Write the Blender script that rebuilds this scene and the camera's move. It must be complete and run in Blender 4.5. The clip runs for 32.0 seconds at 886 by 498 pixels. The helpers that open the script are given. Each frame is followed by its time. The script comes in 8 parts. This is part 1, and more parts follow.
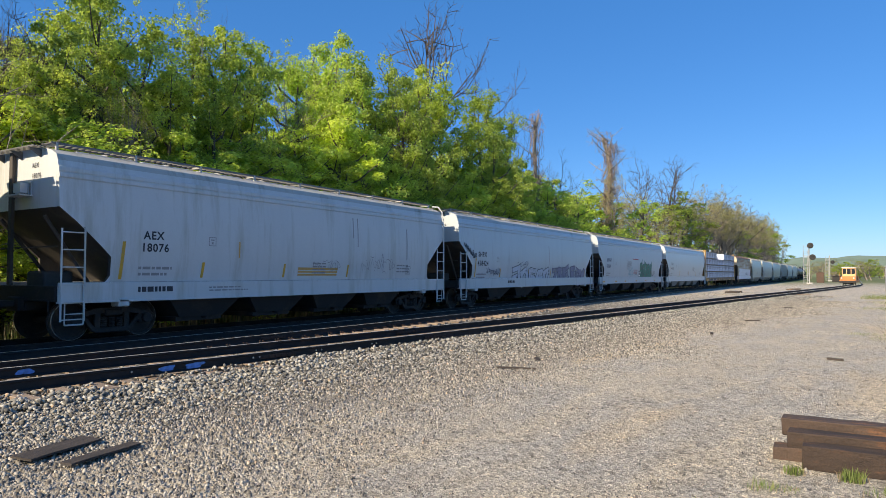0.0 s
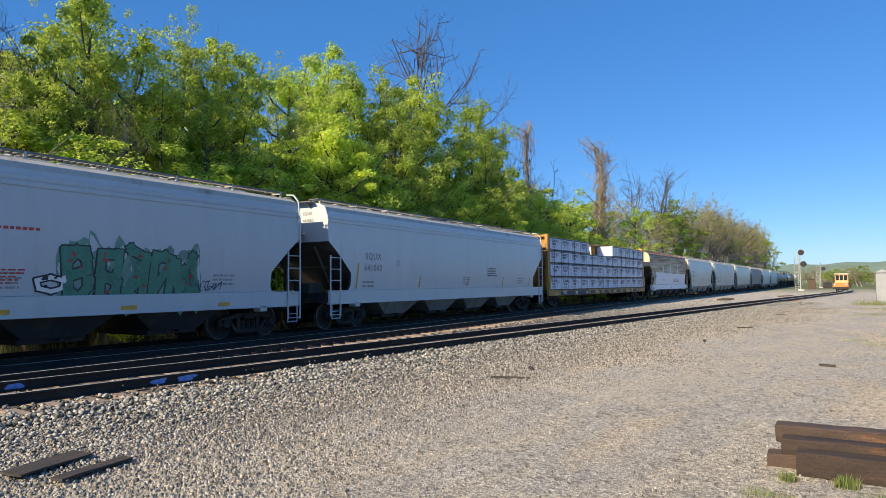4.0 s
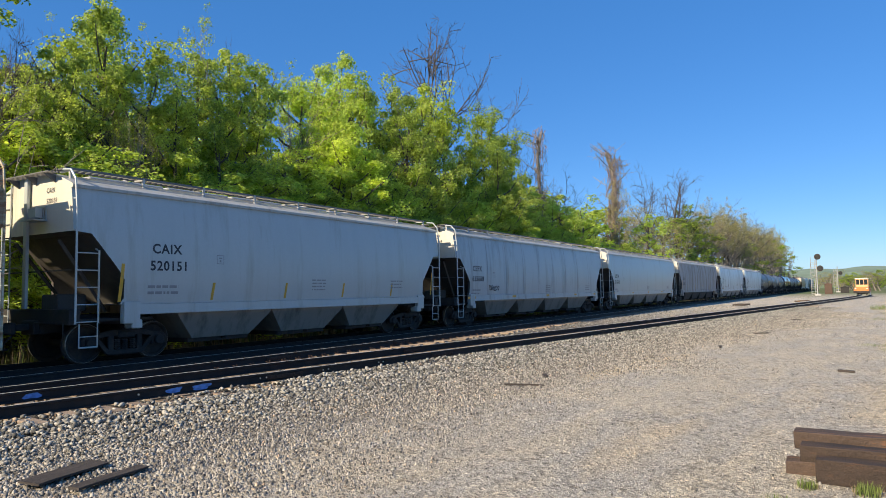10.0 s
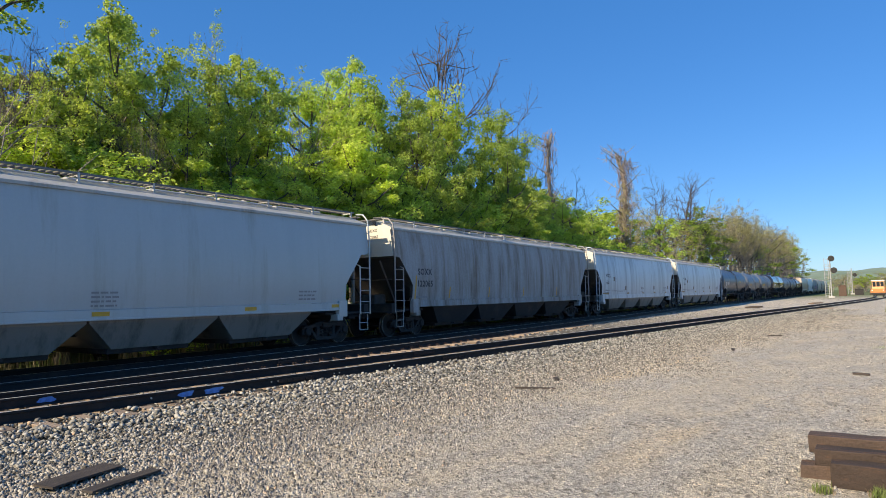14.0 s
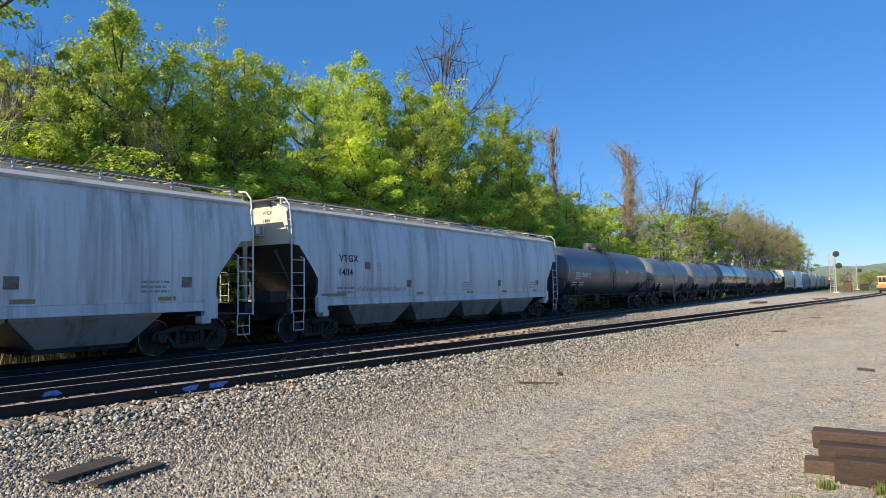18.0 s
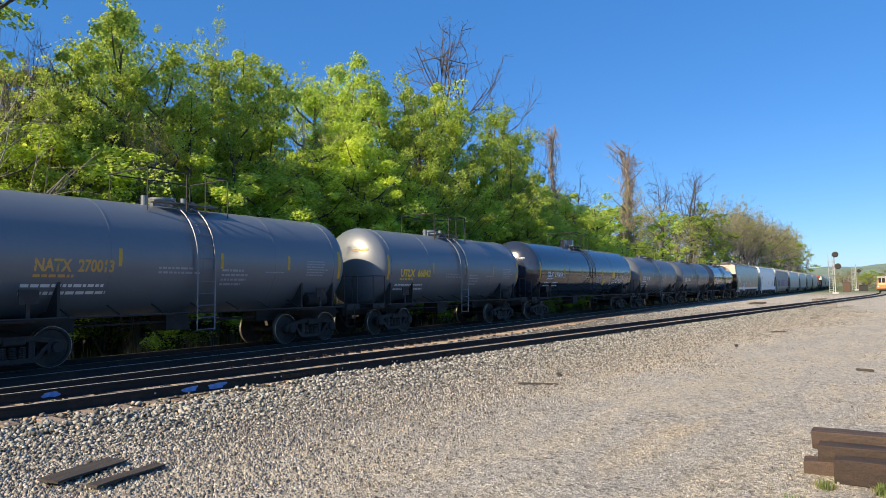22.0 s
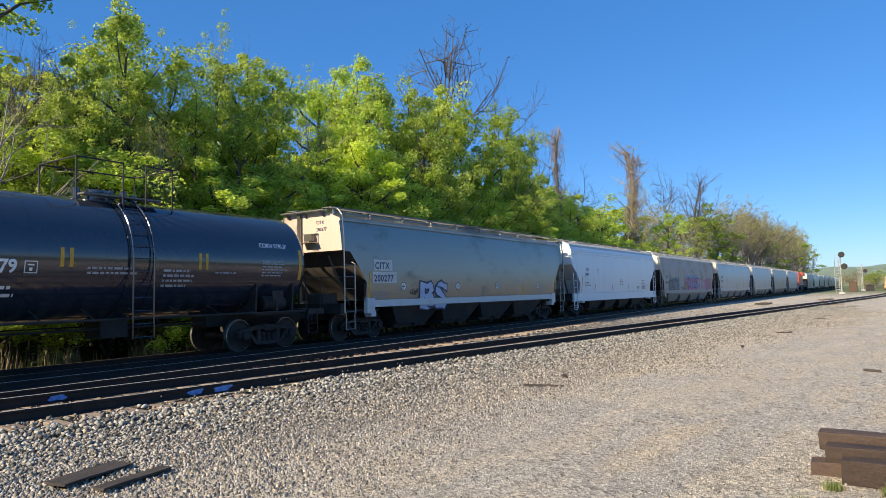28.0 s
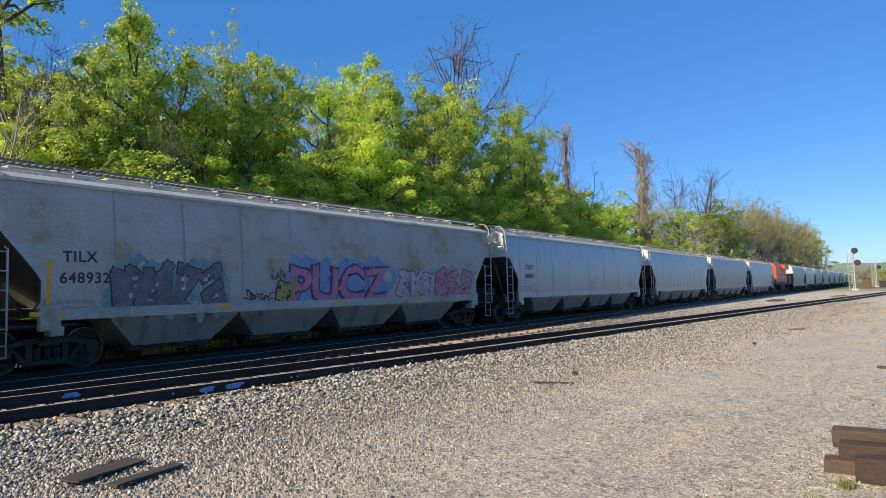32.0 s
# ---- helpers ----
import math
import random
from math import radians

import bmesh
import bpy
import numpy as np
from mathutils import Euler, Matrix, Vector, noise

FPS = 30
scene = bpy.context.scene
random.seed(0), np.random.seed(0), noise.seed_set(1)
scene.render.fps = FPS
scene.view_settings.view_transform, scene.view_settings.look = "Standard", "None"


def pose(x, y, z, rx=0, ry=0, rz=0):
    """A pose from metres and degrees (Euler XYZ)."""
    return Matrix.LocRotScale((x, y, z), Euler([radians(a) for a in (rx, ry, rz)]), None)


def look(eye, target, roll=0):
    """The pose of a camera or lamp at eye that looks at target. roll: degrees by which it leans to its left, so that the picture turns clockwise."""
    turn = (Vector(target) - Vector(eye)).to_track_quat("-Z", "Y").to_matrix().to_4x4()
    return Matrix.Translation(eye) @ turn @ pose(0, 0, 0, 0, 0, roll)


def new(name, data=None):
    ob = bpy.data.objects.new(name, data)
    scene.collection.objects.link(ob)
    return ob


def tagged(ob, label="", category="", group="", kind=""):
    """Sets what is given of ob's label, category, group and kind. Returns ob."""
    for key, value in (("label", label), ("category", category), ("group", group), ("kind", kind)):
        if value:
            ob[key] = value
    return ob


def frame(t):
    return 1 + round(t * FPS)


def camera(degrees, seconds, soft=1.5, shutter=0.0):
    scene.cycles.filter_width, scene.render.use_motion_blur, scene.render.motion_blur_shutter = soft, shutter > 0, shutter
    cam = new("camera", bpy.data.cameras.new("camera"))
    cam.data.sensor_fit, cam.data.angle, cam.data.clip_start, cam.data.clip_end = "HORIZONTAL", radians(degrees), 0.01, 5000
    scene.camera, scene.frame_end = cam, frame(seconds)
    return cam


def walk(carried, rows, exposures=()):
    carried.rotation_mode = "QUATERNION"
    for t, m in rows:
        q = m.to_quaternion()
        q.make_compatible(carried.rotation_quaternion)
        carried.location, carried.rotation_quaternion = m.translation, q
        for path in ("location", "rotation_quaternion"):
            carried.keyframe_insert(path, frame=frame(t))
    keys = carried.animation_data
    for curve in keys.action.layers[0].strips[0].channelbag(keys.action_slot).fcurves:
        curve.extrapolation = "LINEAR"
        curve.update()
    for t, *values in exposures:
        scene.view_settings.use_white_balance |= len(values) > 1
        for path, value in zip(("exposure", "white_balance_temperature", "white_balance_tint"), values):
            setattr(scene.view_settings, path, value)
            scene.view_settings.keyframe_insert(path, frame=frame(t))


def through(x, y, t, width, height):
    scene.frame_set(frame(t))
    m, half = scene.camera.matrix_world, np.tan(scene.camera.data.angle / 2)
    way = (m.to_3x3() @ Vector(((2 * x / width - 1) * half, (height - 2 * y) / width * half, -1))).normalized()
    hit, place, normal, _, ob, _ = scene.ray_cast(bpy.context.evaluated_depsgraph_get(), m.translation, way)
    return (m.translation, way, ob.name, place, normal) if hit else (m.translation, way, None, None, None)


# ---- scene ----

EYE = (0.0, 0.0, 1.52)

# Heading from the track's line, tilt and lean of the hand-held camera, in degrees.
AIM = [
    (0, 31.13, 2.24, -0.02), (0.5, 31.15, 2.36, -0.25), (1, 31.1, 2.49, -0.51), (1.5, 30.93, 2.56, -0.58), (2, 30.83, 2.68, -0.7),
    (2.5, 30.58, 2.83, -0.72), (3, 30.53, 2.92, -0.61), (3.5, 30.47, 3.02, -0.53), (5.5, 30.71, 3.27, -0.55), (6, 30.75, 3.31, -0.66),
    (6.5, 30.79, 3.39, -0.56), (7, 30.85, 3.53, -0.62), (7.5, 30.9, 3.56, -0.64), (8, 30.83, 3.66, -0.69), (8.5, 30.98, 3.67, -0.64),
    (9, 31.19, 3.71, -0.72), (9.5, 31.51, 3.76, -0.7), (10, 31.58, 3.73, -0.94), (10.5, 31.65, 3.79, -1.06), (11, 31.77, 3.9, -1.15),
    (11.5, 31.84, 4.01, -1.27), (12, 31.93, 4.11, -1.15), (12.5, 31.94, 4.13, -1.22), (13, 32.19, 4.16, -1.2), (13.5, 32.43, 4.17, -1.06),
    (14, 32.46, 4.03, -1.12), (14.5, 32.27, 4.07, -1.24), (16.5, 31.31, 4.44, -1.47), (17, 31.47, 4.22, -0.99), (17.5, 32.45, 3.86, -1.06),
    (18, 32.79, 3.6, -1.03), (18.5, 33, 3.64, -0.99), (19, 33.06, 3.75, -1.15), (19.5, 33.01, 3.78, -1.21), (20, 32.9, 3.77, -1.22),
    (20.5, 32.88, 3.85, -1.14), (21, 32.89, 3.88, -1.35), (21.5, 32.86, 3.74, -1.11), (22, 32.73, 3.67, -1.07), (22.5, 32.63, 3.54, -1.08),
    (23, 32.56, 3.55, -1.11), (23.5, 32.55, 3.61, -1.29), (24, 32.5, 3.64, -1.31), (24.5, 32.5, 3.77, -1.45), (25, 32.39, 3.93, -1.46),
    (25.5, 32.16, 4.2, -1.31), (27.5, 32.27, 3.83, -1.31), (28, 33.12, 3.84, -1.32), (28.5, 33.57, 3.74, -1.12), (29, 33.72, 3.55, -1),
    (29.5, 33.79, 3.59, -1.24), (30, 33.82, 3.69, -1.42), (30.5, 33.9, 3.75, -1.49), (31, 33.91, 3.8, -1.44), (31.5, 33.94, 3.79, -1.39),
    (32, 33.96, 3.64, -1.46),
]

cam = camera(67.4, 32.0, 0.6)


def aim(az, el):
    a, e = radians(az), radians(el)
    return (EYE[0] + math.cos(a) * math.cos(e), EYE[1] + math.sin(a) * math.cos(e), EYE[2] + math.sin(e))


walk(cam, [(t, look(EYE, aim(az, el), lean)) for t, az, el, lean in AIM], [(0.0, 0.61, 8150.0, 10.0), (17.0, 0.61, 8150.0, 10.0), (21.0, 0.69, 8150.0, 10.0), (28.0, 0.69, 8150.0, 10.0), (32.0, 0.64, 8150.0, 10.0)])

# ---- light ----
SUN_AZ, SUN_EL = 180.0 - 16.0, 31.0
to_sun = Vector((math.cos(radians(SUN_AZ)) * math.cos(radians(SUN_EL)),
                 math.sin(radians(SUN_AZ)) * math.cos(radians(SUN_EL)), math.sin(radians(SUN_EL))))
world = bpy.data.worlds.new("world")
scene.world = world
world.use_nodes = True
wn = world.node_tree.nodes
sky = wn.new("ShaderNodeTexSky")
sky.sky_type, sky.sun_disc = "NISHITA", False
sky.sun_elevation = radians(SUN_EL)
sky.sun_rotation = radians(90.0 - SUN_AZ)
sky.air_density, sky.dust_density, sky.ozone_density = 0.85, 0.3, 5.0
wn["Background"].inputs["Strength"].default_value = 0.105
clear = wn.new("ShaderNodeHueSaturation")
clear.inputs["Saturation"].default_value = 1.2
world.node_tree.links.new(sky.outputs["Color"], clear.inputs["Color"])
tint = wn.new("ShaderNodeMix")
tint.data_type, tint.blend_type = "RGBA", "MULTIPLY"
tint.inputs[0].default_value = 1.0
tint.inputs[7].default_value = (0.80, 0.93, 1.12, 1)
world.node_tree.links.new(clear.outputs["Color"], tint.inputs[6])
deep = wn.new("ShaderNodeMix")
deep.data_type = "RGBA"
deep.inputs[0].default_value = 0.38
deep.inputs[7].default_value = (0.22, 1.95, 6.4, 1)
world.node_tree.links.new(tint.outputs[2], deep.inputs[6])
world.node_tree.links.new(deep.outputs[2], wn["Background"].inputs["Color"])
sun = new("sun", bpy.data.lights.new("sun", "SUN"))
sun.data.energy, sun.data.angle, sun.data.color = 4.6, radians(0.53), (1.0, 0.93, 0.82)
sun.matrix_world = look(to_sun * 200, (0, 0, 0))


# ---- materials ----
def ramp(nt, source, stops):
    r = nt.nodes.new("ShaderNodeValToRGB")
    r.color_ramp.elements[0].position, r.color_ramp.elements[0].color = stops[0][0], (*stops[0][1], 1)
    r.color_ramp.elements[1].position, r.color_ramp.elements[1].color = stops[-1][0], (*stops[-1][1], 1)
    for p, c in stops[1:-1]:
        r.color_ramp.elements.new(p).color = (*c, 1)
    nt.links.new(source, r.inputs["Fac"])
    return r.outputs["Color"]


def noise_of(nt, coords, scale, detail=4, rough=0.6, stretch=(1, 1, 1)):
    m = nt.nodes.new("ShaderNodeMapping")
    m.inputs["Scale"].default_value = stretch
    nt.links.new(coords, m.inputs["Vector"])
    n = nt.nodes.new("ShaderNodeTexNoise")
    n.inputs["Scale"].default_value, n.inputs["Detail"].default_value, n.inputs["Roughness"].default_value = scale, detail, rough
    nt.links.new(m.outputs["Vector"], n.inputs["Vector"])
    return n.outputs["Fac"]


def mixed(nt, fac, a, b, mode="MIX"):
    m = nt.nodes.new("ShaderNodeMix")
    m.data_type, m.blend_type = "RGBA", mode
    ins = [s for s in m.inputs if s.enabled]
    for sock, v in zip(ins, (fac, a, b)):
        if hasattr(v, "is_output"):
            nt.links.new(v, sock)
        elif isinstance(v, tuple):
            sock.default_value = (*v, 1)
        else:
            sock.default_value = v
    return [s for s in m.outputs if s.enabled][0]


def scaled(c, k):
    return tuple(min(1, v * k) for v in c)


def material(name, color, rough=0.6, metal=0.0, vary=0.2, scale=1.0, grain=30.0, dirt=None, dirt_amount=0.5,
             streak=(1, 1, 1), bump=0.1, bump_scale=60.0, per_object=0.0, coords="Object"):
    """A surface with broad variation, fine grain, optional dirt with a shape of its own, and relief."""
    m = bpy.data.materials.new(name)
    m.use_nodes = True
    nt = m.node_tree
    p = nt.nodes["Principled BSDF"]
    co = nt.nodes.new("ShaderNodeTexCoord").outputs[coords]
    broad = noise_of(nt, co, scale, 5, 0.6, streak)
    fine = noise_of(nt, co, grain, 3, 0.7)
    col = ramp(nt, broad, [(0.3, scaled(color, 1 - vary)), (0.7, scaled(color, 1 + vary))])
    col = mixed(nt, 0.35, col, ramp(nt, fine, [(0.3, scaled(color, 1 - vary)), (0.7, scaled(color, 1 + vary))]))
    if dirt:
        d = noise_of(nt, co, scale * 0.8, 8, 0.7, streak)
        mask = ramp(nt, d, [(0.62 - 0.25 * dirt_amount, (0, 0, 0)), (0.8 - 0.2 * dirt_amount, (1, 1, 1))])
        col = mixed(nt, mask, col, dirt)
    if per_object:
        info = nt.nodes.new("ShaderNodeObjectInfo").outputs["Random"]
        tint = ramp(nt, info, [(0.0, (1 - per_object,) * 3), (1.0, (1 + per_object,) * 3)])
        col = mixed(nt, 1.0, col, tint, "MULTIPLY")
    nt.links.new(col, p.inputs["Base Color"])
    p.inputs["Metallic"].default_value = metal
    rr = nt.nodes.new("ShaderNodeMapRange")
    rr.inputs["To Min"].default_value, rr.inputs["To Max"].default_value = max(0, rough - 0.12), min(1, rough + 0.12)
    nt.links.new(broad, rr.inputs["Value"])
    nt.links.new(rr.outputs["Result"], p.inputs["Roughness"])
    if bump:
        b = nt.nodes.new("ShaderNodeBump")
        b.inputs["Strength"].default_value, b.inputs["Distance"].default_value = bump, 0.02
        nt.links.new(noise_of(nt, co, bump_scale, 4, 0.7), b.inputs["Height"])
        nt.links.new(b.outputs["Normal"], p.inputs["Normal"])
    return m


M_RAIL = material("rail_steel", (0.020, 0.017, 0.016), 0.8, 0.1, 0.3, 2.0, 40, (0.06, 0.035, 0.025), 0.4)
M_RAILTOP = material("polished_rail_head", (0.62, 0.58, 0.52), 0.42, 0.55, 0.1, 2.0, bump=0)
M_TIE = material("creosoted_tie", (0.23, 0.175, 0.13), 0.85, 0, 0.4, 3.0, 50, (0.25, 0.17, 0.11), 0.6, (1, 6, 6), 0.5, 40, 0.3)


# ---- mesh helpers ----
def mesh_of(name, bm, mats, smooth=None):
    me = bpy.data.meshes.new(name)
    bm.to_mesh(me)
    bm.free()
    for m in (mats if isinstance(mats, (list, tuple)) else [mats]):
        me.materials.append(m)
    if smooth is not None:
        me.shade_smooth()
        me.set_sharp_from_angle(angle=radians(smooth))
    return me


def thing(name, label, category, m=None, group="", kind=""):
    ob = new(name)
    if m is not None:
        ob.matrix_basis = m
    return tagged(ob, label, category, group, kind)


def solid(name, bm, mats, label, category, m=None, group="", kind="", smooth=None):
    ob = new(name, mesh_of(name, bm, mats, smooth))
    if m is not None:
        ob.matrix_basis = m
    return tagged(ob, label, category, group, kind)


def part(name, bm, mats, parent, label="", m=None, smooth=None):
    ob = new(name, bm if isinstance(bm, bpy.types.Mesh) else mesh_of(name, bm, mats, smooth))
    ob.parent = parent
    if m is not None:
        ob.matrix_basis = m
    return tagged(ob, label)


def box(bm, x0, x1, y0, y1, z0, z1, mat=0):
    vs = [bm.verts.new((x, y, z)) for x in (x0, x1) for y in (y0, y1) for z in (z0, z1)]
    for q in ((0, 1, 3, 2), (4, 6, 7, 5), (0, 4, 5, 1), (2, 3, 7, 6), (0, 2, 6, 4), (1, 5, 7, 3)):
        bm.faces.new([vs[i] for i in q]).material_index = mat
    return vs


def bevel(bm, w, seg=1, angle=0.5):
    es = [e for e in bm.edges if len(e.link_faces) == 2 and e.calc_face_angle(0) > angle]
    bmesh.ops.bevel(bm, geom=es, offset=w, segments=seg, affect="EDGES", profile=0.5)
    return bm


def bar(bm, a, b, r=0.02, n=6, mat=0):
    """A round bar from a to b."""
    a, b = Vector(a), Vector(b)
    q = (b - a).to_track_quat("Z", "Y").to_matrix()
    rings = []
    for p in (a, b):
        rings.append([bm.verts.new(p + q @ Vector((r * math.cos(i * 2 * math.pi / n), r * math.sin(i * 2 * math.pi / n), 0))) for i in range(n)])
    for i in range(n):
        bm.faces.new([rings[0][i], rings[0][(i + 1) % n], rings[1][(i + 1) % n], rings[1][i]]).material_index = mat
    bm.faces.new(rings[0][::-1]).material_index = mat
    bm.faces.new(rings[1]).material_index = mat


def prism(bm, outline, axis, lo, hi, mat=0):
    """An outline of (u, v) pulled along an axis: x gives (y, z), y gives (x, z), z gives (x, y)."""
    def at(u, v, w):
        return {"x": (w, u, v), "y": (u, w, v), "z": (u, v, w)}[axis]
    a = [bm.verts.new(at(u, v, lo)) for u, v in outline]
    b = [bm.verts.new(at(u, v, hi)) for u, v in outline]
    n = len(outline)
    fs = [bm.faces.new([a[i], a[(i + 1) % n], b[(i + 1) % n], b[i]]) for i in range(n)]
    fs += [bm.faces.new(a[::-1]), bm.faces.new(b)]
    for f in fs:
        f.material_index = mat
    return fs


def fixed(bm):
    bmesh.ops.recalc_face_normals(bm, faces=bm.faces)
    return bm


# ---- the lines of the tracks ----
def line_from(x0, y0, h0, bends, length, step=1.0):
    """Points (x, y, heading) every metre; bends: (from, to, change of heading)."""
    pts, x, y, s = [], x0, y0, 0.0
    while s <= length:
        h = h0
        for a, b, dh in bends:
            u = min(1, max(0, (s - a) / (b - a)))
            h += dh * u * u * (3 - 2 * u)
        pts.append((x, y, h))
        x, y, s = x + step * math.cos(h), y + step * math.sin(h), s + step
    return pts


MAIN_BACK = 120.0
MAIN_Y = 16.2
main_line = line_from(-MAIN_BACK, MAIN_Y, 0.0, [(150, 185, -0.014), (185, 290, 0.012), (380, 700, 0.42)], 780)


def on_line(pts, s):
    s = min(max(s, 0), len(pts) - 1.001)
    i = int(s)
    u = s - i
    a, b = pts[i], pts[i + 1]
    return tuple(a[k] + (b[k] - a[k]) * u for k in range(3))


def on_main(x):
    return on_line(main_line, x + MAIN_BACK)


# S: how far the train has gone at each time.
SPEED = [(0, 11.84), (4, 11.80), (8, 11.76), (12, 11.86), (16, 11.94), (20, 12.04), (24, 12.12), (28, 12.02), (32, 12.06)]


def gone(t):
    total, n = 0.0, 64
    for (a, va), (b, vb) in zip(SPEED, SPEED[1:]):
        if t <= a:
            break
        e = min(t, b)
        ve = va + (vb - va) * (e - a) / (b - a)
        total += (e - a) * (va + ve) / 2
    return total

# ---- paints of the train ----
def paint(name, color, rough=0.5, metal=0.0, dirt=(0.22, 0.2, 0.18), amount=0.25, vary=0.06, streak=(2.2, 2.2, 0.22), scale=0.9, bump=0.05):
    warm = lambda c: (c[0], c[1] * 1.01, c[2] * 0.98)
    color, dirt = warm(color), warm(dirt)
    rough = 0.36 if rough >= 0.45 else rough
    return material(name, scaled(color, 0.98), rough, metal, vary, scale, 14.0, scaled(dirt, 0.95), amount, streak, bump, 5.0)


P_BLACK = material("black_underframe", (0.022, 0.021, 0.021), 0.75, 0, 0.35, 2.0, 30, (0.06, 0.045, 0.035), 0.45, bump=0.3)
P_TRUCK = material("grimy_cast_steel", (0.035, 0.03, 0.028), 0.8, 0.1, 0.4, 4.0, 40, (0.09, 0.06, 0.045), 0.5, bump=0.5, bump_scale=50)
P_TREAD = material("worn_wheel_rim", (0.42, 0.40, 0.38), 0.38, 0.9, 0.2, 8.0)
P_WHITE = material("white_lettering", (0.75, 0.75, 0.74), 0.6, 0, 0.06, 6.0, bump=0)
P_INK = material("black_lettering", (0.03, 0.03, 0.04), 0.6, 0, 0.1, 6.0, bump=0)
P_NAVY = material("navy_lettering", (0.035, 0.045, 0.10), 0.6, 0, 0.1, 6.0, bump=0)
P_YELLOW = material("yellow_reflective_strip", (0.66, 0.34, 0.03), 0.5, 0, 0.15, 6.0, 30, (0.33, 0.22, 0.09), 0.4, bump=0)
R_GREY = paint("dusty_roof", (0.43, 0.42, 0.40), 0.7, 0, (0.24, 0.21, 0.17), 0.4)
P_GOLD = material("yellow_lettering", (0.85, 0.50, 0.04), 0.55, 0, 0.08, 6.0, bump=0)
P_ORANGE = material("faded_orange_lettering", (0.62, 0.33, 0.09), 0.6, 0, 0.15, 6.0, bump=0)
P_GRATE = material("galvanised_grating", (0.15, 0.147, 0.14), 0.55, 0.3, 0.2, 3.0, 30, (0.18, 0.14, 0.1), 0.3)
P_RED = material("red_lettering", (0.5, 0.05, 0.04), 0.6, 0, 0.1, 6.0, bump=0)
P_GREYINK = material("grey_stencil", (0.25, 0.25, 0.26), 0.6, 0, 0.1, 6.0, bump=0)
P_PALE = material("pale_grey_stencil", (0.34, 0.35, 0.37), 0.6, 0, 0.1, 6.0, bump=0)
P_RUST = material("rusted_patch", (0.20, 0.10, 0.05), 0.85, 0, 0.4, 3.0, 25, (0.32, 0.18, 0.09), 0.5)
P_OCHRE = material("faded_ochre_strip", (0.36, 0.22, 0.08), 0.7, 0, 0.3, 4.0, 25, (0.30, 0.27, 0.22), 0.5)
P_PLATE = material("weathered_data_plate", (0.16, 0.135, 0.11), 0.8, 0, 0.4, 6.0, 25, (0.28, 0.24, 0.2), 0.5)
# Dark brown for the cut-away ends and the fittings inside them.
P_HOLLOW = material("dark_brown_slope_sheet", (0.075, 0.064, 0.056), 0.8, 0, 0.3, 1.5, 20, (0.14, 0.115, 0.09), 0.4, (1, 1, 0.5))
P_HOSE = material("black_rubber_hose", (0.02, 0.02, 0.02), 0.7, 0, 0.2, 4.0)


# ---- shared meshes of wheels and trucks ----
def lathe(bm, prof, n=28, axis="y", mats=None):
    rings = []
    for r, h in prof:
        ring = []
        for i in range(n):
            a = 2 * math.pi * i / n
            c, s = r * math.cos(a), r * math.sin(a)
            ring.append(bm.verts.new({"y": (c, h, s), "x": (h, c, s), "z": (c, s, h)}[axis]))
        rings.append(ring)
    for k in range(len(rings) - 1):
        for i in range(n):
            f = bm.faces.new([rings[k][i], rings[k][(i + 1) % n], rings[k + 1][(i + 1) % n], rings[k + 1][i]])
            f.material_index = mats[k] if mats else 0
    bm.faces.new(rings[0][::-1])
    bm.faces.new(rings[-1])


def wheelset_mesh():
    bm = bmesh.new()
    for sgn in (-1, 1):
        prof = [(0.10, 0.84), (0.13, 0.82), (0.14, 0.79), (0.37, 0.775), (0.40, 0.815), (0.445, 0.82), (0.451, 0.819), (0.457, 0.812), (0.46, 0.72), (0.487, 0.705), (0.487, 0.685), (0.40, 0.68), (0.37, 0.72), (0.13, 0.70), (0.09, 0.66)]
        lathe(bm, [(r, sgn * h) for r, h in prof], 22, "y", [0, 0, 0, 0, 0, 1, 1, 1, 0, 0, 0, 0, 0, 0])
    bar(bm, (0, -1.05, 0), (0, 1.05, 0), 0.085, 12)
    for sgn in (-1, 1):
        for i in range(3):
            a = 2 * math.pi * i / 3
            bar(bm, (0.05 * math.cos(a), sgn * 1.04, 0.05 * math.sin(a)), (0.05 * math.cos(a), sgn * 1.075, 0.05 * math.sin(a)), 0.018)
    return mesh_of("wheelset", fixed(bm), [P_TRUCK, P_TREAD, P_TRUCK], 35)


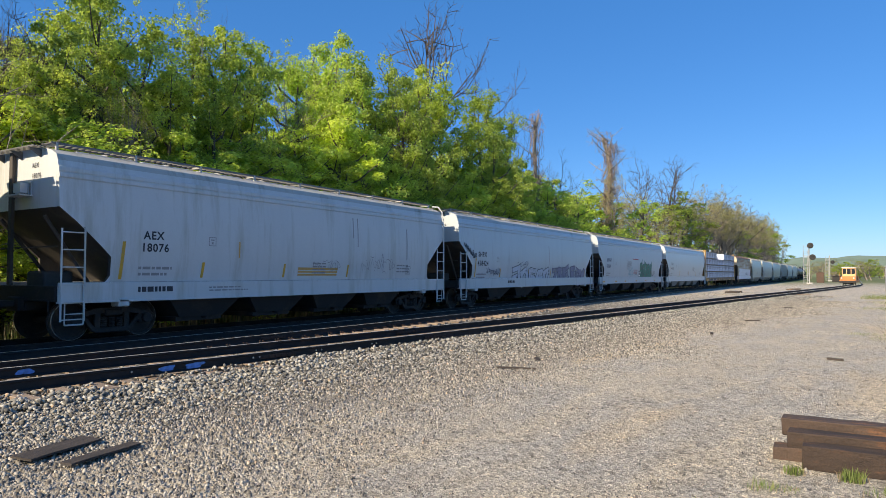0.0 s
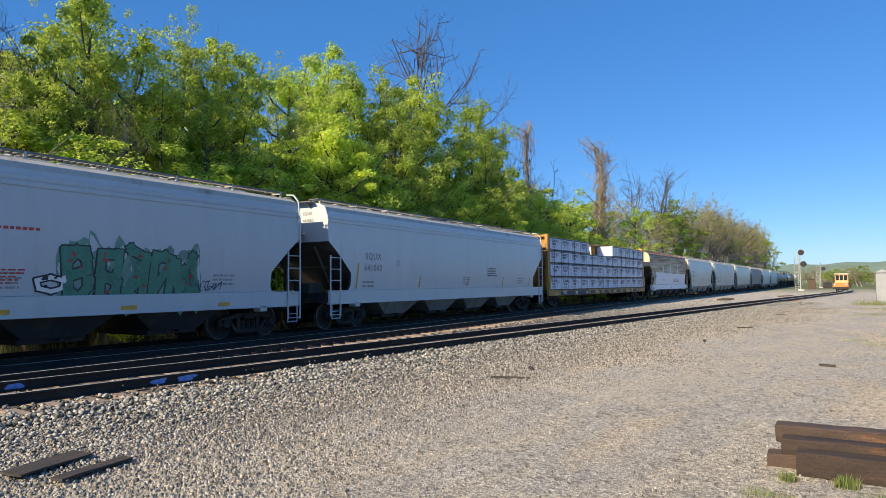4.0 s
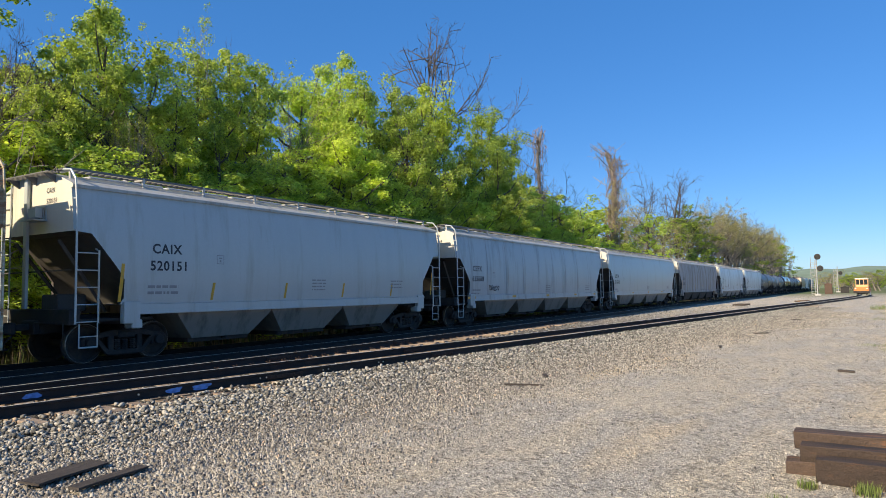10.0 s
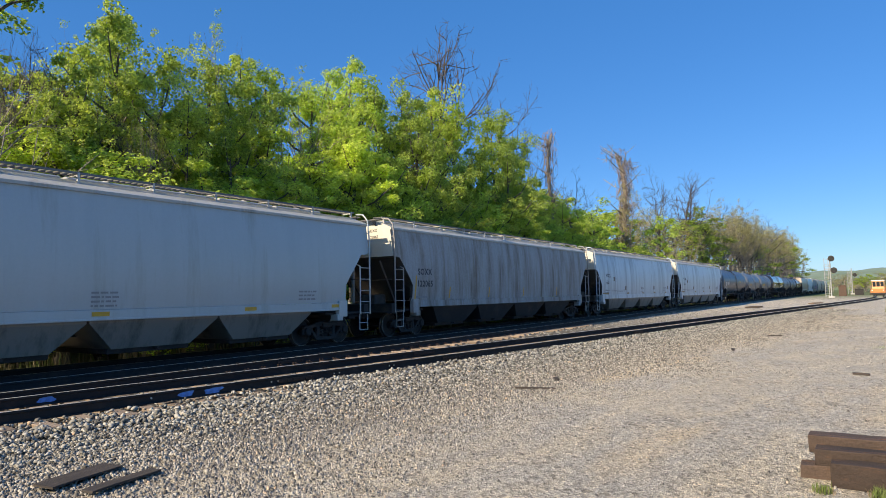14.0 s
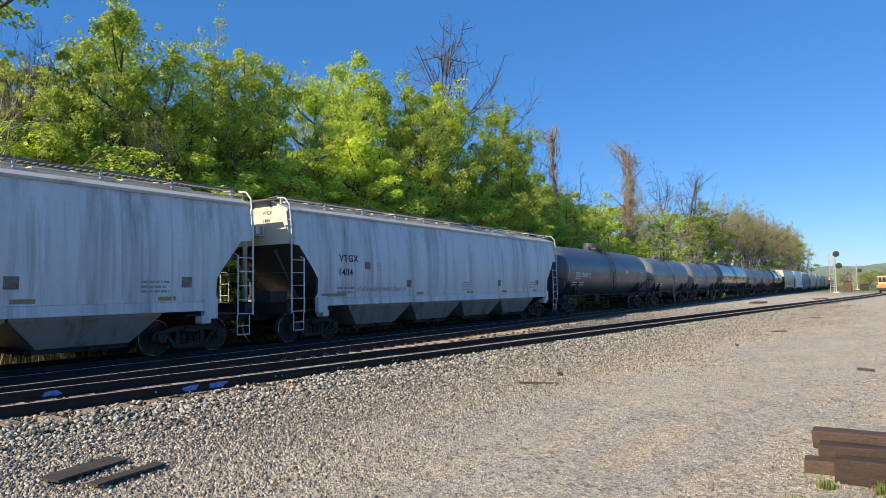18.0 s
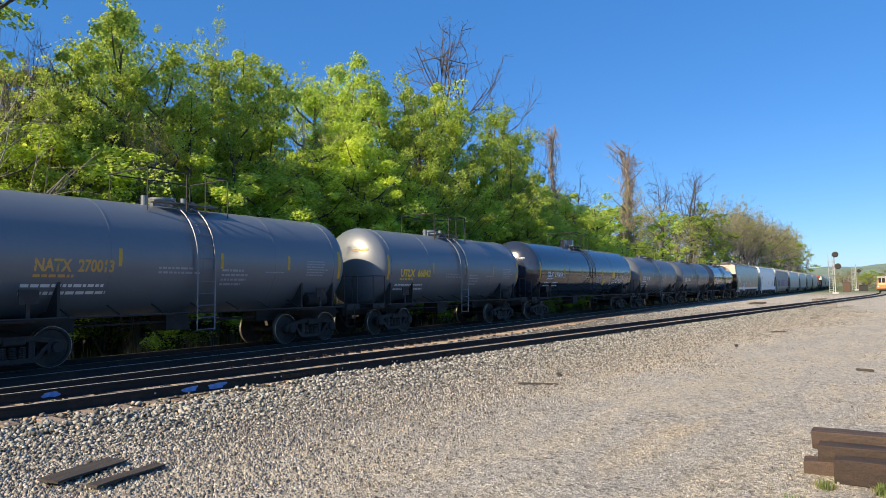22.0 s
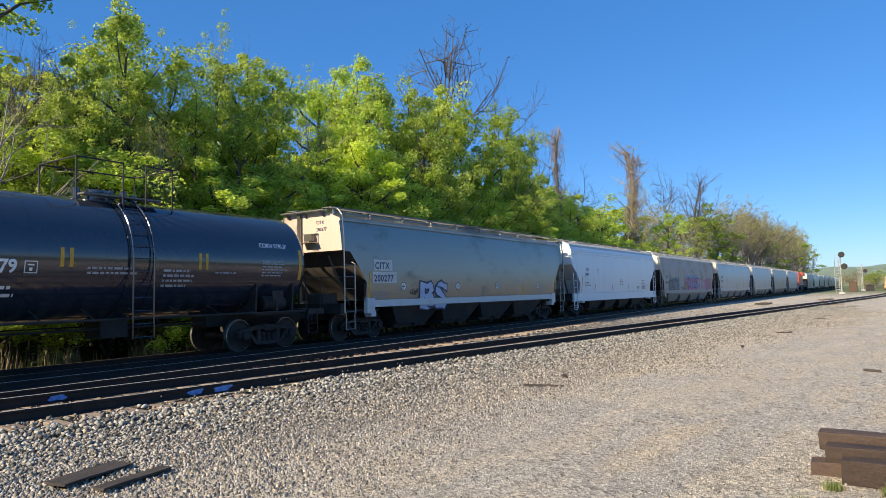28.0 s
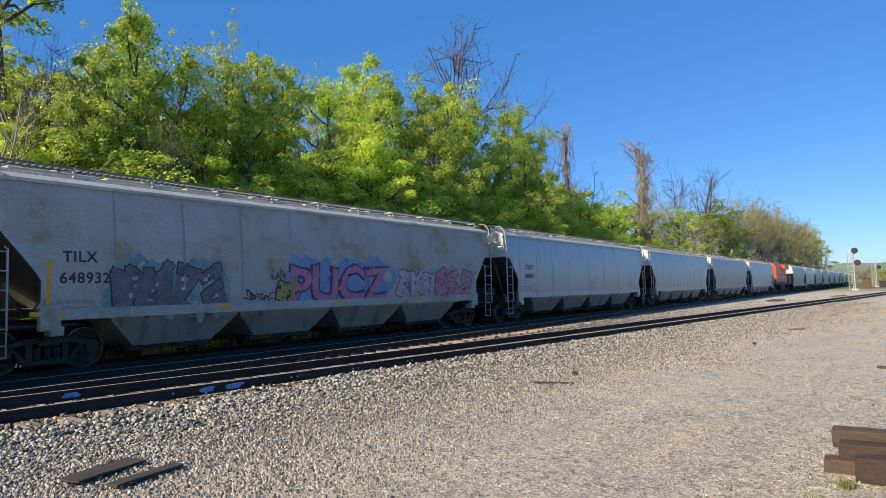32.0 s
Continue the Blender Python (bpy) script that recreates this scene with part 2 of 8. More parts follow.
def side_frame_mesh():
    bm = bmesh.new()
    y0, y1 = -0.07, 0.07
    top = [(-1.12, 0.50), (-1.02, 0.63), (-0.75, 0.66), (-0.42, 0.74), (0.42, 0.74), (0.75, 0.66), (1.02, 0.63), (1.12, 0.50), (0.98, 0.56), (0.76, 0.55), (0.42, 0.61), (-0.42, 0.61), (-0.76, 0.55), (-0.98, 0.56)]
    low = [(-0.80, 0.56), (-0.50, 0.20), (-0.42, 0.155), (0.42, 0.155), (0.50, 0.20), (0.80, 0.56), (0.66, 0.54), (0.42, 0.27), (-0.42, 0.27), (-0.66, 0.54)]
    prism(bm, top, "y", y0, y1)
    prism(bm, low, "y", y0 + 0.012, y1 - 0.012)
    for s in (-1, 1):
        prism(bm, [(s * 0.44, 0.25), (s * 0.30, 0.25), (s * 0.30, 0.63), (s * 0.44, 0.63)], "y", y0 + 0.02, y1 - 0.02)
        prism(bm, [(s * 0.70, 0.34), (s * 0.78, 0.34), (s * 0.80, 0.60), (s * 0.68, 0.60)], "y", y0 + 0.01, y1 - 0.03)
        prism(bm, [(s * 1.00, 0.36), (s * 1.10, 0.36), (s * 1.12, 0.56), (s * 1.0, 0.58)], "y", y0 + 0.01, y1 - 0.03)
    bevel(fixed(bm), 0.012)
    return mesh_of("side_frame", bm, P_TRUCK)


def spring_mesh():
    bm = bmesh.new()
    for k in (-0.2, 0.0, 0.2):
        lathe_at = [(0.075, 0.28)]
        for i in range(5):
            z = 0.285 + i * 0.048
            lathe_at += [(0.085, z + 0.012), (0.085, z + 0.034), (0.062, z + 0.042)]
        b2 = bmesh.new()
        lathe(b2, lathe_at, 7, "z")
        bmesh.ops.translate(b2, verts=b2.verts, vec=(k, 0, 0))
        me = bpy.data.meshes.new("coil")
        b2.to_mesh(me)
        b2.free()
        bm.from_mesh(me)
        bpy.data.meshes.remove(me)
    return mesh_of("spring", fixed(bm), P_TRUCK)


def bolster_mesh():
    bm = bmesh.new()
    prism(bm, [(-1.12, 0.56), (-1.12, 0.70), (-0.5, 0.86), (0.5, 0.86), (1.12, 0.70), (1.12, 0.56), (0.5, 0.42), (-0.5, 0.42)], "x", -0.22, 0.22)
    bevel(fixed(bm), 0.02)
    for s in (-1, 1):
        box(bm, s * 0.62 - 0.05, s * 0.62 + 0.05, -0.85, 0.85, 0.36, 0.46)
        for y in (-0.76, 0.76):
            box(bm, s * 0.42 - 0.03, s * 0.42 + 0.04, y - 0.06, y + 0.06, 0.28, 0.56)
    lathe_b = bmesh.new()
    lathe(lathe_b, [(0.2, 0.86), (0.2, 0.95)], 16, "z")
    me = bpy.data.meshes.new("plate")
    lathe_b.to_mesh(me)
    lathe_b.free()
    bm.from_mesh(me)
    bpy.data.meshes.remove(me)
    return mesh_of("truck", bm, P_TRUCK)


def cap_mesh():
    bm = bmesh.new()
    lathe(bm, [(0.13, 0.0), (0.13, 0.05), (0.11, 0.075), (0.03, 0.08)], 14, "y")
    return mesh_of("bearing_cap", fixed(bm), P_TRUCK, 40)


def coupler_mesh():
    bm = bmesh.new()
    box(bm, -0.62, 0.25, -0.09, 0.09, 0.80, 0.95)
    box(bm, -0.80, -0.55, -0.17, 0.17, 0.74, 0.99)
    box(bm, -0.95, -0.76, -0.02, 0.16, 0.72, 1.0)
    box(bm, -0.14, 0.02, -0.28, 0.28, 0.70, 1.03)
    bevel(fixed(bm), 0.025)
    pts = [(-0.25, 0.32, 0.75), (-0.45, 0.30, 0.55), (-0.62, 0.22, 0.42), (-0.80, 0.10, 0.40)]
    for a, b in zip(pts, pts[1:]):
        bar(bm, a, b, 0.022, 8)
    bar(bm, (-0.12, -1.45, 0.98), (-0.12, -0.2, 0.98), 0.014)
    bar(bm, (-0.12, -1.45, 0.98), (-0.12, -1.45, 0.72), 0.014)
    return mesh_of("coupler", bm, P_BLACK)


WHEELSET, SIDE_FRAME, SPRING, BOLSTER, BEARING, COUPLER = wheelset_mesh(), side_frame_mesh(), spring_mesh(), bolster_mesh(), cap_mesh(), coupler_mesh()
wheels_of = {}


def add_truck(car, x):
    """A two-axle truck under a car: bolster, cast side frames, springs, wheelsets."""
    t = part("truck", BOLSTER, None, car, "grimy cast steel truck with two axles", pose(x, 0, 0))
    for y in (-1.0, 1.0):
        part("side_frame", SIDE_FRAME, None, t, m=pose(0, y, 0))
        part("spring", SPRING, None, t, m=pose(0, y, 0))
        for dx in (-0.889, 0.889):
            part("bearing_cap", BEARING, None, t, m=pose(dx, y * 1.055, 0.457, 0, 0, 0 if y > 0 else 180))
    for dx in (-0.889, 0.889):
        w = part("wheelset", WHEELSET, None, t, "steel wheelset with bright worn rims", pose(dx, 0, 0.457))
        wheels_of.setdefault(car, []).append((w, dx, x + dx))


# ---- lettering and marks that lie on a side ----
text_cache = {}


def text_outline(txt, size, bold=0.0, squeeze=1.0, spread=1.0):
    cu = bpy.data.curves.new("lettering", "FONT")
    cu.body, cu.size, cu.offset = txt, size / 0.72, bold * size
    cu.resolution_u, cu.space_character = 3, spread
    ob = new("lettering_source", cu)
    bpy.context.view_layer.update()
    me = bpy.data.meshes.new_from_object(ob.evaluated_get(bpy.context.evaluated_depsgraph_get()))
    bm = bmesh.new()
    bm.from_mesh(me)
    bpy.data.objects.remove(ob)
    bpy.data.meshes.remove(me)
    bpy.data.curves.remove(cu)
    for v in bm.verts:
        v.co = (v.co.x * squeeze, 0, v.co.y)
    return bm


def lay(bm, x, z, side, lift=0.006):
    """Moves a mark drawn in (x, 0, z) to its place on the near side, whose y is side(z)."""
    for v in bm.verts:
        v.co = (v.co.x + x, v.co.y, v.co.z + z)
        v.co.y += side(v.co.z) - lift
    return bm


def letter(car, txt, x, z, size, mat, side, bold=0.02, squeeze=1.0, name="reporting_mark", lift=0.006, spread=1.0):
    return part(name, lay(text_outline(txt, size, bold, squeeze, spread), x, z, side, lift), mat, car)


def patch(bm, x0, x1, z0, z1, nz=4, nx=1, slant=0.0):
    g = [[bm.verts.new((x0 + (x1 - x0) * i / nx + slant * j / nz, 0, z0 + (z1 - z0) * j / nz)) for j in range(nz + 1)] for i in range(nx + 1)]
    for i in range(nx):
        for j in range(nz):
            bm.faces.new([g[i][j], g[i + 1][j], g[i + 1][j + 1], g[i][j + 1]])


def strip(car, x, z0, z1, side, w=0.1, mat=None, name="reflective_strip", lift=0.005, slant=0.0):
    bm = bmesh.new()
    patch(bm, x, x + w, z0, z1, 5, 1, slant)
    return part(name, lay(bm, 0, 0, side, lift), mat or P_YELLOW, car)


def small_print(car, x, z, w, h, rows, mat, side, seed=1, name="small_print", thick=0.45):
    """Rows of bars where the writing is too small to be read."""
    rng = random.Random(seed)
    bm = bmesh.new()
    for k in range(rows):
        zz = z + h * (1 - (k + 0.8) / rows)
        u = x
        end = x + w * rng.uniform(0.75, 1.0)
        while u < end:
            l = rng.uniform(0.05, 0.22)
            patch(bm, u, min(u + l, end), zz, zz + thick * h / rows, 1)
            u += l + 0.035
    return tagged(part(name, lay(bm, 0, 0, side), mat, car), kind="stuff")


def frame_mark(car, x, z, s, mat, side, name="stencilled_box", inner=True):
    bm = bmesh.new()
    t = 0.018
    patch(bm, x, x + s, z, z + t, 1)
    patch(bm, x, x + s, z + s - t, z + s, 1)
    patch(bm, x, x + t, z + t, z + s - t, 2)
    patch(bm, x + s - t, x + s, z + t, z + s - t, 2)
    if inner:
        patch(bm, x + 0.25 * s, x + 0.75 * s, z + 0.62 * s, z + 0.74 * s, 1)
        patch(bm, x + 0.38 * s, x + 0.62 * s, z + 0.2 * s, z + 0.45 * s, 1)
    return part(name, lay(bm, 0, 0, side), mat, car)


def blob(bm, cx, cz, rx, rz, rng, n=22, wob=0.16, square=0.5, mat=0, y=0.0):
    ph = [rng.uniform(0, 6.28) for _ in range(3)]
    ring = []
    for i in range(n):
        a = 2 * math.pi * i / n
        c, s = math.cos(a), math.sin(a)
        q = 1 / max(abs(c), abs(s)) * square + 1 - square
        r = q * (1 + wob * (math.sin(2 * a + ph[0]) * 0.5 + math.sin(3 * a + ph[1]) * 0.4 + math.sin(5 * a + ph[2]) * 0.3))
        ring.append(bm.verts.new((cx + rx * c * r, y, cz + rz * s * r)))
    bm.faces.new(ring).material_index = mat


def stroke(bm, pts, w, y=0.0):
    for k, ((ax, az), (bx, bz)) in enumerate(zip(pts, pts[1:])):
        d = Vector((bx - ax, bz - az))
        if d.length < 1e-4:
            continue
        n = Vector((-d.y, d.x)).normalized() * w / 2
        e = d.normalized() * w * 0.4
        vs = [bm.verts.new((px, y - 0.00007 * k, pz)) for px, pz in ((ax - e.x + n.x, az - e.y + n.y), (ax - e.x - n.x, az - e.y - n.y), (bx + e.x - n.x, bz + e.y - n.y), (bx + e.x + n.x, bz + e.y + n.y))]
        bm.faces.new(vs)


def spray(name, c, vary=0.25):
    return material(name, c, 0.6, 0, vary, 2.5, 10.0, scaled(c, 0.5), 0.35, bump=0)


GLYPHS = [
    [((0.1, 0.05), (0.1, 0.95), (0.8, 0.9), (0.85, 0.55), (0.15, 0.5))],
    [((0.9, 0.85), (0.3, 0.95), (0.1, 0.6), (0.85, 0.45), (0.8, 0.1), (0.1, 0.08))],
    [((0.12, 0.95), (0.1, 0.2), (0.5, 0.04), (0.9, 0.2), (0.88, 0.95))],
    [((0.15, 0.05), (0.12, 0.95)), ((0.85, 0.92), (0.2, 0.5), (0.9, 0.06))],
    [((0.5, 0.93), (0.15, 0.75), (0.12, 0.25), (0.5, 0.06), (0.88, 0.25), (0.86, 0.75), (0.5, 0.93))],
    [((0.1, 0.9), (0.9, 0.92), (0.12, 0.1), (0.9, 0.08))],
    [((0.08, 0.06), (0.45, 0.95), (0.88, 0.05)), ((0.25, 0.4), (0.75, 0.4))],
    [((0.9, 0.9), (0.15, 0.92), (0.12, 0.08), (0.88, 0.1)), ((0.15, 0.5), (0.7, 0.52))],
]


def piece(car, x0, x1, z0, z1, side, fill, line, n, seed, cloud=None, shine=None, word=""):
    """A sprayed painting: a cloud behind, n swollen angular shapes with an outline, highlights on them."""
    rng = random.Random(seed)
    w, h = (x1 - x0) / n, z1 - z0
    if cloud:
        bm = bmesh.new()
        for k in range(n * 3):
            blob(bm, x0 + (k + 0.5) * w / 3, z0 + h * rng.uniform(0.40, 0.60), w * rng.uniform(0.3, 0.5), h * rng.uniform(0.42, 0.62), rng, 20, 0.35, y=-0.0002 * k)
        part("graffiti_cloud", lay(bm, 0, 0, side, 0.004), cloud, car)
    layers = [bmesh.new(), bmesh.new(), bmesh.new()]
    if word:
        for bm, bold in zip(layers, (0.10, 0.035)):
            b2 = text_outline(word, h * 0.9, bold)
            lo, hi = min(v.co.x for v in b2.verts), max(v.co.x for v in b2.verts)
            pad = bold * h
            for v in b2.verts:
                u = (v.co.x - lo) / (hi - lo)
                v.co = (x0 - pad + (x1 - x0 + 2 * pad) * u, 0, z0 + v.co.z + 0.06 * h * math.sin(u * 19 + seed))
            me = bpy.data.meshes.new("letters")
            b2.to_mesh(me)
            b2.free()
            bm.from_mesh(me)
            bpy.data.meshes.remove(me)
    for k in range(n):
        turn = rng.choice((0, 1, 2, 3)) * math.pi / 2 + rng.uniform(-0.35, 0.35)
        lean = rng.uniform(-0.12, 0.12)
        top, foot = rng.uniform(0.9, 1.06), rng.uniform(-0.06, 0.08)
        wide = rng.uniform(0.95, 1.12)
        for line_pts in (rng.choice(GLYPHS) + rng.choice(GLYPHS)[:1] if not word else []):
            pts = [(x0 + w * (k + 0.5 + (u - 0.5 + lean * (v - 0.5)) * wide * 0.82 + rng.uniform(-0.03, 0.03)), z0 + h * (foot + (top - foot) * v)) for u, v in [(0.5 + (u - 0.5) * math.cos(turn) - (v - 0.5) * math.sin(turn), 0.5 + (u - 0.5) * math.sin(turn) + (v - 0.5) * math.cos(turn)) for u, v in line_pts]]
            t = min(0.30 * w, 0.26 * h)
            stroke(layers[0], pts, t + 0.075, -0.0004 * k)
            stroke(layers[1], pts, t, -0.0004 * k)
        if not word or shine:
            for q in range(3):
                cx, cz = x0 + w * (k + rng.uniform(0.15, 0.85)), z0 + h * rng.uniform(0.15, 0.9)
                blob(layers[2], cx, cz, 0.05 * rng.uniform(0.6, 1.6), 0.05 * rng.uniform(0.5, 1.2), rng, 9, 0.3)
    for nm, bm, mat, lift in (("graffiti_outline", layers[0], line, 0.010), ("graffiti_fill", layers[1], fill, 0.018), ("graffiti_highlight", layers[2], shine or line, 0.026)):
        if bm.verts:
            part(nm, lay(bm, 0, 0, side, lift), mat, car)


def tag_scrawl(car, x0, x1, z0, z1, side, mat, seed, w=0.03, n=16):
    """A quick scrawl of joined loops and hooks, too wild to be read."""
    rng = random.Random(seed)
    bm = bmesh.new()
    n = max(4, n)
    cell, h = (x1 - x0) / n, z1 - z0
    for k in range(n):
        tall, foot = rng.uniform(0.55, 1.05), rng.uniform(-0.1, 0.2)
        flip = rng.choice((1, -1))
        for pts in rng.choice(GLYPHS):
            pts = [(v, 0.5 + flip * (u - 0.5)) for u, v in pts]
            out = []
            for (au, av), (bu, bv) in zip(pts, pts[1:]):
                for q in range(4):
                    u, v = au + (bu - au) * q / 4, av + (bv - av) * q / 4
                    out.append((x0 + cell * (k + u * 1.15 + 0.14 * math.sin(v * 5 + k)), z0 + h * (foot + tall * v + 0.06 * math.sin(u * 6 + k))))
            stroke(bm, out, w * rng.uniform(0.7, 1.1), -0.0003 * k)
    part("graffiti_tag", lay(bm, 0, 0, side, 0.012), mat, car)


# ---- covered hoppers ----
def hopper(name, L, paint_m, label, marks=(), marks_size=0.27, marks_mat=None, style="round", bays=4, bay_mat=None, roof_mat=None, end_mat=None,
           seams=0, seam_mat=None, strips=(), strip_tall=True, grate=True, marks_at=(1.85, 2.15), sill_mat=None, sill_low=0.92, line_pitch=0.42, hollow=None):
    """A covered hopper: front corner post at x = 0, its length between the corner posts L, rails at z = 0."""
    car = thing(name, label, "freight car", group="cars of the train")
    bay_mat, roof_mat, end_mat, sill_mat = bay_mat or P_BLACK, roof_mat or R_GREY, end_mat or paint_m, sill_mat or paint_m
    seam_mat, marks_mat = seam_mat or paint_m, marks_mat or P_INK
    eave, base = 4.10, 1.36
    if style != "round":
        sill_low, eave = 1.14, 4.0

    def half(z):
        if style == "round":
            return 1.6 - 0.11 * ((z - 2.6) / 1.45) ** 2
        return 1.6 - 0.14 * ((z - 2.35) / 1.65) ** 2

    def side(z):
        return -half(min(max(z, base), eave))

    def inset(z):
        if z >= 3.02:
            return 0.0
        if z > 1.95:
            u = (3.02 - z) / 1.07
            return 0.38 + 0.87 * u if style != "round" else 1.22 * u ** 0.92
        if z > 1.5:
            return 1.22
        return 1.22 - 0.10 * (1.5 - z) / 0.14

    # body shell with cut-away ends
    zs = [base, 1.5, 1.72, 1.95, 2.15, 2.4, 2.7, *([2.98] if style != "round" else []), 3.02, 3.3, 3.6, 3.82, eave]
    prof = [(half(z), z) for z in zs]
    if style == "round":
        prof = [p for p in prof if p[1] < 3.7] + [(half(3.66), 3.66), (half(3.68) + 0.03, 3.69), (half(3.76) + 0.03, 3.77), (half(3.79), 3.80), (half(3.82) + 0.025, 3.83), (half(3.9) + 0.025, 3.91), (half(3.93), 3.94), (half(eave), eave - 0.04), (1.42, 4.2), (1.2, 4.31), (0.8, 4.40), (0.3, 4.43)]
    else:
        prof += [(half(eave) + 0.05, eave + 0.005), (half(eave) + 0.05, eave + 0.075), (1.46, 4.11), (1.0, 4.29), (0.62, 4.40), (0.3, 4.42)]
    bm = bmesh.new()
    near0, near1, far0, far1 = [], [], [], []
    for y, z in prof:
        x0, x1 = inset(z), L - inset(z)
        near0.append(bm.verts.new((x0, -y, z)))
        near1.append(bm.verts.new((x1, -y, z)))
        far0.append(bm.verts.new((x0, y, z)))
        far1.append(bm.verts.new((x1, y, z)))
    for i in range(len(prof) - 1):
        mi = 1 if prof[i][1] > eave - 0.05 else 0
        bm.faces.new([near0[i], near1[i], near1[i + 1], near0[i + 1]]).material_index = mi
        bm.faces.new([far1[i], far0[i], far0[i + 1], far1[i + 1]]).material_index = mi
    bm.faces.new([near0[-1], near1[-1], far1[-1], far0[-1]]).material_index = 1
    bm.faces.new([near1[0], near0[0], far0[0], far1[0]])
    for lo, hi, sgn, org in ((near0, far0, 1, 0), (near1, far1, -1, L)):
        rows = []
        for i, (y, z) in enumerate(prof):
            deep = org + sgn * max(inset(z), min(2.3, (3.02 - z) * 1.35 + 0.02))
            t = 0.1 if z < 3.0 else 0.0
            if z >= 3.0:
                rows.append([lo[i], hi[i]])
            else:
                a = bm.verts.new((lo[i].co.x, -y + t, z))
                b = bm.verts.new((deep, -y + t, z))
                c = bm.verts.new((deep, y - t, z))
                d = bm.verts.new((lo[i].co.x, y - t, z))
                rows.append([lo[i], a, b, c, d, hi[i]])
        for p, q in zip(rows, rows[1:]):
            if len(p) == len(q):
                for k in range(len(p) - 1):
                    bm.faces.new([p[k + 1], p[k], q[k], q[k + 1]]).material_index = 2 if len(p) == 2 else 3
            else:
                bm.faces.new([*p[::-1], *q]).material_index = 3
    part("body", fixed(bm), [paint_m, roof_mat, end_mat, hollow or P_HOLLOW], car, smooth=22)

    # sills, ladders, steps
    s0 = 0.02 if style == "round" else 1.22
    for y in (-1, 1):
        bm = bmesh.new()
        box(bm, s0, L - s0, y * 1.57 - 0.035, y * 1.57 + 0.035, sill_low, base - 0.004)
        box(bm, s0, L - s0, y * 1.55 - 0.07, y * 1.55 + 0.07, sill_low - 0.03, sill_low + 0.02)
        part("side_sill", bevel(fixed(bm), 0.008), sill_mat, car)
        if style != "round":
            for x in (1.2, L - 1.62):
                bm = bmesh.new()
                box(bm, x, x + 0.42, y * 1.54 - 0.085, y * 1.54 + 0.085, 0.9, base + 0.06)
                part("bolster_end", bevel(fixed(bm), 0.015), sill_mat, car)
    for x, end in ((0.04, 0), (L - 0.56, 1)):
        bm = bmesh.new()
        foot = 0.5 if style == "round" else 0.95
        outer, inner = (x + 0.52, x) if end else (x, x + 0.52)
        if style != "round" or end:
            for p, q in zip([(foot, -1.64), (3.5, -1.64), (4.2, -1.56), (4.42, -1.36)], [(3.5, -1.64), (4.2, -1.56), (4.42, -1.36), (4.45, -1.05)]):
                bar(bm, (outer, p[1], p[0]), (outer, q[1], q[0]), 0.026)
            for zz in (3.05, 3.75):
                bar(bm, (outer, -1.64, zz), (outer, -1.5, zz), 0.018)
        else:
            bar(bm, (outer, -1.64, foot), (outer, -1.64, 2.55), 0.024)
        bar(bm, (inner, -1.64, foot), (inner, -1.64, 2.6), 0.024)
        bar(bm, (inner, -1.64, 2.58), (inner, -1.5, 2.64), 0.018)
        z = foot + 0.04
        while z < 2.56:
            bar(bm, (x, -1.64, z), (x + 0.52, -1.64, z), 0.015)
            z += 0.385
        part("ladder", bm, paint_m, car, smooth=40)
    for x, sgn in ((-0.03, -1), (L + 0.03, 1)):
        bm = bmesh.new()
        for dy in (1.1, 1.5):
            bar(bm, (x, dy, 0.7), (x, dy, 4.3), 0.02)
        for k in range(10):
            bar(bm, (x, 1.1, 0.75 + k * 0.37), (x, 1.5, 0.75 + k * 0.37), 0.014)
        part("end_ladder", bm, paint_m, car, smooth=40)
        bm = bmesh.new()
        x1 = x - sgn * 0.0
        for q in range(4):
            u0, u1 = sorted((x1 + sgn * q * 0.07, x1 + sgn * (q * 0.07 + 0.028)))
            box(bm, u0, u1, -1.0, 1.0, 4.37, 4.40)
        for y in (-0.8, 0, 0.8):
            prism(bm, [(x1 - sgn * 0.04, 4.36), (x1 + sgn * 0.25, 4.36), (x1 - sgn * 0.04, 4.16)], "y", y - 0.02, y + 0.02)
        part("end_running_board", fixed(bm), P_GRATE, car)
        bm = bmesh.new()
        box(bm, min(x, x + sgn * 0.30), max(x, x + sgn * 0.30), -0.55, 0.1, 3.30, 3.33)
        box(bm, *sorted((x + sgn * 0.04, x + sgn * 0.2)), -0.4, -0.1, 3.38, 3.6)
        for k in range(6):
            box(bm, *sorted((x + sgn * 0.01, x + sgn * 0.03)), -0.53 + k * 0.12, -0.51 + k * 0.12, 3.33, 3.62)
        box(bm, *sorted((x + sgn * 0.005, x + sgn * 0.035)), -0.55, 0.1, 3.61, 3.64)
        part("brake_step", fixed(bm), paint_m, car)
        bm = bmesh.new()
        box(bm, min(x - sgn * 0.25, x), max(x - sgn * 0.25, x), -1.52, 1.52, 0.93, 1.28)
        part("end_sill", bevel(fixed(bm), 0.012), P_BLACK, car)
        bm = bmesh.new()
        box(bm, *sorted((x - sgn * 0.26, x - sgn * 2.1)), -1.44, 1.44, 0.98, 1.04)
        part("shear_plate", fixed(bm), P_BLACK, car)
        bm = bmesh.new()
        box(bm, *sorted((x - sgn * 0.002, x + sgn * 0.075)), 0.22, 0.36, 1.29, 4.355)
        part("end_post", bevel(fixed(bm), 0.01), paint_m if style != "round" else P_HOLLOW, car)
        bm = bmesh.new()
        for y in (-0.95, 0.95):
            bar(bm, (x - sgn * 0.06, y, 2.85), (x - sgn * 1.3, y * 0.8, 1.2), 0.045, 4)
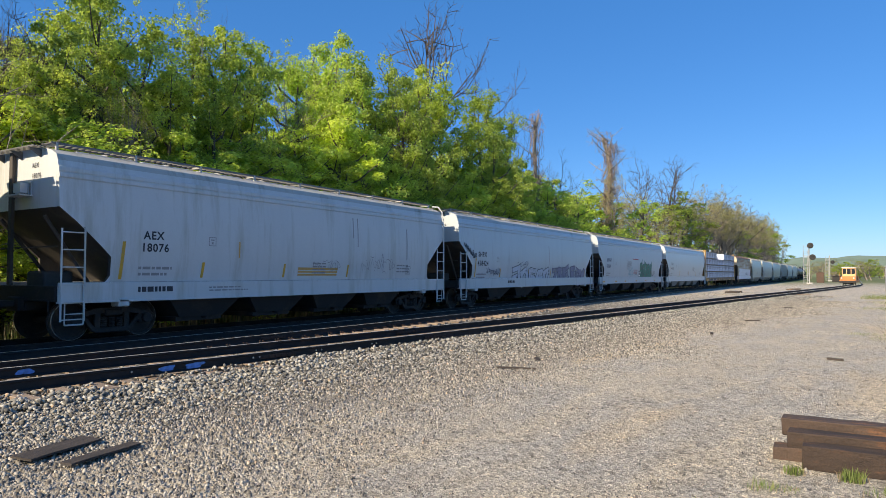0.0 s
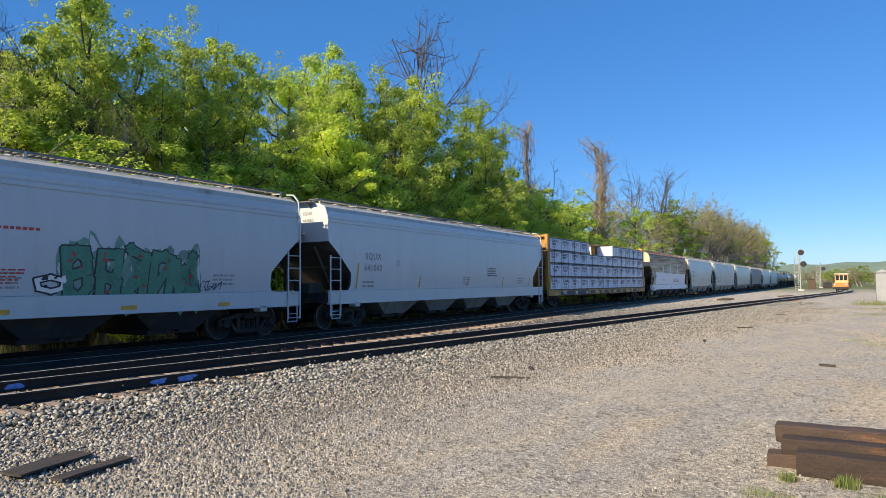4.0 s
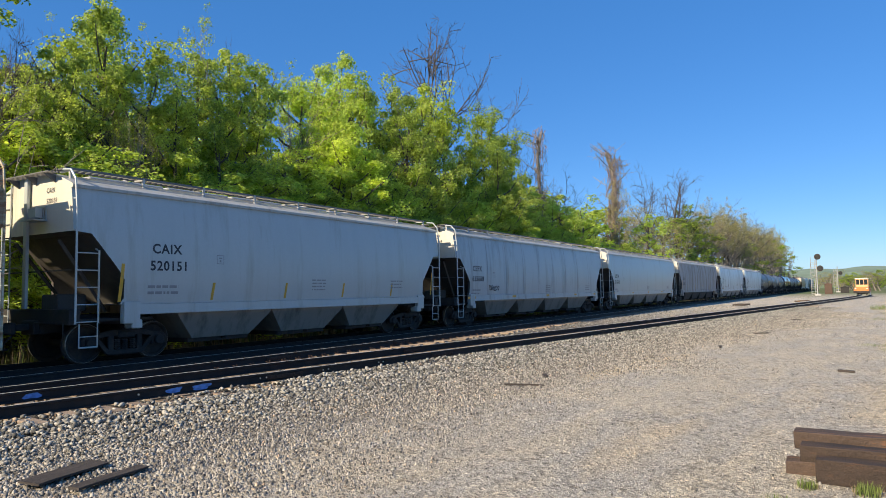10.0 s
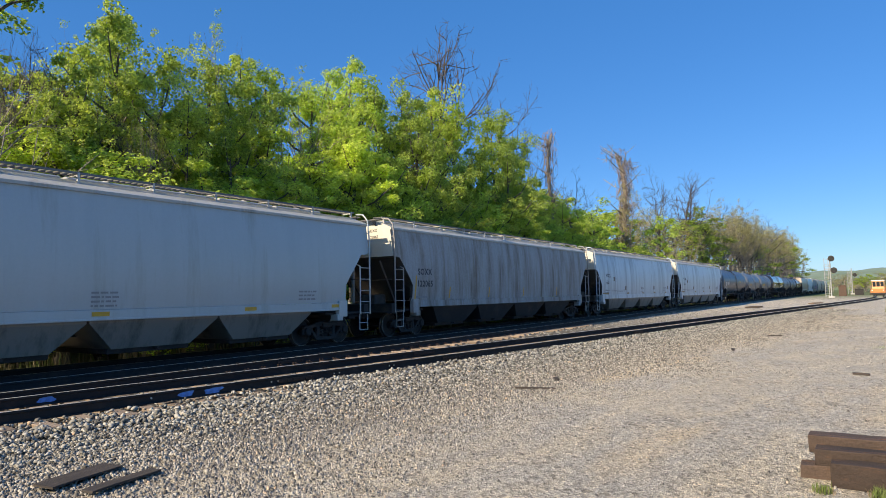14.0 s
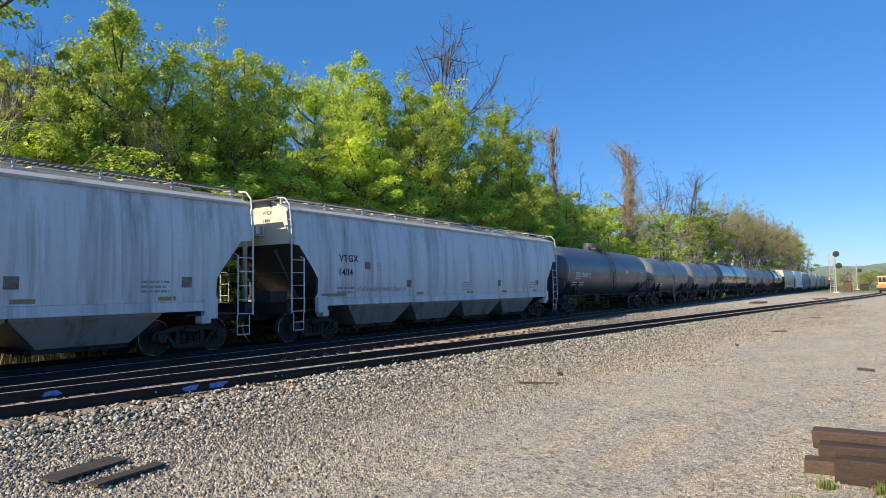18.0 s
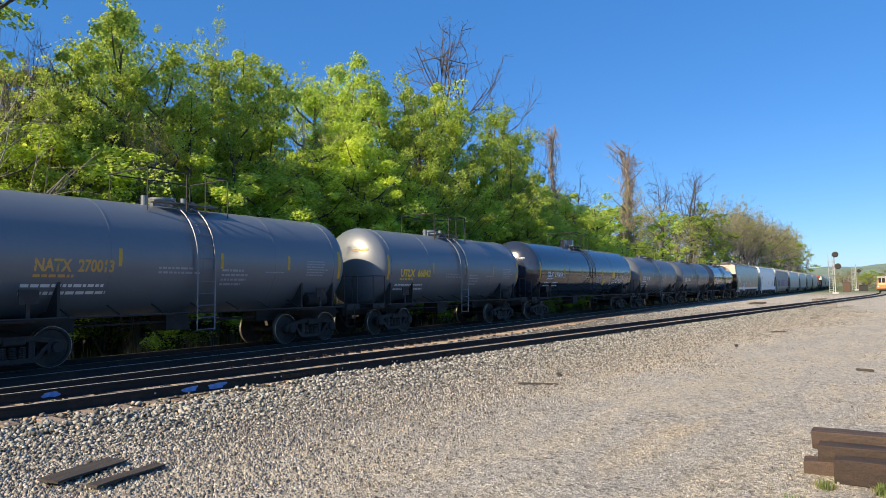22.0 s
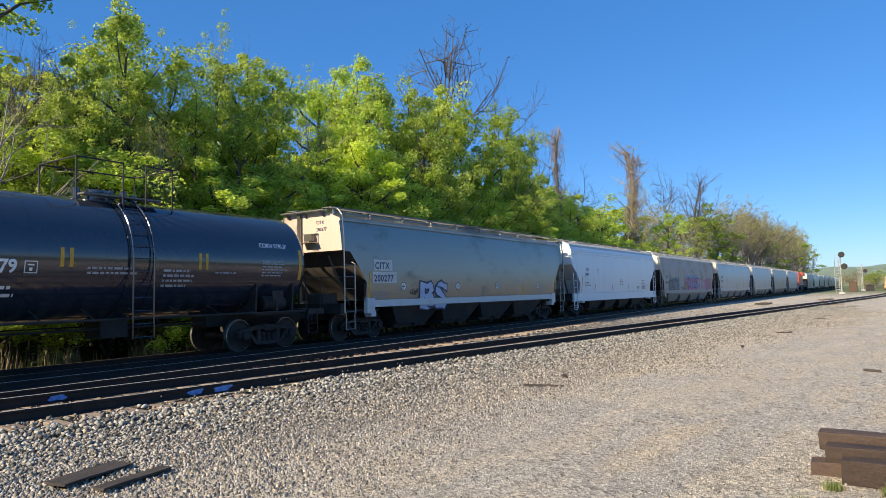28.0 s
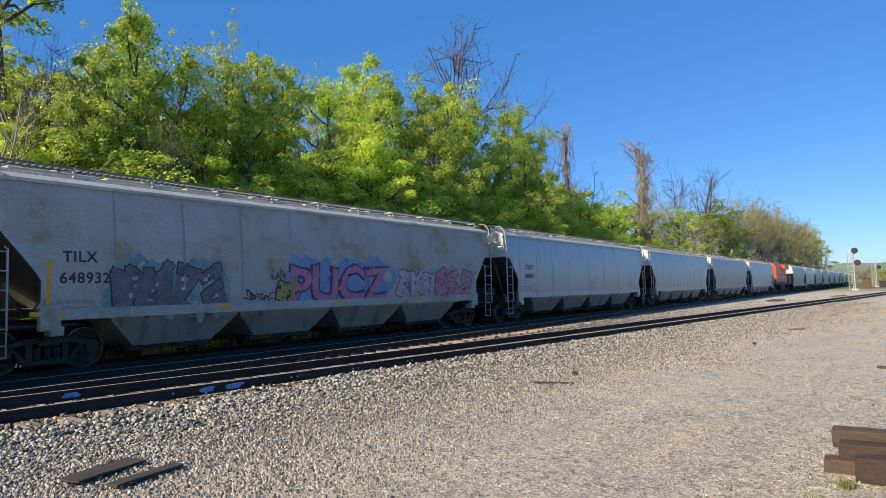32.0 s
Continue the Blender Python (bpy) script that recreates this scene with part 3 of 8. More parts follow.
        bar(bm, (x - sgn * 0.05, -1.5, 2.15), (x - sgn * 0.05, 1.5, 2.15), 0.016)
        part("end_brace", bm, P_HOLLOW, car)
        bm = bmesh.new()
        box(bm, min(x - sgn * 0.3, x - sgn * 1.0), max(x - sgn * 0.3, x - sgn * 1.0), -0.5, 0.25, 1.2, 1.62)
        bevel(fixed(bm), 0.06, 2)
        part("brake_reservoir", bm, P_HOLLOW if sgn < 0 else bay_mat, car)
    bm = bmesh.new()
    box(bm, -0.02, L + 0.02, -0.32, 0.32, 0.72, 1.12)
    part("centre_sill", fixed(bm), P_BLACK, car)
    part("coupler", COUPLER, None, car, m=pose(0, 0, 0))
    part("coupler", COUPLER, None, car, m=pose(L, 0, 0, 0, 0, 180))
    for x in (0.15, L - 0.55):
        bm = bmesh.new()
        for dx in (0, 0.42):
            bar(bm, (x + dx, -1.6, 0.95), (x + dx, -1.6, 0.42), 0.016)
        bar(bm, (x, -1.6, 0.42), (x + 0.42, -1.6, 0.42), 0.02)
        bar(bm, (x, -1.6, 0.66), (x + 0.42, -1.6, 0.66), 0.014)
        part("sill_step", bm, paint_m, car)
    for x in (1.55, L - 1.55):
        bm = bmesh.new()
        box(bm, x - 0.14, x + 0.14, -1.62, -1.30, 0.78, 0.99)
        part("jacking_pad", bevel(fixed(bm), 0.02), sill_mat, car)

    # discharge bays
    x0, x1 = 2.75, L - 2.75
    pitch = (x1 - x0) / bays
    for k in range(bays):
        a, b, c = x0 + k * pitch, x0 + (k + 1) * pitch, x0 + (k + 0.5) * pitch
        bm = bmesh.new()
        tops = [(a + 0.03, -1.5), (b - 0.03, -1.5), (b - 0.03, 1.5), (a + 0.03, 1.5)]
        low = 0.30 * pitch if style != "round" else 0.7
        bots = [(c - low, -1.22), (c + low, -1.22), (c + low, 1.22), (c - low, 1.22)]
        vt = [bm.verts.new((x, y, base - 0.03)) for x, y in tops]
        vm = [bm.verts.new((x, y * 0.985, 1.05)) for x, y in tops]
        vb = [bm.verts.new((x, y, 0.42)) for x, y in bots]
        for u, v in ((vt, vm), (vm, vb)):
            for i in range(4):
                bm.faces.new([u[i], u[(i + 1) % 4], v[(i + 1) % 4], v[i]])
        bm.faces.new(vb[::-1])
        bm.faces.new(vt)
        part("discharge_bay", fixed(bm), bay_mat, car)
        bm = bmesh.new()
        box(bm, c - low - 0.05, c + low + 0.05, -1.12, 1.12, 0.30, 0.425)
        bar(bm, (c + 0.1, -1.3, 0.38), (c + 0.1, 1.3, 0.38), 0.04, 8)
        bar(bm, (c - 0.45, -1.0, 0.62), (c - 0.45, 1.0, 0.62), 0.05, 8)
        part("outlet_gate", bevel(fixed(bm), 0.015), P_TRUCK, car)

    # seams on the side
    for k in range(seams):
        x = 1.9 + (L - 3.8) * (k + 0.5) / seams
        bm = bmesh.new()
        patch(bm, x, x + 0.032, base + 0.02, (3.62 if style == "round" else eave - 0.02), 8)
        part("side_seam", lay(bm, 0, 0, side, 0.012), seam_mat, car)

    # roof: hatches and running boards
    for k in range(bays * 2):
        c = 1.0 + (L - 2.0) * (k + 0.5) / (bays * 2)
        bm = bmesh.new()
        box(bm, c - (L - 2) / bays / 4 + 0.06, c + (L - 2) / bays / 4 - 0.06, -0.33, 0.33, 4.38, 4.52)
        bevel(fixed(bm), 0.03)
        bar(bm, (c, -0.4, 4.55), (c, 0.4, 4.55), 0.025, 6)
        part("roof_hatch", bm, roof_mat, car)
    for y in (-1, 1):
        bm = bmesh.new()
        yy0, yy1 = y * 0.62, y * 1.02
        lo, hi = min(yy0, yy1), max(yy0, yy1)
        for yb in (lo, hi - 0.03):
            box(bm, 0.1, L - 0.1, yb, yb + 0.03, 4.48, 4.53)
        n = int((L - 0.2) / (0.16 if y < 0 else 0.4))
        for k in range(n):
            x = 0.12 + (L - 0.28) * k / n
            box(bm, x, x + 0.05, lo + 0.03, hi - 0.03, 4.492, 4.518)
        part("running_board", bm, P_GRATE, car)
        m = max(6, int(L / 1.9))
        for k in range(m + 1):
            x = 0.2 + (L - 0.5) * k / m
            bm = bmesh.new()
            prism(bm, [(y * 1.06, 4.20), (y * 1.03, 4.52), (y * 0.62, 4.48), (y * 0.62, 4.44), (y * 0.97, 4.45), (y * 0.99, 4.22)], "x", x, x + 0.05)
            part("board_support", fixed(bm), roof_mat, car)
    add_truck(car, 1.62)
    add_truck(car, L - 1.62)

    # marks
    x, z = marks_at[0] - 0.15, marks_at[1] - 0.05
    for k, txt in enumerate(marks):
        letter(car, txt, x if k else x + 0.06, z + (len(marks) - 1 - k) * line_pitch, marks_size * 0.88, marks_mat, side, 0.035, 1.0, "reporting_mark" if k == 0 else "car_number", spread=1.13)
    if marks:
        letter_on_end(car, marks, marks_mat)
        small_print(car, x - 0.05, z - 0.62, 0.95, 0.3, 2, P_GREYINK if marks_mat != P_WHITE else P_WHITE, side, len(label))
        frame_mark(car, x + 2.0, z + 0.2, 0.24, P_GREYINK, side)
        small_print(car, L * 0.5, z - 0.55, 0.7, 0.4, 4, P_GREYINK, side, 5)
        small_print(car, L - 3.4, z - 0.5, 0.8, 0.35, 3, P_GREYINK, side, 6)
    for fx in strips:
        if strip_tall:
            strip(car, fx * L, 1.42, 1.42 + (0.9 if fx < 0.12 or fx > 0.9 else 0.46), side, 0.085, slant=0.07)
        else:
            strip(car, fx * L, sill_low + 0.07, sill_low + 0.17, lambda z: -1.607, 0.72 if fx < 0.1 else 0.42, name="sill_strip")
    return car, side


def letter_on_end(car, marks, mat):
    for k, txt in enumerate(marks):
        bm = text_outline(txt, 0.115, 0.01, 0.9, 1.1)
        for v in bm.verts:
            v.co = (-0.012, -0.45 - v.co.x, 3.95 - 0.24 * k + v.co.z)
        part("end_mark", bm, mat, car)


# ---- tank cars ----
def tank_car(name, L, r, zc, shell_m, label, marks=(), mark_mat=None, strips=1, dome="drum", rail_mat=None, strips_at=(), text=(1.5, 3.4)):
    """A tank car: x = 0 and L are the outer faces of the tank's heads."""
    car = thing(name, label, "tank car", group="cars of the train")
    mark_mat, rail_mat = mark_mat or P_WHITE, rail_mat or P_BLACK
    head = r * 0.42

    def side(z):
        return -math.sqrt(max(0.01, r * r - (z - zc) ** 2))

    bm = bmesh.new()
    prof = [(r * math.sin(a), head - head * math.cos(a)) for a in [math.radians(d) for d in (4, 12, 22, 33, 45, 57, 68, 78, 86, 90)]]
    prof += [(r, head + 0.25), (r + 0.008, head + 0.25), (r + 0.008, head + 0.32), (r, head + 0.32)]
    mid = [(q, L - h) for q, h in prof[::-1]]
    for k in range(1, 4):
        xx = head + 0.3 + (L - 2 * head - 0.6) * k / 4
        prof += [(r, xx - 0.02), (r + 0.005, xx - 0.02), (r + 0.005, xx + 0.02), (r, xx + 0.02)]
    lathe(bm, prof + mid, 72, "x")
    bmesh.ops.translate(bm, verts=bm.verts, vec=(0, 0, zc))
    part("tank_shell", fixed(bm), shell_m, car, smooth=30)

    def ring_band(x, w, lift):
        b = bmesh.new()
        n = 40
        rows = [[b.verts.new((x + u, (r + lift) * math.cos(a), zc + (r + lift) * math.sin(a))) for u in (0, w)] for a in [2 * math.pi * i / n for i in range(n)]]
        for i in range(n):
            p, q = rows[i], rows[(i + 1) % n]
            b.faces.new([p[0], p[1], q[1], q[0]])
        return b
    for x in (L / 2 - 0.34, L / 2 + 0.30):
        part("tank_band", ring_band(x, 0.06, 0.02), shell_m, car)
    # ends: stub sill, saddle, platform, rails
    for x, sgn in ((0, 1), (L, -1)):
        bm = bmesh.new()
        a, b = sorted((x - sgn * 0.35, x + sgn * 3.2))
        box(bm, a, b, -0.33, 0.33, 0.72, 1.12)
        part("stub_sill", bevel(fixed(bm), 0.015), P_BLACK, car)
        part("coupler", COUPLER, None, car, m=pose(x - sgn * 0.35, 0, 0, 0, 0, 0 if sgn > 0 else 180))
        bm = bmesh.new()
        a, b = sorted((x - sgn * 0.3, x + sgn * 0.35))
        box(bm, a, b, -1.5, 1.5, 1.10, 1.15)
        box(bm, a, b, -1.5, -1.44, 0.98, 1.10)
        part("end_platform", fixed(bm), P_BLACK, car)
        bm = bmesh.new()
        for dx in (0.9, 2.3):
            xx = x + sgn * dx
            prism(bm, [(-1.35, 1.06), (1.35, 1.06), (r * 0.93, zc - r * 0.42), (0.9, zc - r * 0.86), (-0.9, zc - r * 0.86), (-r * 0.93, zc - r * 0.42)], "x", xx - 0.03, xx + 0.03)
        box(bm, *sorted((x + sgn * 0.85, x + sgn * 2.35)), -1.4, 1.4, 1.02, 1.10)
        part("saddle", fixed(bm), P_BLACK, car)
        bm = bmesh.new()
        xr = x - sgn * 0.22
        for y in (-1.45, 1.45):
            bar(bm, (xr, y, 1.12), (xr, y, 2.12), 0.018)
            bar(bm, (x + sgn * 0.42, y, 1.12), (x + sgn * 0.42, y, 2.12), 0.018)
            bar(bm, (xr, y, 2.12), (x + sgn * 0.42, y, 2.12), 0.018)
        bar(bm, (xr, -1.45, 2.12), (xr, -0.5, 2.12), 0.018)
        bar(bm, (xr, 0.5, 2.12), (xr, 1.45, 2.12), 0.018)
        bar(bm, (xr, -0.5, 1.12), (xr, -0.5, 2.12), 0.018)
        part("handrail", bm, rail_mat, car, smooth=40)
        bm = bmesh.new()
        for y in (-1.52,):
            for dx in (0.0, 0.4):
                bar(bm, (x + sgn * (0.0 + dx), y, 1.1), (x + sgn * (0.0 + dx), y, 0.42), 0.016)
            for z in (0.42, 0.7):
                bar(bm, (x, y, z), (x + sgn * 0.4, y, z), 0.016)
        part("sill_step", bm, rail_mat, car)
        add_truck(car, x + sgn * 1.55)
    bm = bmesh.new()
    bar(bm, (0.5, -1.5, 1.10), (L - 0.5, -1.5, 1.10), 0.03)
    for k in range(7):
        x = 2.5 + (L - 5) * k / 6
        bar(bm, (x, -1.5, 1.10), (x, -0.9, zc - r * 0.78), 0.018)
    part("side_rail", bm, P_BLACK, car, smooth=40)
    bm = bmesh.new()
    bar(bm, (2.5, -0.25, 0.85), (L - 2.5, -0.25, 0.85), 0.03)
    bar(bm, (2.5, 0.35, 0.9), (L - 2.5, 0.35, 0.9), 0.02)
    box(bm, L * 0.5 - 0.35, L * 0.5 + 0.35, -0.35, 0.35, 0.62, zc - r + 0.05)
    part("brake_pipe", fixed(bm), P_BLACK, car)
    bm = bmesh.new()
    lathe(bm, [(0.05, -0.45), (0.2, -0.42), (0.22, -0.35), (0.22, 0.35), (0.2, 0.42), (0.05, 0.45)], 16, "x")
    bmesh.ops.translate(bm, verts=bm.verts, vec=(L - 1.5, -1.1, 1.35))
    part("brake_cylinder", fixed(bm), P_BLACK, car, smooth=40)
    # side ladder
    bm = bmesh.new()
    lx = L / 2 - 0.27
    angs = [math.radians(d) for d in range(96, 268, 9)]
    for dx in (0.0, 0.54):
        pts = [(lx + dx, (r + 0.09) * math.cos(a) * 1.0, zc + (r + 0.09) * math.sin(a)) for a in angs]
        pts = [(x, y, z) for x, y, z in pts if y < -0.1 and z > zc - 0.1] + [(lx + dx, -r - 0.09, zc - 0.4), (lx + dx, -r - 0.07, 0.62)]
        for a, b in zip(pts, pts[1:]):
            bar(bm, a, b, 0.02)
    for k in range(11):
        z = 0.66 + k * 0.31
        y = side(max(z, zc)) - 0.09 if z < zc + r * 0.97 else -0.2
        bar(bm, (lx, y, z), (lx + 0.54, y, z), 0.014)
    part("side_ladder", bm, shell_m if dome != "drum" else P_BLACK, car, smooth=40)
    # top platform and fittings
    top = zc + r
    bm = bmesh.new()
    px = L / 2
    for y in (-0.75, 0.45):
        box(bm, px - 1.0, px + 1.0, y, y + 0.3, top + 0.02, top + 0.06)
    part("top_platform", fixed(bm), P_GRATE, car)
    for y in (-0.85, 0.85):
        for x, x2 in (((px - 1.25, px - 0.1), (px + 0.5, px + 1.25)) if y < 0 else ((px - 1.25, px + 1.25),)):
            bm = bmesh.new()
            bar(bm, (x, y, top - 0.25), (x, y, top + 0.86), 0.02)
            bar(bm, (x2, y, top - 0.25), (x2, y, top + 0.86), 0.02)
            bar(bm, (x, y, top + 0.86), (x2, y, top + 0.86), 0.02)
            if x < px - 1:
                bar(bm, (x, y, top + 0.86), (x, 0, top + 0.86), 0.02)
            if x2 > px + 1:
                bar(bm, (x2, y, top + 0.86), (x2, 0, top + 0.86), 0.02)
            part("top_railing", bm, rail_mat, car, smooth=40)
    for x in (head + 1.0, L - head - 1.0):
        bm = bmesh.new()
        box(bm, x - 0.2, x + 0.2, -1.53, -1.50, 1.42, 1.72)
        box(bm, x - 0.04, x + 0.04, -1.50, -1.46, 1.08, 1.70)
        part("placard_holder", fixed(bm), P_TRUCK, car)
    bm = bmesh.new()
    if dome == "drum":
        lathe(bm, [(0.40, -0.1), (0.40, 0.42), (0.42, 0.42), (0.42, 0.47), (0.1, 0.50)], 24, "z")
    else:
        lathe(bm, [(0.30, -0.1), (0.30, 0.16), (0.34, 0.16), (0.34, 0.22), (0.1, 0.26)], 24, "z")
        bar(bm, (0.45, 0.1, 0), (0.45, 0.1, 0.3), 0.07, 10)
    bmesh.ops.translate(bm, verts=bm.verts, vec=(px - 0.3, 0, top))
    part("manway", fixed(bm), shell_m, car, smooth=40)
    bm = bmesh.new()
    for dx, hh in ((0.35, 0.28), (0.62, 0.2), (-0.85, 0.24)):
        bar(bm, (px + dx, -0.1, top - 0.05), (px + dx, -0.1, top + hh), 0.09, 10)
    part("valve", bm, shell_m, car, smooth=40)
    # marks
    s0, s1 = zc - 0.05, zc + 0.6
    strip(car, head + 0.02, zc - 0.5, zc + 0.4, side, 0.12)
    strip(car, L - head - 0.12, zc - 0.5, zc + 0.4, side, 0.12)
    for x in strips_at:
        for k in range(strips):
            strip(car, x + k * 0.2, zc - 0.25, zc + 0.17, side, 0.085)
    if marks:
        bm = text_outline(marks[0].replace(" ", "  "), 0.27, 0.055 if mark_mat is P_GOLD else 0.045)
        wide = max(v.co.x for v in bm.verts)
        for v in bm.verts:
            v.co.x *= (text[1] - text[0]) / wide
        part("reporting_mark", lay(bm, text[0], zc - 0.38, side), mark_mat, car)
        small_print(car, text[0], zc - 0.53, 1.1, 0.07, 1, mark_mat, side, 3, thick=0.9)
        small_print(car, text[0] - 0.2, zc - 0.92, 2.2, 0.32, 2, P_WHITE, side, 13, thick=0.42)
        small_print(car, L * 0.39, zc - 0.42, 1.3, 0.22, 2, P_PALE, side, 4)
        small_print(car, L * 0.55, zc - 0.72, 0.9, 0.5, 4, P_PALE, side, 8)
        small_print(car, L - head - 1.55, zc - 0.42, 0.95, 0.5, 6, P_PALE, side, 7)
        small_print(car, L * 0.68, zc - 0.36, 0.8, 0.08, 1, P_PALE, side, 9)
        if mark_mat is P_WHITE:
            frame_mark(car, text[1] + 0.14, zc - 0.4, 0.26, mark_mat, side)
        bm = text_outline(marks[0], 0.10, 0.02, 0.9)
        for v in bm.verts:
            y, z = -0.25 - v.co.x, zc + 0.55 + v.co.z
            q = min(0.99, math.hypot(y, z - zc) / r)
            v.co = (head - head * math.sqrt(1 - q * q) - 0.012, y, z)
        part("end_mark", bm, mark_mat, car)
    return car, side

# ---- ground ----
near_line = line_from(-40, 16.2, -0.1122, [(128, 190, 0.100)], 330)
mid_line = line_from(-40, 13.45, 0.0, [(45, 78, 0.045), (100, 135, -0.047)], 150)


def near_y(x):
    return on_line(near_line, (x + 40) / 0.9945)[1]


def smooth(a, b, v):
    u = min(1, max(0, (v - a) / (b - a)))
    return u * u * (3 - 2 * u)


def ground_z(x, y):
    """Bed of the tracks, its shoulder towards the yard, the bank under the trees."""
    base = -0.225 - 0.03 * smooth(3.0, 6.0, y) * smooth(60, 20, x)
    edge = near_y(min(max(x, -39), 280)) - 1.5
    bed = -0.235
    z = base + (bed - base) * smooth(edge - 2.0, edge, y)
    main_y = on_main(min(max(x, -100), 600))[1]
    z += -0.25 * smooth(main_y + 1.9, main_y + 3.4, y)
    z += 2.2 * smooth(main_y + 5.5, main_y + 22, y)
    z += 0.018 * noise.noise((x * 0.8, y * 0.8, 0)) + 0.03 * noise.noise((x * 0.17, y * 0.17, 3)) * smooth(edge, edge - 3, y)
    return z


def spaced(lo, hi, step, far_lo, far_hi, grow=1.25):
    mid = [lo + step * k for k in range(int((hi - lo) / step) + 1)]
    up, d = [], step
    v = mid[-1]
    while v < far_hi:
        d *= grow
        v += d
        up.append(v)
    down, d, v = [], step, lo
    while v > far_lo:
        d *= grow
        v -= d
        down.append(v)
    return down[::-1] + mid + up


def ground_material():
    m = bpy.data.materials.new("gravel_yard")
    m.use_nodes = True
    nt = m.node_tree
    p = nt.nodes["Principled BSDF"]
    co = nt.nodes.new("ShaderNodeTexCoord").outputs["Object"]
    patches = noise_of(nt, co, 0.22, 5, 0.6, (0.6, 1.6, 1))
    col = ramp(nt, patches, [(0.36, (0.44, 0.415, 0.37)), (0.46, (0.54, 0.48, 0.38)), (0.53, (0.46, 0.432, 0.38)), (0.64, (0.58, 0.49, 0.36))])
    vor = nt.nodes.new("ShaderNodeTexVoronoi")
    vor.inputs["Scale"].default_value = 38.0
    nt.links.new(co, vor.inputs["Vector"])
    specks = ramp(nt, vor.outputs["Color"], [(0.08, (0.32, 0.31, 0.30)), (0.45, (0.95, 0.94, 0.92)), (0.92, (1.6, 1.57, 1.5))])
    col = mixed(nt, 0.75, col, specks, "MULTIPLY")
    fine = noise_of(nt, co, 60, 4, 0.8)
    col = mixed(nt, 0.7, col, ramp(nt, fine, [(0.36, (0.35, 0.34, 0.33)), (0.62, (1.5, 1.5, 1.5))]), "MULTIPLY")
    cells = nt.nodes.new("ShaderNodeTexVoronoi")
    cells.inputs["Scale"].default_value = 15.0
    nt.links.new(co, cells.inputs["Vector"])
    lumps = ramp(nt, cells.outputs["Color"], [(0.10, (0.42, 0.40, 0.37)), (0.34, (0.95, 0.94, 0.92)), (0.75, (1.0, 1.0, 1.0)), (0.95, (1.38, 1.36, 1.3))])
    where = noise_of(nt, co, 0.6, 5, 0.65)
    col = mixed(nt, ramp(nt, where, [(0.38, (0.15, 0.15, 0.15)), (0.62, (0.95, 0.95, 0.95))]), col, mixed(nt, 1.0, col, lumps, "MULTIPLY"))
    mid = noise_of(nt, co, 4.0, 6, 0.7)
    col = mixed(nt, 0.5, col, ramp(nt, mid, [(0.3, (0.7, 0.68, 0.65)), (0.7, (1.2, 1.2, 1.2))]), "MULTIPLY")
    green = noise_of(nt, co, 0.05, 6, 0.65)
    sep = nt.nodes.new("ShaderNodeSeparateXYZ")
    nt.links.new(co, sep.inputs["Vector"])
    away = nt.nodes.new("ShaderNodeMapRange")
    away.inputs["From Min"].default_value, away.inputs["From Max"].default_value = 110, 190
    nt.links.new(sep.outputs["X"], away.inputs["Value"])
    bank = nt.nodes.new("ShaderNodeMapRange")
    bank.inputs["From Min"].default_value, bank.inputs["From Max"].default_value = 18.2, 19.6
    nt.links.new(sep.outputs["Y"], bank.inputs["Value"])
    right = nt.nodes.new("ShaderNodeMapRange")
    right.inputs["From Min"].default_value, right.inputs["From Max"].default_value = -6, -16
    nt.links.new(sep.outputs["Y"], right.inputs["Value"])
    cover = nt.nodes.new("ShaderNodeMath")
    cover.operation, cover.use_clamp = "ADD", True
    nt.links.new(away.outputs["Result"], cover.inputs[0])
    nt.links.new(bank.outputs["Result"], cover.inputs[1])
    cover2 = nt.nodes.new("ShaderNodeMath")
    cover2.operation, cover2.use_clamp = "ADD", True
    nt.links.new(cover.outputs["Value"], cover2.inputs[0])
    nt.links.new(right.outputs["Result"], cover2.inputs[1])
    # Ground under the ballast is darkened: shade between stones put into its colour.
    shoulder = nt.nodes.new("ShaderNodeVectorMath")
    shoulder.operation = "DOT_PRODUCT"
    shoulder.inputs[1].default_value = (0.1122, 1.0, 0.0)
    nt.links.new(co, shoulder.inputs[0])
    gap_shade = nt.nodes.new("ShaderNodeMapRange")
    gap_shade.inputs["From Min"].default_value, gap_shade.inputs["From Max"].default_value = 5.6, 9.2
    nt.links.new(shoulder.outputs["Value"], gap_shade.inputs["Value"])
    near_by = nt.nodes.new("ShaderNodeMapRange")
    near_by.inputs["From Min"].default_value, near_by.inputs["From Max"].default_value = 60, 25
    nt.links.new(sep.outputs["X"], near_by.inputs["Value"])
    # grimy holds the painted gap shade, kept to the near stretch.
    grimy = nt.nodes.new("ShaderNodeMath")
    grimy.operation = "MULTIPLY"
    nt.links.new(gap_shade.outputs["Result"], grimy.inputs[0])
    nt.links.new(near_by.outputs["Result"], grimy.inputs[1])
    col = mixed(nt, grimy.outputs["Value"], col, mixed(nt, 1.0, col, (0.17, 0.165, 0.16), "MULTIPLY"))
    turf = ramp(nt, green, [(0.35, (0.07, 0.10, 0.03)), (0.55, (0.12, 0.15, 0.05)), (0.7, (0.19, 0.17, 0.09))])
    col = mixed(nt, cover2.outputs["Value"], col, turf)
    nt.links.new(col, p.inputs["Base Color"])
    p.inputs["Roughness"].default_value = 0.95
    b = nt.nodes.new("ShaderNodeBump")
    b.inputs["Strength"].default_value, b.inputs["Distance"].default_value = 1.0, 0.05
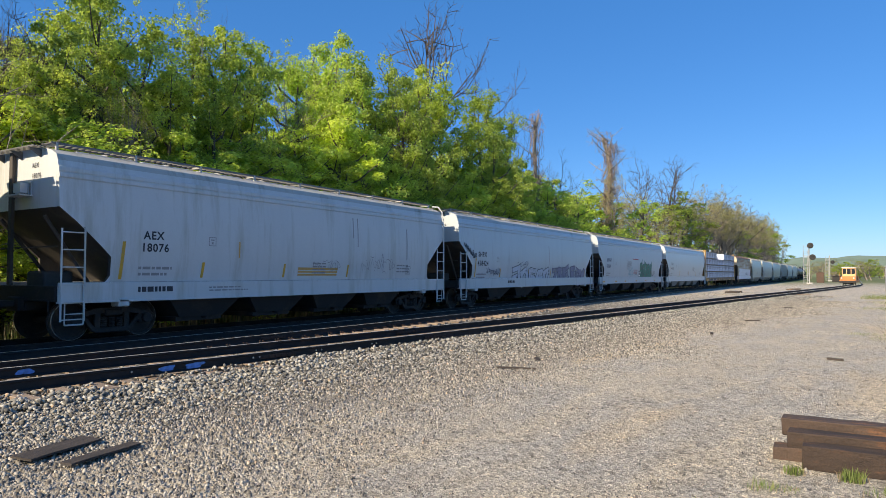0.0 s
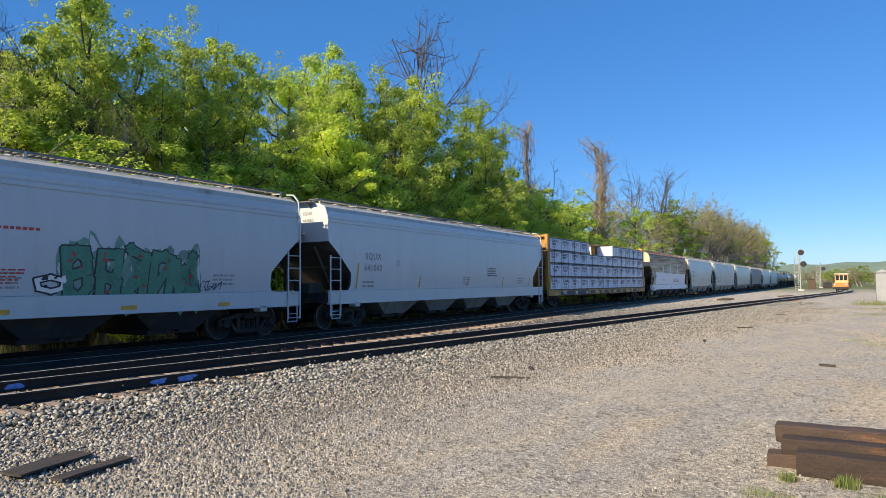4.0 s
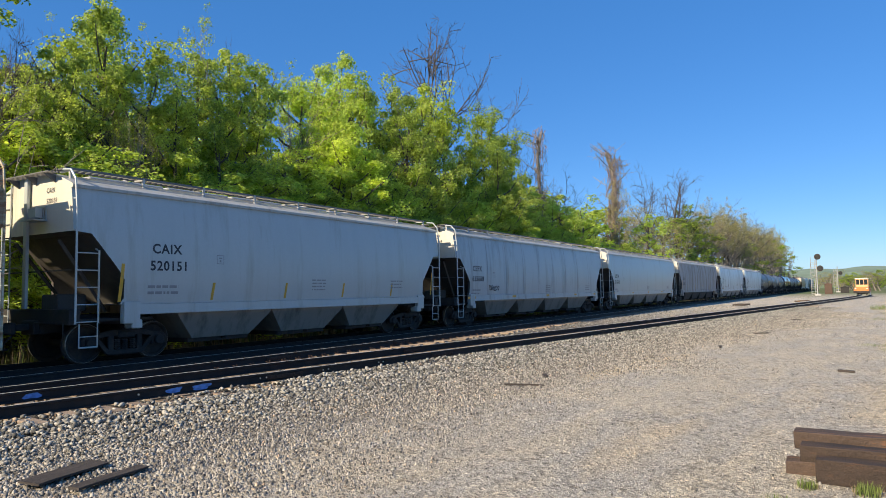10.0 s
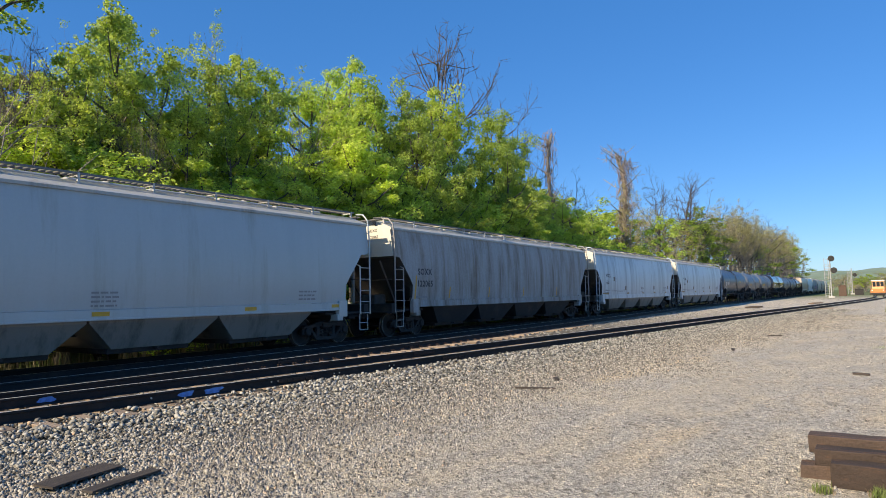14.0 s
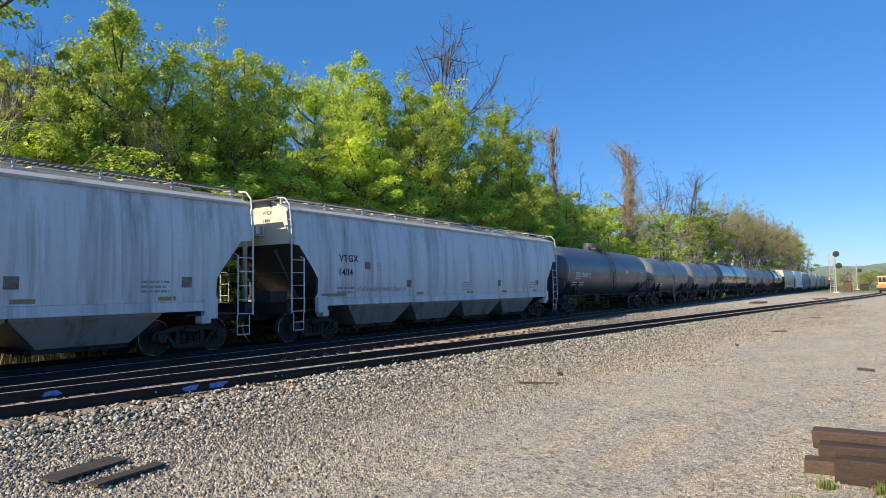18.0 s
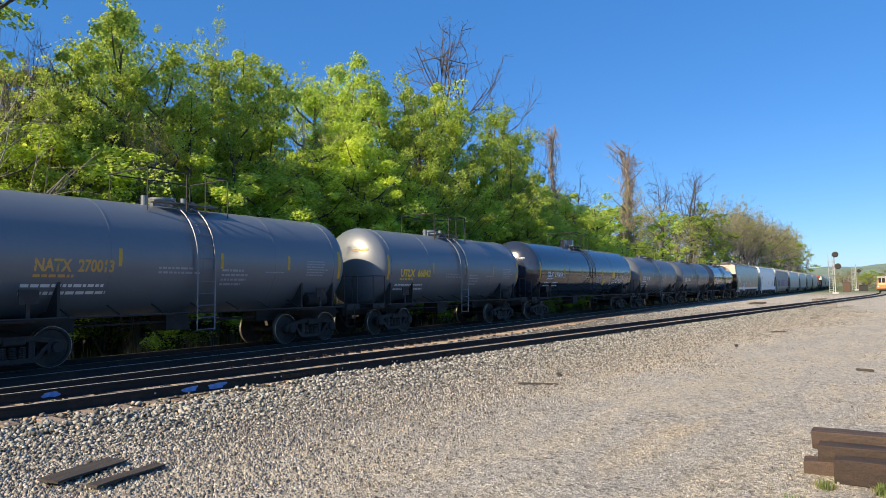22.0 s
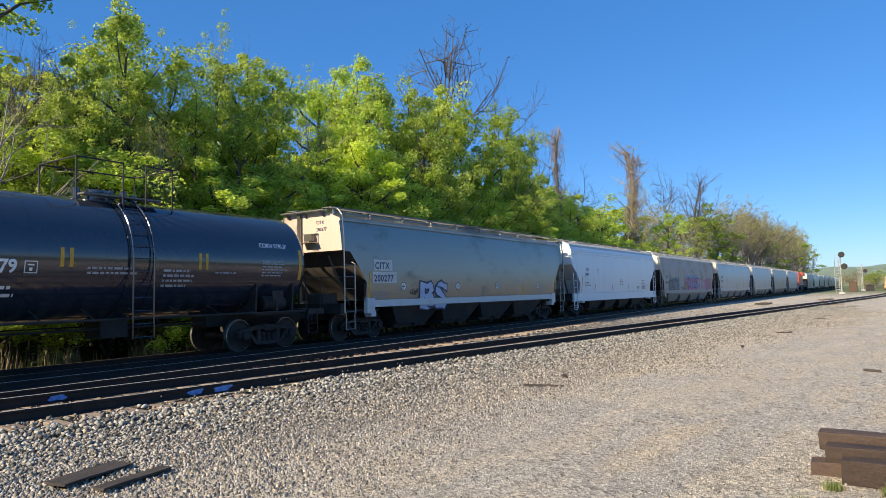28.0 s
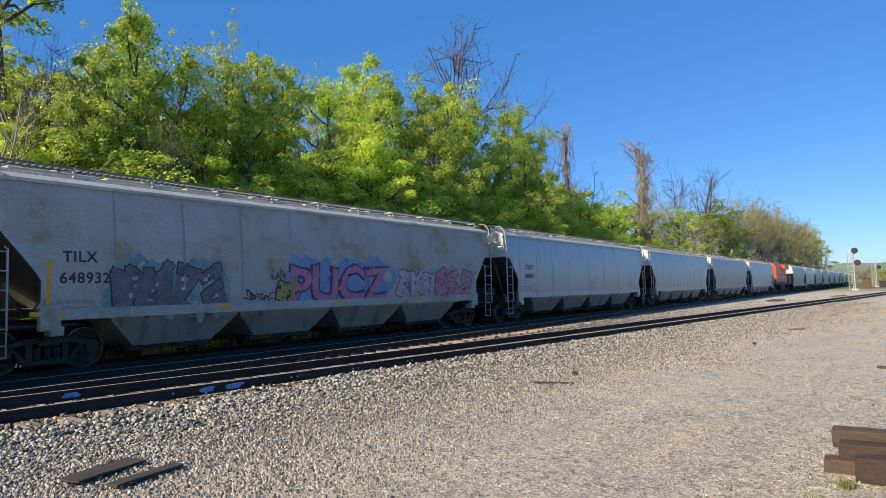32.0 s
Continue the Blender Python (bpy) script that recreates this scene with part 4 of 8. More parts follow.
    h = mixed(nt, 0.5, mixed(nt, 0.5, vor.outputs["Distance"], cells.outputs["Distance"]), fine)
    nt.links.new(h, b.inputs["Height"])
    nt.links.new(b.outputs["Normal"], p.inputs["Normal"])
    return m


def build_ground():
    xs = spaced(-2, 60, 0.3, -900, 4200, 1.22)
    ys = spaced(-6, 26, 0.3, -3200, 3200, 1.22)
    verts = [(x, y, ground_z(x, y)) for x in xs for y in ys]
    n = len(ys)
    faces = [(i * n + j, (i + 1) * n + j, (i + 1) * n + j + 1, i * n + j + 1) for i in range(len(xs) - 1) for j in range(n - 1)]
    me = bpy.data.meshes.new("ground")
    me.from_pydata(verts, [], faces)
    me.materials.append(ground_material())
    me.shade_smooth()
    tagged(new("ground", me), "gravel and brown dirt yard beside railway tracks", "ground", kind="structure")


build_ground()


# ---- stones ----
def stone_material(name, dark, mid, pale):
    m = bpy.data.materials.new(name)
    m.use_nodes = True
    nt = m.node_tree
    p = nt.nodes["Principled BSDF"]
    rnd = nt.nodes.new("ShaderNodeNewGeometry").outputs["Random Per Island"]
    col = ramp(nt, rnd, [(0.0, dark), (0.45, mid), (0.85, pale), (0.97, scaled(pale, 1.15)), (1.0, (0.48, 0.34, 0.22))])
    co = nt.nodes.new("ShaderNodeTexCoord").outputs["Object"]
    col = mixed(nt, 0.5, col, ramp(nt, noise_of(nt, co, 45, 4, 0.7), [(0.3, (0.6, 0.6, 0.6)), (0.7, (1.3, 1.3, 1.3))]), "MULTIPLY")
    nt.links.new(col, p.inputs["Base Color"])
    p.inputs["Roughness"].default_value = 0.9
    return m


def stones(name, label, places, mat):
    """Broken stones, each a jittered block, joined into one sheet of stuff. places: x, y, z, size."""
    rng = np.random.RandomState(5)
    n = len(places)
    P = np.array(places)
    cube = np.array([(x, y, z) for x in (-1, 1) for y in (-1, 1) for z in (-1, 1)], float)
    V = cube[None] * rng.uniform(0.45, 1.05, (n, 8, 3)) * np.stack([np.ones(n), rng.uniform(0.5, 0.9, n), rng.uniform(0.35, 0.75, n)], -1)[:, None]
    a = rng.uniform(0, 6.28, n)
    tilt = rng.uniform(-0.9, 0.9, (n, 2))
    c, s = np.cos(a)[:, None], np.sin(a)[:, None]
    V = np.stack([V[..., 0] * c - V[..., 1] * s, V[..., 0] * s + V[..., 1] * c, V[..., 2]], -1)
    ct, st = np.cos(tilt[:, :1]), np.sin(tilt[:, :1])
    V = np.stack([V[..., 0] * ct - V[..., 2] * st, V[..., 1], V[..., 0] * st + V[..., 2] * ct], -1)
    V = V * P[:, None, 3:4] * 0.5 + P[:, None, :3]
    quads = np.array([(0, 1, 3, 2), (4, 6, 7, 5), (0, 4, 5, 1), (2, 3, 7, 6), (0, 2, 6, 4), (1, 5, 7, 3)])
    F = (np.arange(n)[:, None, None] * 8 + quads[None]).reshape(-1)
    me = bpy.data.meshes.new(name)
    me.vertices.add(n * 8)
    me.vertices.foreach_set("co", V.reshape(-1))
    me.loops.add(len(F))
    me.loops.foreach_set("vertex_index", F.astype(np.int32))
    me.polygons.add(n * 6)
    me.polygons.foreach_set("loop_start", np.arange(0, n * 24, 4, dtype=np.int32))
    me.update(calc_edges=True)
    me.validate()
    me.materials.append(mat)
    return tagged(new(name, me), label, "stones", kind="stuff")


def pebbles(name, label, places, mat):
    """Small sharp gravel: four-sided chips, joined."""
    rng = np.random.RandomState(9)
    n = len(places)
    P = np.array(places)
    a = rng.uniform(0, 6.28, (n, 1)) + np.array([0, 1.57, 3.14, 4.71]) + rng.uniform(-0.5, 0.5, (n, 4))
    r = rng.uniform(0.6, 1.1, (n, 4))
    flat = rng.uniform(0.6, 1, (n, 1))
    ring = np.stack([r * np.cos(a), r * np.sin(a) * flat, np.full((n, 4), -0.4)], -1)
    k, shift = rng.uniform(0.45, 0.85, (n, 4)), rng.uniform(-0.25, 0.25, (n, 1, 2))
    top = np.stack([r * k * np.cos(a) + shift[..., 0], r * k * np.sin(a) * flat + shift[..., 1], rng.uniform(0.15, 0.75, (n, 4))], -1)
    V = np.concatenate([ring, top], 1) * P[:, None, 3:4] * 0.5 + P[:, None, :3]
    F = (np.arange(n)[:, None, None] * 8 + np.array([(0, 1, 5, 4), (1, 2, 6, 5), (2, 3, 7, 6), (3, 0, 4, 7), (4, 5, 6, 7)])[None]).reshape(-1)
    me = bpy.data.meshes.new(name)
    me.vertices.add(n * 8)
    me.vertices.foreach_set("co", V.reshape(-1))
    me.loops.add(len(F))
    me.loops.foreach_set("vertex_index", F.astype(np.int32))
    me.polygons.add(n * 5)
    me.polygons.foreach_set("loop_start", np.arange(0, n * 20, 4, dtype=np.int32))
    me.update(calc_edges=True)
    me.materials.append(mat)
    return tagged(new(name, me), label, "stones", kind="stuff")


def scatter_stones():
    rng = random.Random(11)
    M_BALLAST = stone_material("ballast_stone", (0.06, 0.058, 0.052), (0.20, 0.194, 0.172), (0.41, 0.395, 0.35))
    M_GRIT = stone_material("yard_gravel", (0.075, 0.068, 0.058), (0.225, 0.205, 0.172), (0.42, 0.385, 0.325))
    pl = []
    while len(pl) < 62000:
        u = rng.random() ** 1.6
        x = 0.5 + 62 * u
        d = rng.uniform(0.86, 5.2)
        y = near_y(x) - d
        if d > 2.6 and rng.random() < (d - 2.6) / 2.4 + 0.004 * x:
            continue
        size = rng.uniform(0.026, 0.076) * (1.15 if d < 2.2 else 0.85 if d < 3.5 else 0.62)
        if d < 1.32 and x < 9.5 and rng.random() < 0.85:
            continue
        pl.append((x, y, ground_z(x, y) + (0.03 if d < 1.25 else 0) + size * rng.uniform(-0.1, 0.75), size))
    stones("ballast_stones", "loose grey crushed stone ballast along the siding", pl, M_BALLAST)
    pl = []
    while len(pl) < 12000:
        x = 3 + 70 * rng.random() ** 1.3
        lo, hi = near_y(x) - 0.62, MAIN_Y - 0.8
        y = rng.uniform(lo, hi)
        size = rng.uniform(0.04, 0.08)
        pl.append((x, y, -0.235 + size * rng.uniform(-0.1, 0.25), size))
    stones("track_ballast", "grey crushed stone ballast between the rails", pl, M_BALLAST)
    pl = []
    while len(pl) < 90000:
        x = 2.2 + 48 * rng.random() ** 1.9
        y = rng.uniform(-2.5 - 0.12 * x, near_y(x) - 2.2)
        d = near_y(x) - y
        coarse = smooth(8.2, 3.6, d + 1.6 * noise.noise((x * 0.22, y * 0.3, 2)))
        if rng.random() > 0.13 + 0.9 * coarse + 0.45 * noise.noise((x * 0.35, y * 0.6, 7)):
            continue
        size = (0.014 + 0.022 * rng.random() ** 1.8) * (1 + 0.8 * coarse) * (1 + 0.016 * x)
        pl.append((x, y, ground_z(x, y) + size * 0.16, size))
    pebbles("loose_gravel", "scattered small gravel over dry brown dirt", pl, M_GRIT)


scatter_stones()


# ---- tracks ----
RAIL_PROFILE = [(-0.036, 0.0), (0.036, 0.0), (0.037, -0.035), (0.010, -0.048), (0.009, -0.145), (0.070, -0.160), (0.070, -0.172), (-0.070, -0.172), (-0.070, -0.160), (-0.009, -0.145), (-0.010, -0.048), (-0.037, -0.035)]


def rail_mesh(pts, off, step=2):
    bm = bmesh.new()
    prev = None
    for x, y, h in pts[::step]:
        c = Vector((x - math.sin(h) * off, y + math.cos(h) * off, 0))
        n = Vector((-math.sin(h), math.cos(h), 0))
        ring = [bm.verts.new(c + n * a + Vector((0, 0, b))) for a, b in RAIL_PROFILE]
        if prev:
            for i in range(len(ring)):
                j = (i + 1) % len(ring)
                bm.faces.new([prev[i], prev[j], ring[j], ring[i]]).material_index = 1 if i == 0 else 0
        else:
            bm.faces.new(ring[::-1])
        prev = ring
    bm.faces.new(prev)
    return fixed(bm)


def tie_mesh(name, l=2.6):
    bm = bmesh.new()
    box(bm, -0.115, 0.115, -l / 2, l / 2, -0.36, -0.176)
    bevel(fixed(bm), 0.012)
    for v in bm.verts:
        v.co += Vector((0, 0, 0.008 * noise.noise(v.co * 5)))
    return mesh_of(name, bm, M_TIE)


def plate_mesh():
    bm = bmesh.new()
    box(bm, -0.09, 0.09, -0.17, 0.17, -0.178, -0.164)
    for x, y in ((-0.05, -0.095), (0.05, -0.095), (-0.05, 0.095), (0.05, 0.095)):
        box(bm, x - 0.012, x + 0.012, y - 0.012, y + 0.012, -0.166, -0.135)
        box(bm, x - 0.02, x + 0.02, y - 0.016, y + 0.02, -0.140, -0.125)
    return mesh_of("tie_plate", fixed(bm), material("rusty_tie_plate", (0.16, 0.09, 0.055), 0.8, 0.2, 0.3, 8.0, 60, (0.12, 0.06, 0.04), 0.5))


TIE, LONG_TIE, PLATE = tie_mesh("tie"), tie_mesh("tie", 3.1), plate_mesh()
P_BLUE = material("blue_spray_mark", (0.08, 0.28, 0.66), 0.6, 0, 0.35, 9.0, 40, (0.05, 0.06, 0.09), 0.4, bump=0)


def track(name, label, pts, ties, plates, top):
    tr = thing(name, label, "railway track", kind="structure")
    for off in (-0.7535, 0.7535):
        part("rail", rail_mesh(pts, off), [M_RAIL, top], tr)
    rng = random.Random(len(pts))
    a, b = ties
    s = a
    while s < b:
        x, y, h = on_line(pts, s)
        part("tie", LONG_TIE if rng.random() < 0.3 else TIE, None, tr, m=pose(x, y, -rng.uniform(0, 0.012) - (0.03 if name == "siding_track" and s > 47.5 else 0), 0, 0, math.degrees(h) + rng.uniform(-1, 1)))
        if plates[0] < s < plates[1]:
            for off in (-0.7535, 0.7535):
                part("tie_plate", PLATE, None, tr, m=pose(x - math.sin(h) * off, y + math.cos(h) * off, 0, 0, 0, math.degrees(h)))
        s += rng.uniform(0.50, 0.56)
    return tr


M_DULLTOP = material("dull_rail_head", (0.16, 0.13, 0.11), 0.5, 0.6, 0.2, 3.0)
siding = track("siding_track", "rusty siding rails with shiny heads on old ties", near_line, (40, 110), (0, 0), M_RAILTOP)
cross = track("turnout_track", "dark rails of a turnout merging with the main line", mid_line, (43, 110), (50, 95), M_RAILTOP)
main = track("main_track", "main line rails under the moving train", main_line, (115, 215), (130, 131), M_DULLTOP)


def on_rail(pts, x, off):
    for k in range(len(pts) - 1):
        if pts[k + 1][0] >= x:
            u = (x - pts[k][0]) / (pts[k + 1][0] - pts[k][0])
            return tuple(pts[k][i] + (pts[k + 1][i] - pts[k][i]) * u for i in range(3))
    return pts[-1]


def web_mark(parent, pts, x, w, off, seed):
    px, py, h = on_rail(pts, x, off)
    bm = bmesh.new()
    blob(bm, w / 2, -0.095, w / 2, 0.05, random.Random(seed), 18, 0.3, 0.5)
    for v in bm.verts:
        v.co.y = -0.013
    part("spray_mark", bm, P_BLUE, parent, "blue spray paint mark", pose(px - math.sin(h) * off, py + math.cos(h) * off, 0, 0, 0, math.degrees(h)))


web_mark(siding, near_line, 7.40, 0.26, -0.7535, 1)
web_mark(siding, near_line, 7.88, 0.36, -0.7535, 2)
web_mark(siding, near_line, 5.75, 0.25, 0.7535, 3)


def joint_bar(parent, pts, x, off):
    px, py, h = on_rail(pts, x, off)
    bm = bmesh.new()
    box(bm, -0.45, 0.45, -0.034, -0.012, -0.14, -0.05)
    bevel(fixed(bm), 0.008)
    for k in range(6):
        bar(bm, (-0.37 + k * 0.148, -0.034, -0.095), (-0.37 + k * 0.148, -0.062, -0.095), 0.018, 6)
    part("joint_bar", bm, M_JOINT, parent, "rusty bolted joint bar", pose(px - math.sin(h) * off, py + math.cos(h) * off, 0, 0, 0, math.degrees(h)))


M_JOINT = material("rusty_joint_bar", (0.06, 0.035, 0.025), 0.75, 0.3, 0.3, 8.0)
for x, off in ((15.0, -0.7535), (15.6, 0.7535), (9.9, -0.7535), (27.0, -0.7535), (33.5, 0.7535)):
    joint_bar(siding, near_line, x, off)
for x in (12.5, 18.0, 24.0):
    joint_bar(cross, mid_line, x, -0.7535)
M_BOLT = material("bright_bolt_head", (0.55, 0.54, 0.52), 0.4, 0.8, 0.1, 8.0)
for k, x in enumerate((6.9, 9.3, 9.45, 9.6, 10.9, 11.05, 12.6, 12.75)):
    px, py, h = on_rail(near_line, x, 0)
    bm = bmesh.new()
    bar(bm, (x - px, -0.01, -0.085), (x - px, -0.03, -0.085), 0.016, 8)
    part("bolt", bm, M_BOLT, siding, m=pose(px + math.sin(h) * 0.7535, py - math.cos(h) * 0.7535, 0, 0, 0, math.degrees(h)))

# ---- loose things on the yard ----
M_PLANK = material("weathered_dark_plank", (0.045, 0.036, 0.030), 0.85, 0, 0.35, 3.0, 40, (0.08, 0.062, 0.05), 0.4, (1, 10, 10), 0.5, 30)


def plank(x, y, z, l, w, t, rz, label, tilt=0.0):
    bm = bmesh.new()
    n = 8
    for k in range(n):
        box(bm, -l / 2 + l * k / n, -l / 2 + l * (k + 1) / n, -w / 2, w / 2, 0, t)
    bmesh.ops.remove_doubles(bm, verts=bm.verts, dist=0.001)
    for v in bm.verts:
        v.co += Vector((0.03 * noise.noise((v.co.y * 30, v.co.z * 9, l)) if abs(v.co.x) > l * 0.49 else 0, 0.008 * noise.noise((v.co.x * 4, 1, l)), 0.012 * noise.noise((v.co.x * 2, 5, l))))
    bmesh.ops.delete(bm, geom=[f for f in bm.faces if all(abs(abs(v.co.x) - l / 2) > 0.06 for v in f.verts) and abs(f.normal.x) > 0.9], context="FACES")
    solid("plank", fixed(bm), M_PLANK, label, "plank", pose(x, y, z, tilt, 0, rz), "discarded planks")


plank(3.75, 6.745, ground_z(3.75, 6.74) + 0.04, 0.84, 0.25, 0.022, 14.5, "weathered dark plank lying on the ballast", 3)
plank(3.88, 6.215, ground_z(3.88, 6.21) + 0.035, 0.83, 0.14, 0.022, 11, "narrow weathered board lying on the ballast", 2)
plank(11.45, 5.30, ground_z(11.45, 5.3) + 0.01, 0.75, 0.05, 0.03, -72, "thin weathered stick lying on the gravel")
for x, y, l, rz in ((39.1, 2.6, 0.7, -40), (42.2, 2.45, 0.6, -55), (12.9, 5.5, 0.4, 30), (15.8, 0.2, 0.3, 80), (21, 3.4, 0.4, 10), (27.5, 3.0, 0.5, -60)):
    plank(x, y, ground_z(x, y) + 0.005, l, 0.09, 0.04, rz, "broken scrap of dark wood on the gravel")
M_LOG = material("orange_brown_log", (0.22, 0.15, 0.09), 0.8, 0, 0.3, 4.0, 30, (0.15, 0.08, 0.05), 0.4)
for x, y, l, rz in ((86, 5.5, 3.2, 12), (89, 5.0, 2.4, -25)):
    bm = bmesh.new()
    lathe(bm, [(0.06, -l / 2), (0.09, -l / 2 + 0.05), (0.08, 0), (0.09, l / 2 - 0.1), (0.05, l / 2)], 10, "x")
    solid("log", fixed(bm), M_LOG, "orange-brown log lying beside the track", "log", pose(x, y, ground_z(x, y) + 0.07, 0, 0, rz), "logs beside the track", smooth=50)
for x, y in ((69.5, 6.8), (70.6, 6.75), (71.7, 6.7)):
    bm = bmesh.new()
    box(bm, -0.12, 0.12, -0.6, 0.6, 0, 0.17)
    solid("tie_end", bevel(fixed(bm), 0.02), M_PLANK, "short dark timber stub beside the track", "timber", pose(x, y + 2.6, ground_z(x, y + 2.6) - 0.01, 0, 0, -15), "timber stubs")

M_OLD = material("old_creosote_timber", (0.062, 0.041, 0.030), 0.85, 0, 0.65, 3.0, 60, (0.24, 0.10, 0.042), 0.30, (5, 0.8, 5), 1.0, 25, 0.35)


def old_tie(x, y, z, l, rz, rx, label, seed, tall=0.235):
    bm = bmesh.new()
    n = 10
    for k in range(n):
        box(bm, -0.115, 0.115, -l + l * k / n, -l + l * (k + 1) / n, 0, tall)
    bmesh.ops.remove_doubles(bm, verts=bm.verts, dist=0.001)
    bmesh.ops.delete(bm, geom=[f for f in bm.faces if abs(f.normal.y) > 0.9 and abs(f.calc_center_median().y) > 0.02 and abs(f.calc_center_median().y + l) > 0.02], context="FACES")
    bevel(fixed(bm), 0.007, 1)
    for v in bm.verts:
        v.co += Vector([0.011 * noise.noise(v.co * 6 + Vector((seed, k * 7, 0))) for k in range(3)])
    solid("railway_tie", bm, M_OLD, label, "railway tie", pose(x, y, z, rx, 0, rz), "stacked old ties", smooth=40)


old_tie(6.93, 0.36, -0.225, 2.5, 1, 0, "old creosoted railway tie at the front of a stack", 1, 0.212)
old_tie(7.165, 0.62, -0.31, 2.5, 1, 0, "old creosoted railway tie half sunk under a stack", 2, 0.21)
old_tie(7.19, 0.49, -0.10, 2.5, -2, 0, "orange-worn old railway tie on top of a stack", 3, 0.15)
old_tie(7.46, 0.50, -0.245, 2.5, 1.4, 0, "old creosoted railway tie at the back of a stack", 5, 0.195)
old_tie(7.46, 0.56, -0.05, 2.5, 1.4, 0, "dark old railway tie on top of a stack", 4, 0.168)

M_GRASS = material("fresh_grass", (0.12, 0.17, 0.035), 0.7, 0, 0.35, 6.0, 30, (0.30, 0.26, 0.10), 0.3, bump=0)
M_DRY = material("dry_stalks", (0.27, 0.21, 0.13), 0.85, 0, 0.35, 6.0, 30, (0.20, 0.14, 0.08), 0.4, bump=0)


def blades(bm, x, y, z, n, spread, h, rng, mat=0, lean=0.5):
    for _ in range(n):
        a, r = rng.uniform(0, 6.28), spread * rng.random() ** 0.7
        bx, by = x + r * math.cos(a), y + r * math.sin(a)
        hh = h * rng.uniform(0.45, 1.0)
        d = rng.uniform(0, 6.28)
        lx, ly = math.cos(d) * hh * lean * rng.random(), math.sin(d) * hh * lean * rng.random()
        w = 0.0025 + 0.010 * hh
        e = rng.uniform(0, 6.28)
        wx, wy = w * math.cos(e), w * math.sin(e)
        v = [bm.verts.new(q) for q in ((bx - wx, by - wy, z - 0.01), (bx + wx, by + wy, z - 0.01), (bx + wx * 0.7 + lx * 0.4, by + wy * 0.7 + ly * 0.4, z + hh * 0.6), (bx - wx * 0.7 + lx * 0.4, by - wy * 0.7 + ly * 0.4, z + hh * 0.6), (bx + lx, by + ly, z + hh))]
        bm.faces.new(v[:4]).material_index = mat
        bm.faces.new([v[3], v[2], v[4]]).material_index = mat


rng = random.Random(31)
for x, y, n, sp, h in ((6.62, 0.42, 110, 0.08, 0.09), (6.66, -0.02, 140, 0.10, 0.12), (6.1, 0.44, 40, 0.1, 0.05), (6.05, 0.62, 40, 0.12, 0.09), (6.3, -0.3, 60, 0.2, 0.1), (5.7, 0.25, 30, 0.12, 0.06), (8.5, -0.5, 60, 0.15, 0.14), (5.4, 0.9, 40, 0.2, 0.06), (22.8, -0.5, 120, 0.5, 0.10), (21.5, -1.0, 100, 0.5, 0.08), (40, -1.6, 260, 1.2, 0.16), (57.0, -2.5, 600, 1.6, 0.45), (48, -2.6, 300, 1.6, 0.2)):
    bm = bmesh.new()
    blades(bm, 0, 0, 0, n, sp, h, rng)
    blades(bm, 0, 0, 0, n // 2, sp * 1.3, h * 0.6, rng, 1)
    tagged(new("grass_tuft", mesh_of("grass_tuft", bm, [M_GRASS, M_DRY])), "small tuft of fresh green grass on gravel", "grass", "", "stuff").matrix_basis = pose(x, y, ground_z(x, y))

# weeds behind the main line
bm = bmesh.new()
rng = random.Random(8)
for k in range(900):
    x = -6 + 130 * rng.random() ** 1.4
    y = on_main(x)[1] + rng.uniform(2.9, 6.5)
    blades(bm, x, y, ground_z(x, y), rng.randint(8, 16), 0.5, rng.uniform(0.3, 1.2), rng, 1 if rng.random() < 0.78 else 0, 0.35)
tagged(new("weeds", mesh_of("weeds", bm, [M_GRASS, M_DRY])), "dry and green weeds along the far side of the tracks", "weeds", kind="stuff")

# ---- signals and trackside things ----
M_SILVER = material("silver_signal_paint", (0.36, 0.37, 0.37), 0.55, 0.2, 0.15, 3.0, 20, (0.26, 0.25, 0.23), 0.35)
M_DISC = material("black_signal_disc", (0.015, 0.015, 0.016), 0.6, 0, 0.2, 4.0)
M_CONC = material("concrete_footing", (0.42, 0.41, 0.39), 0.9, 0, 0.15, 3.0)


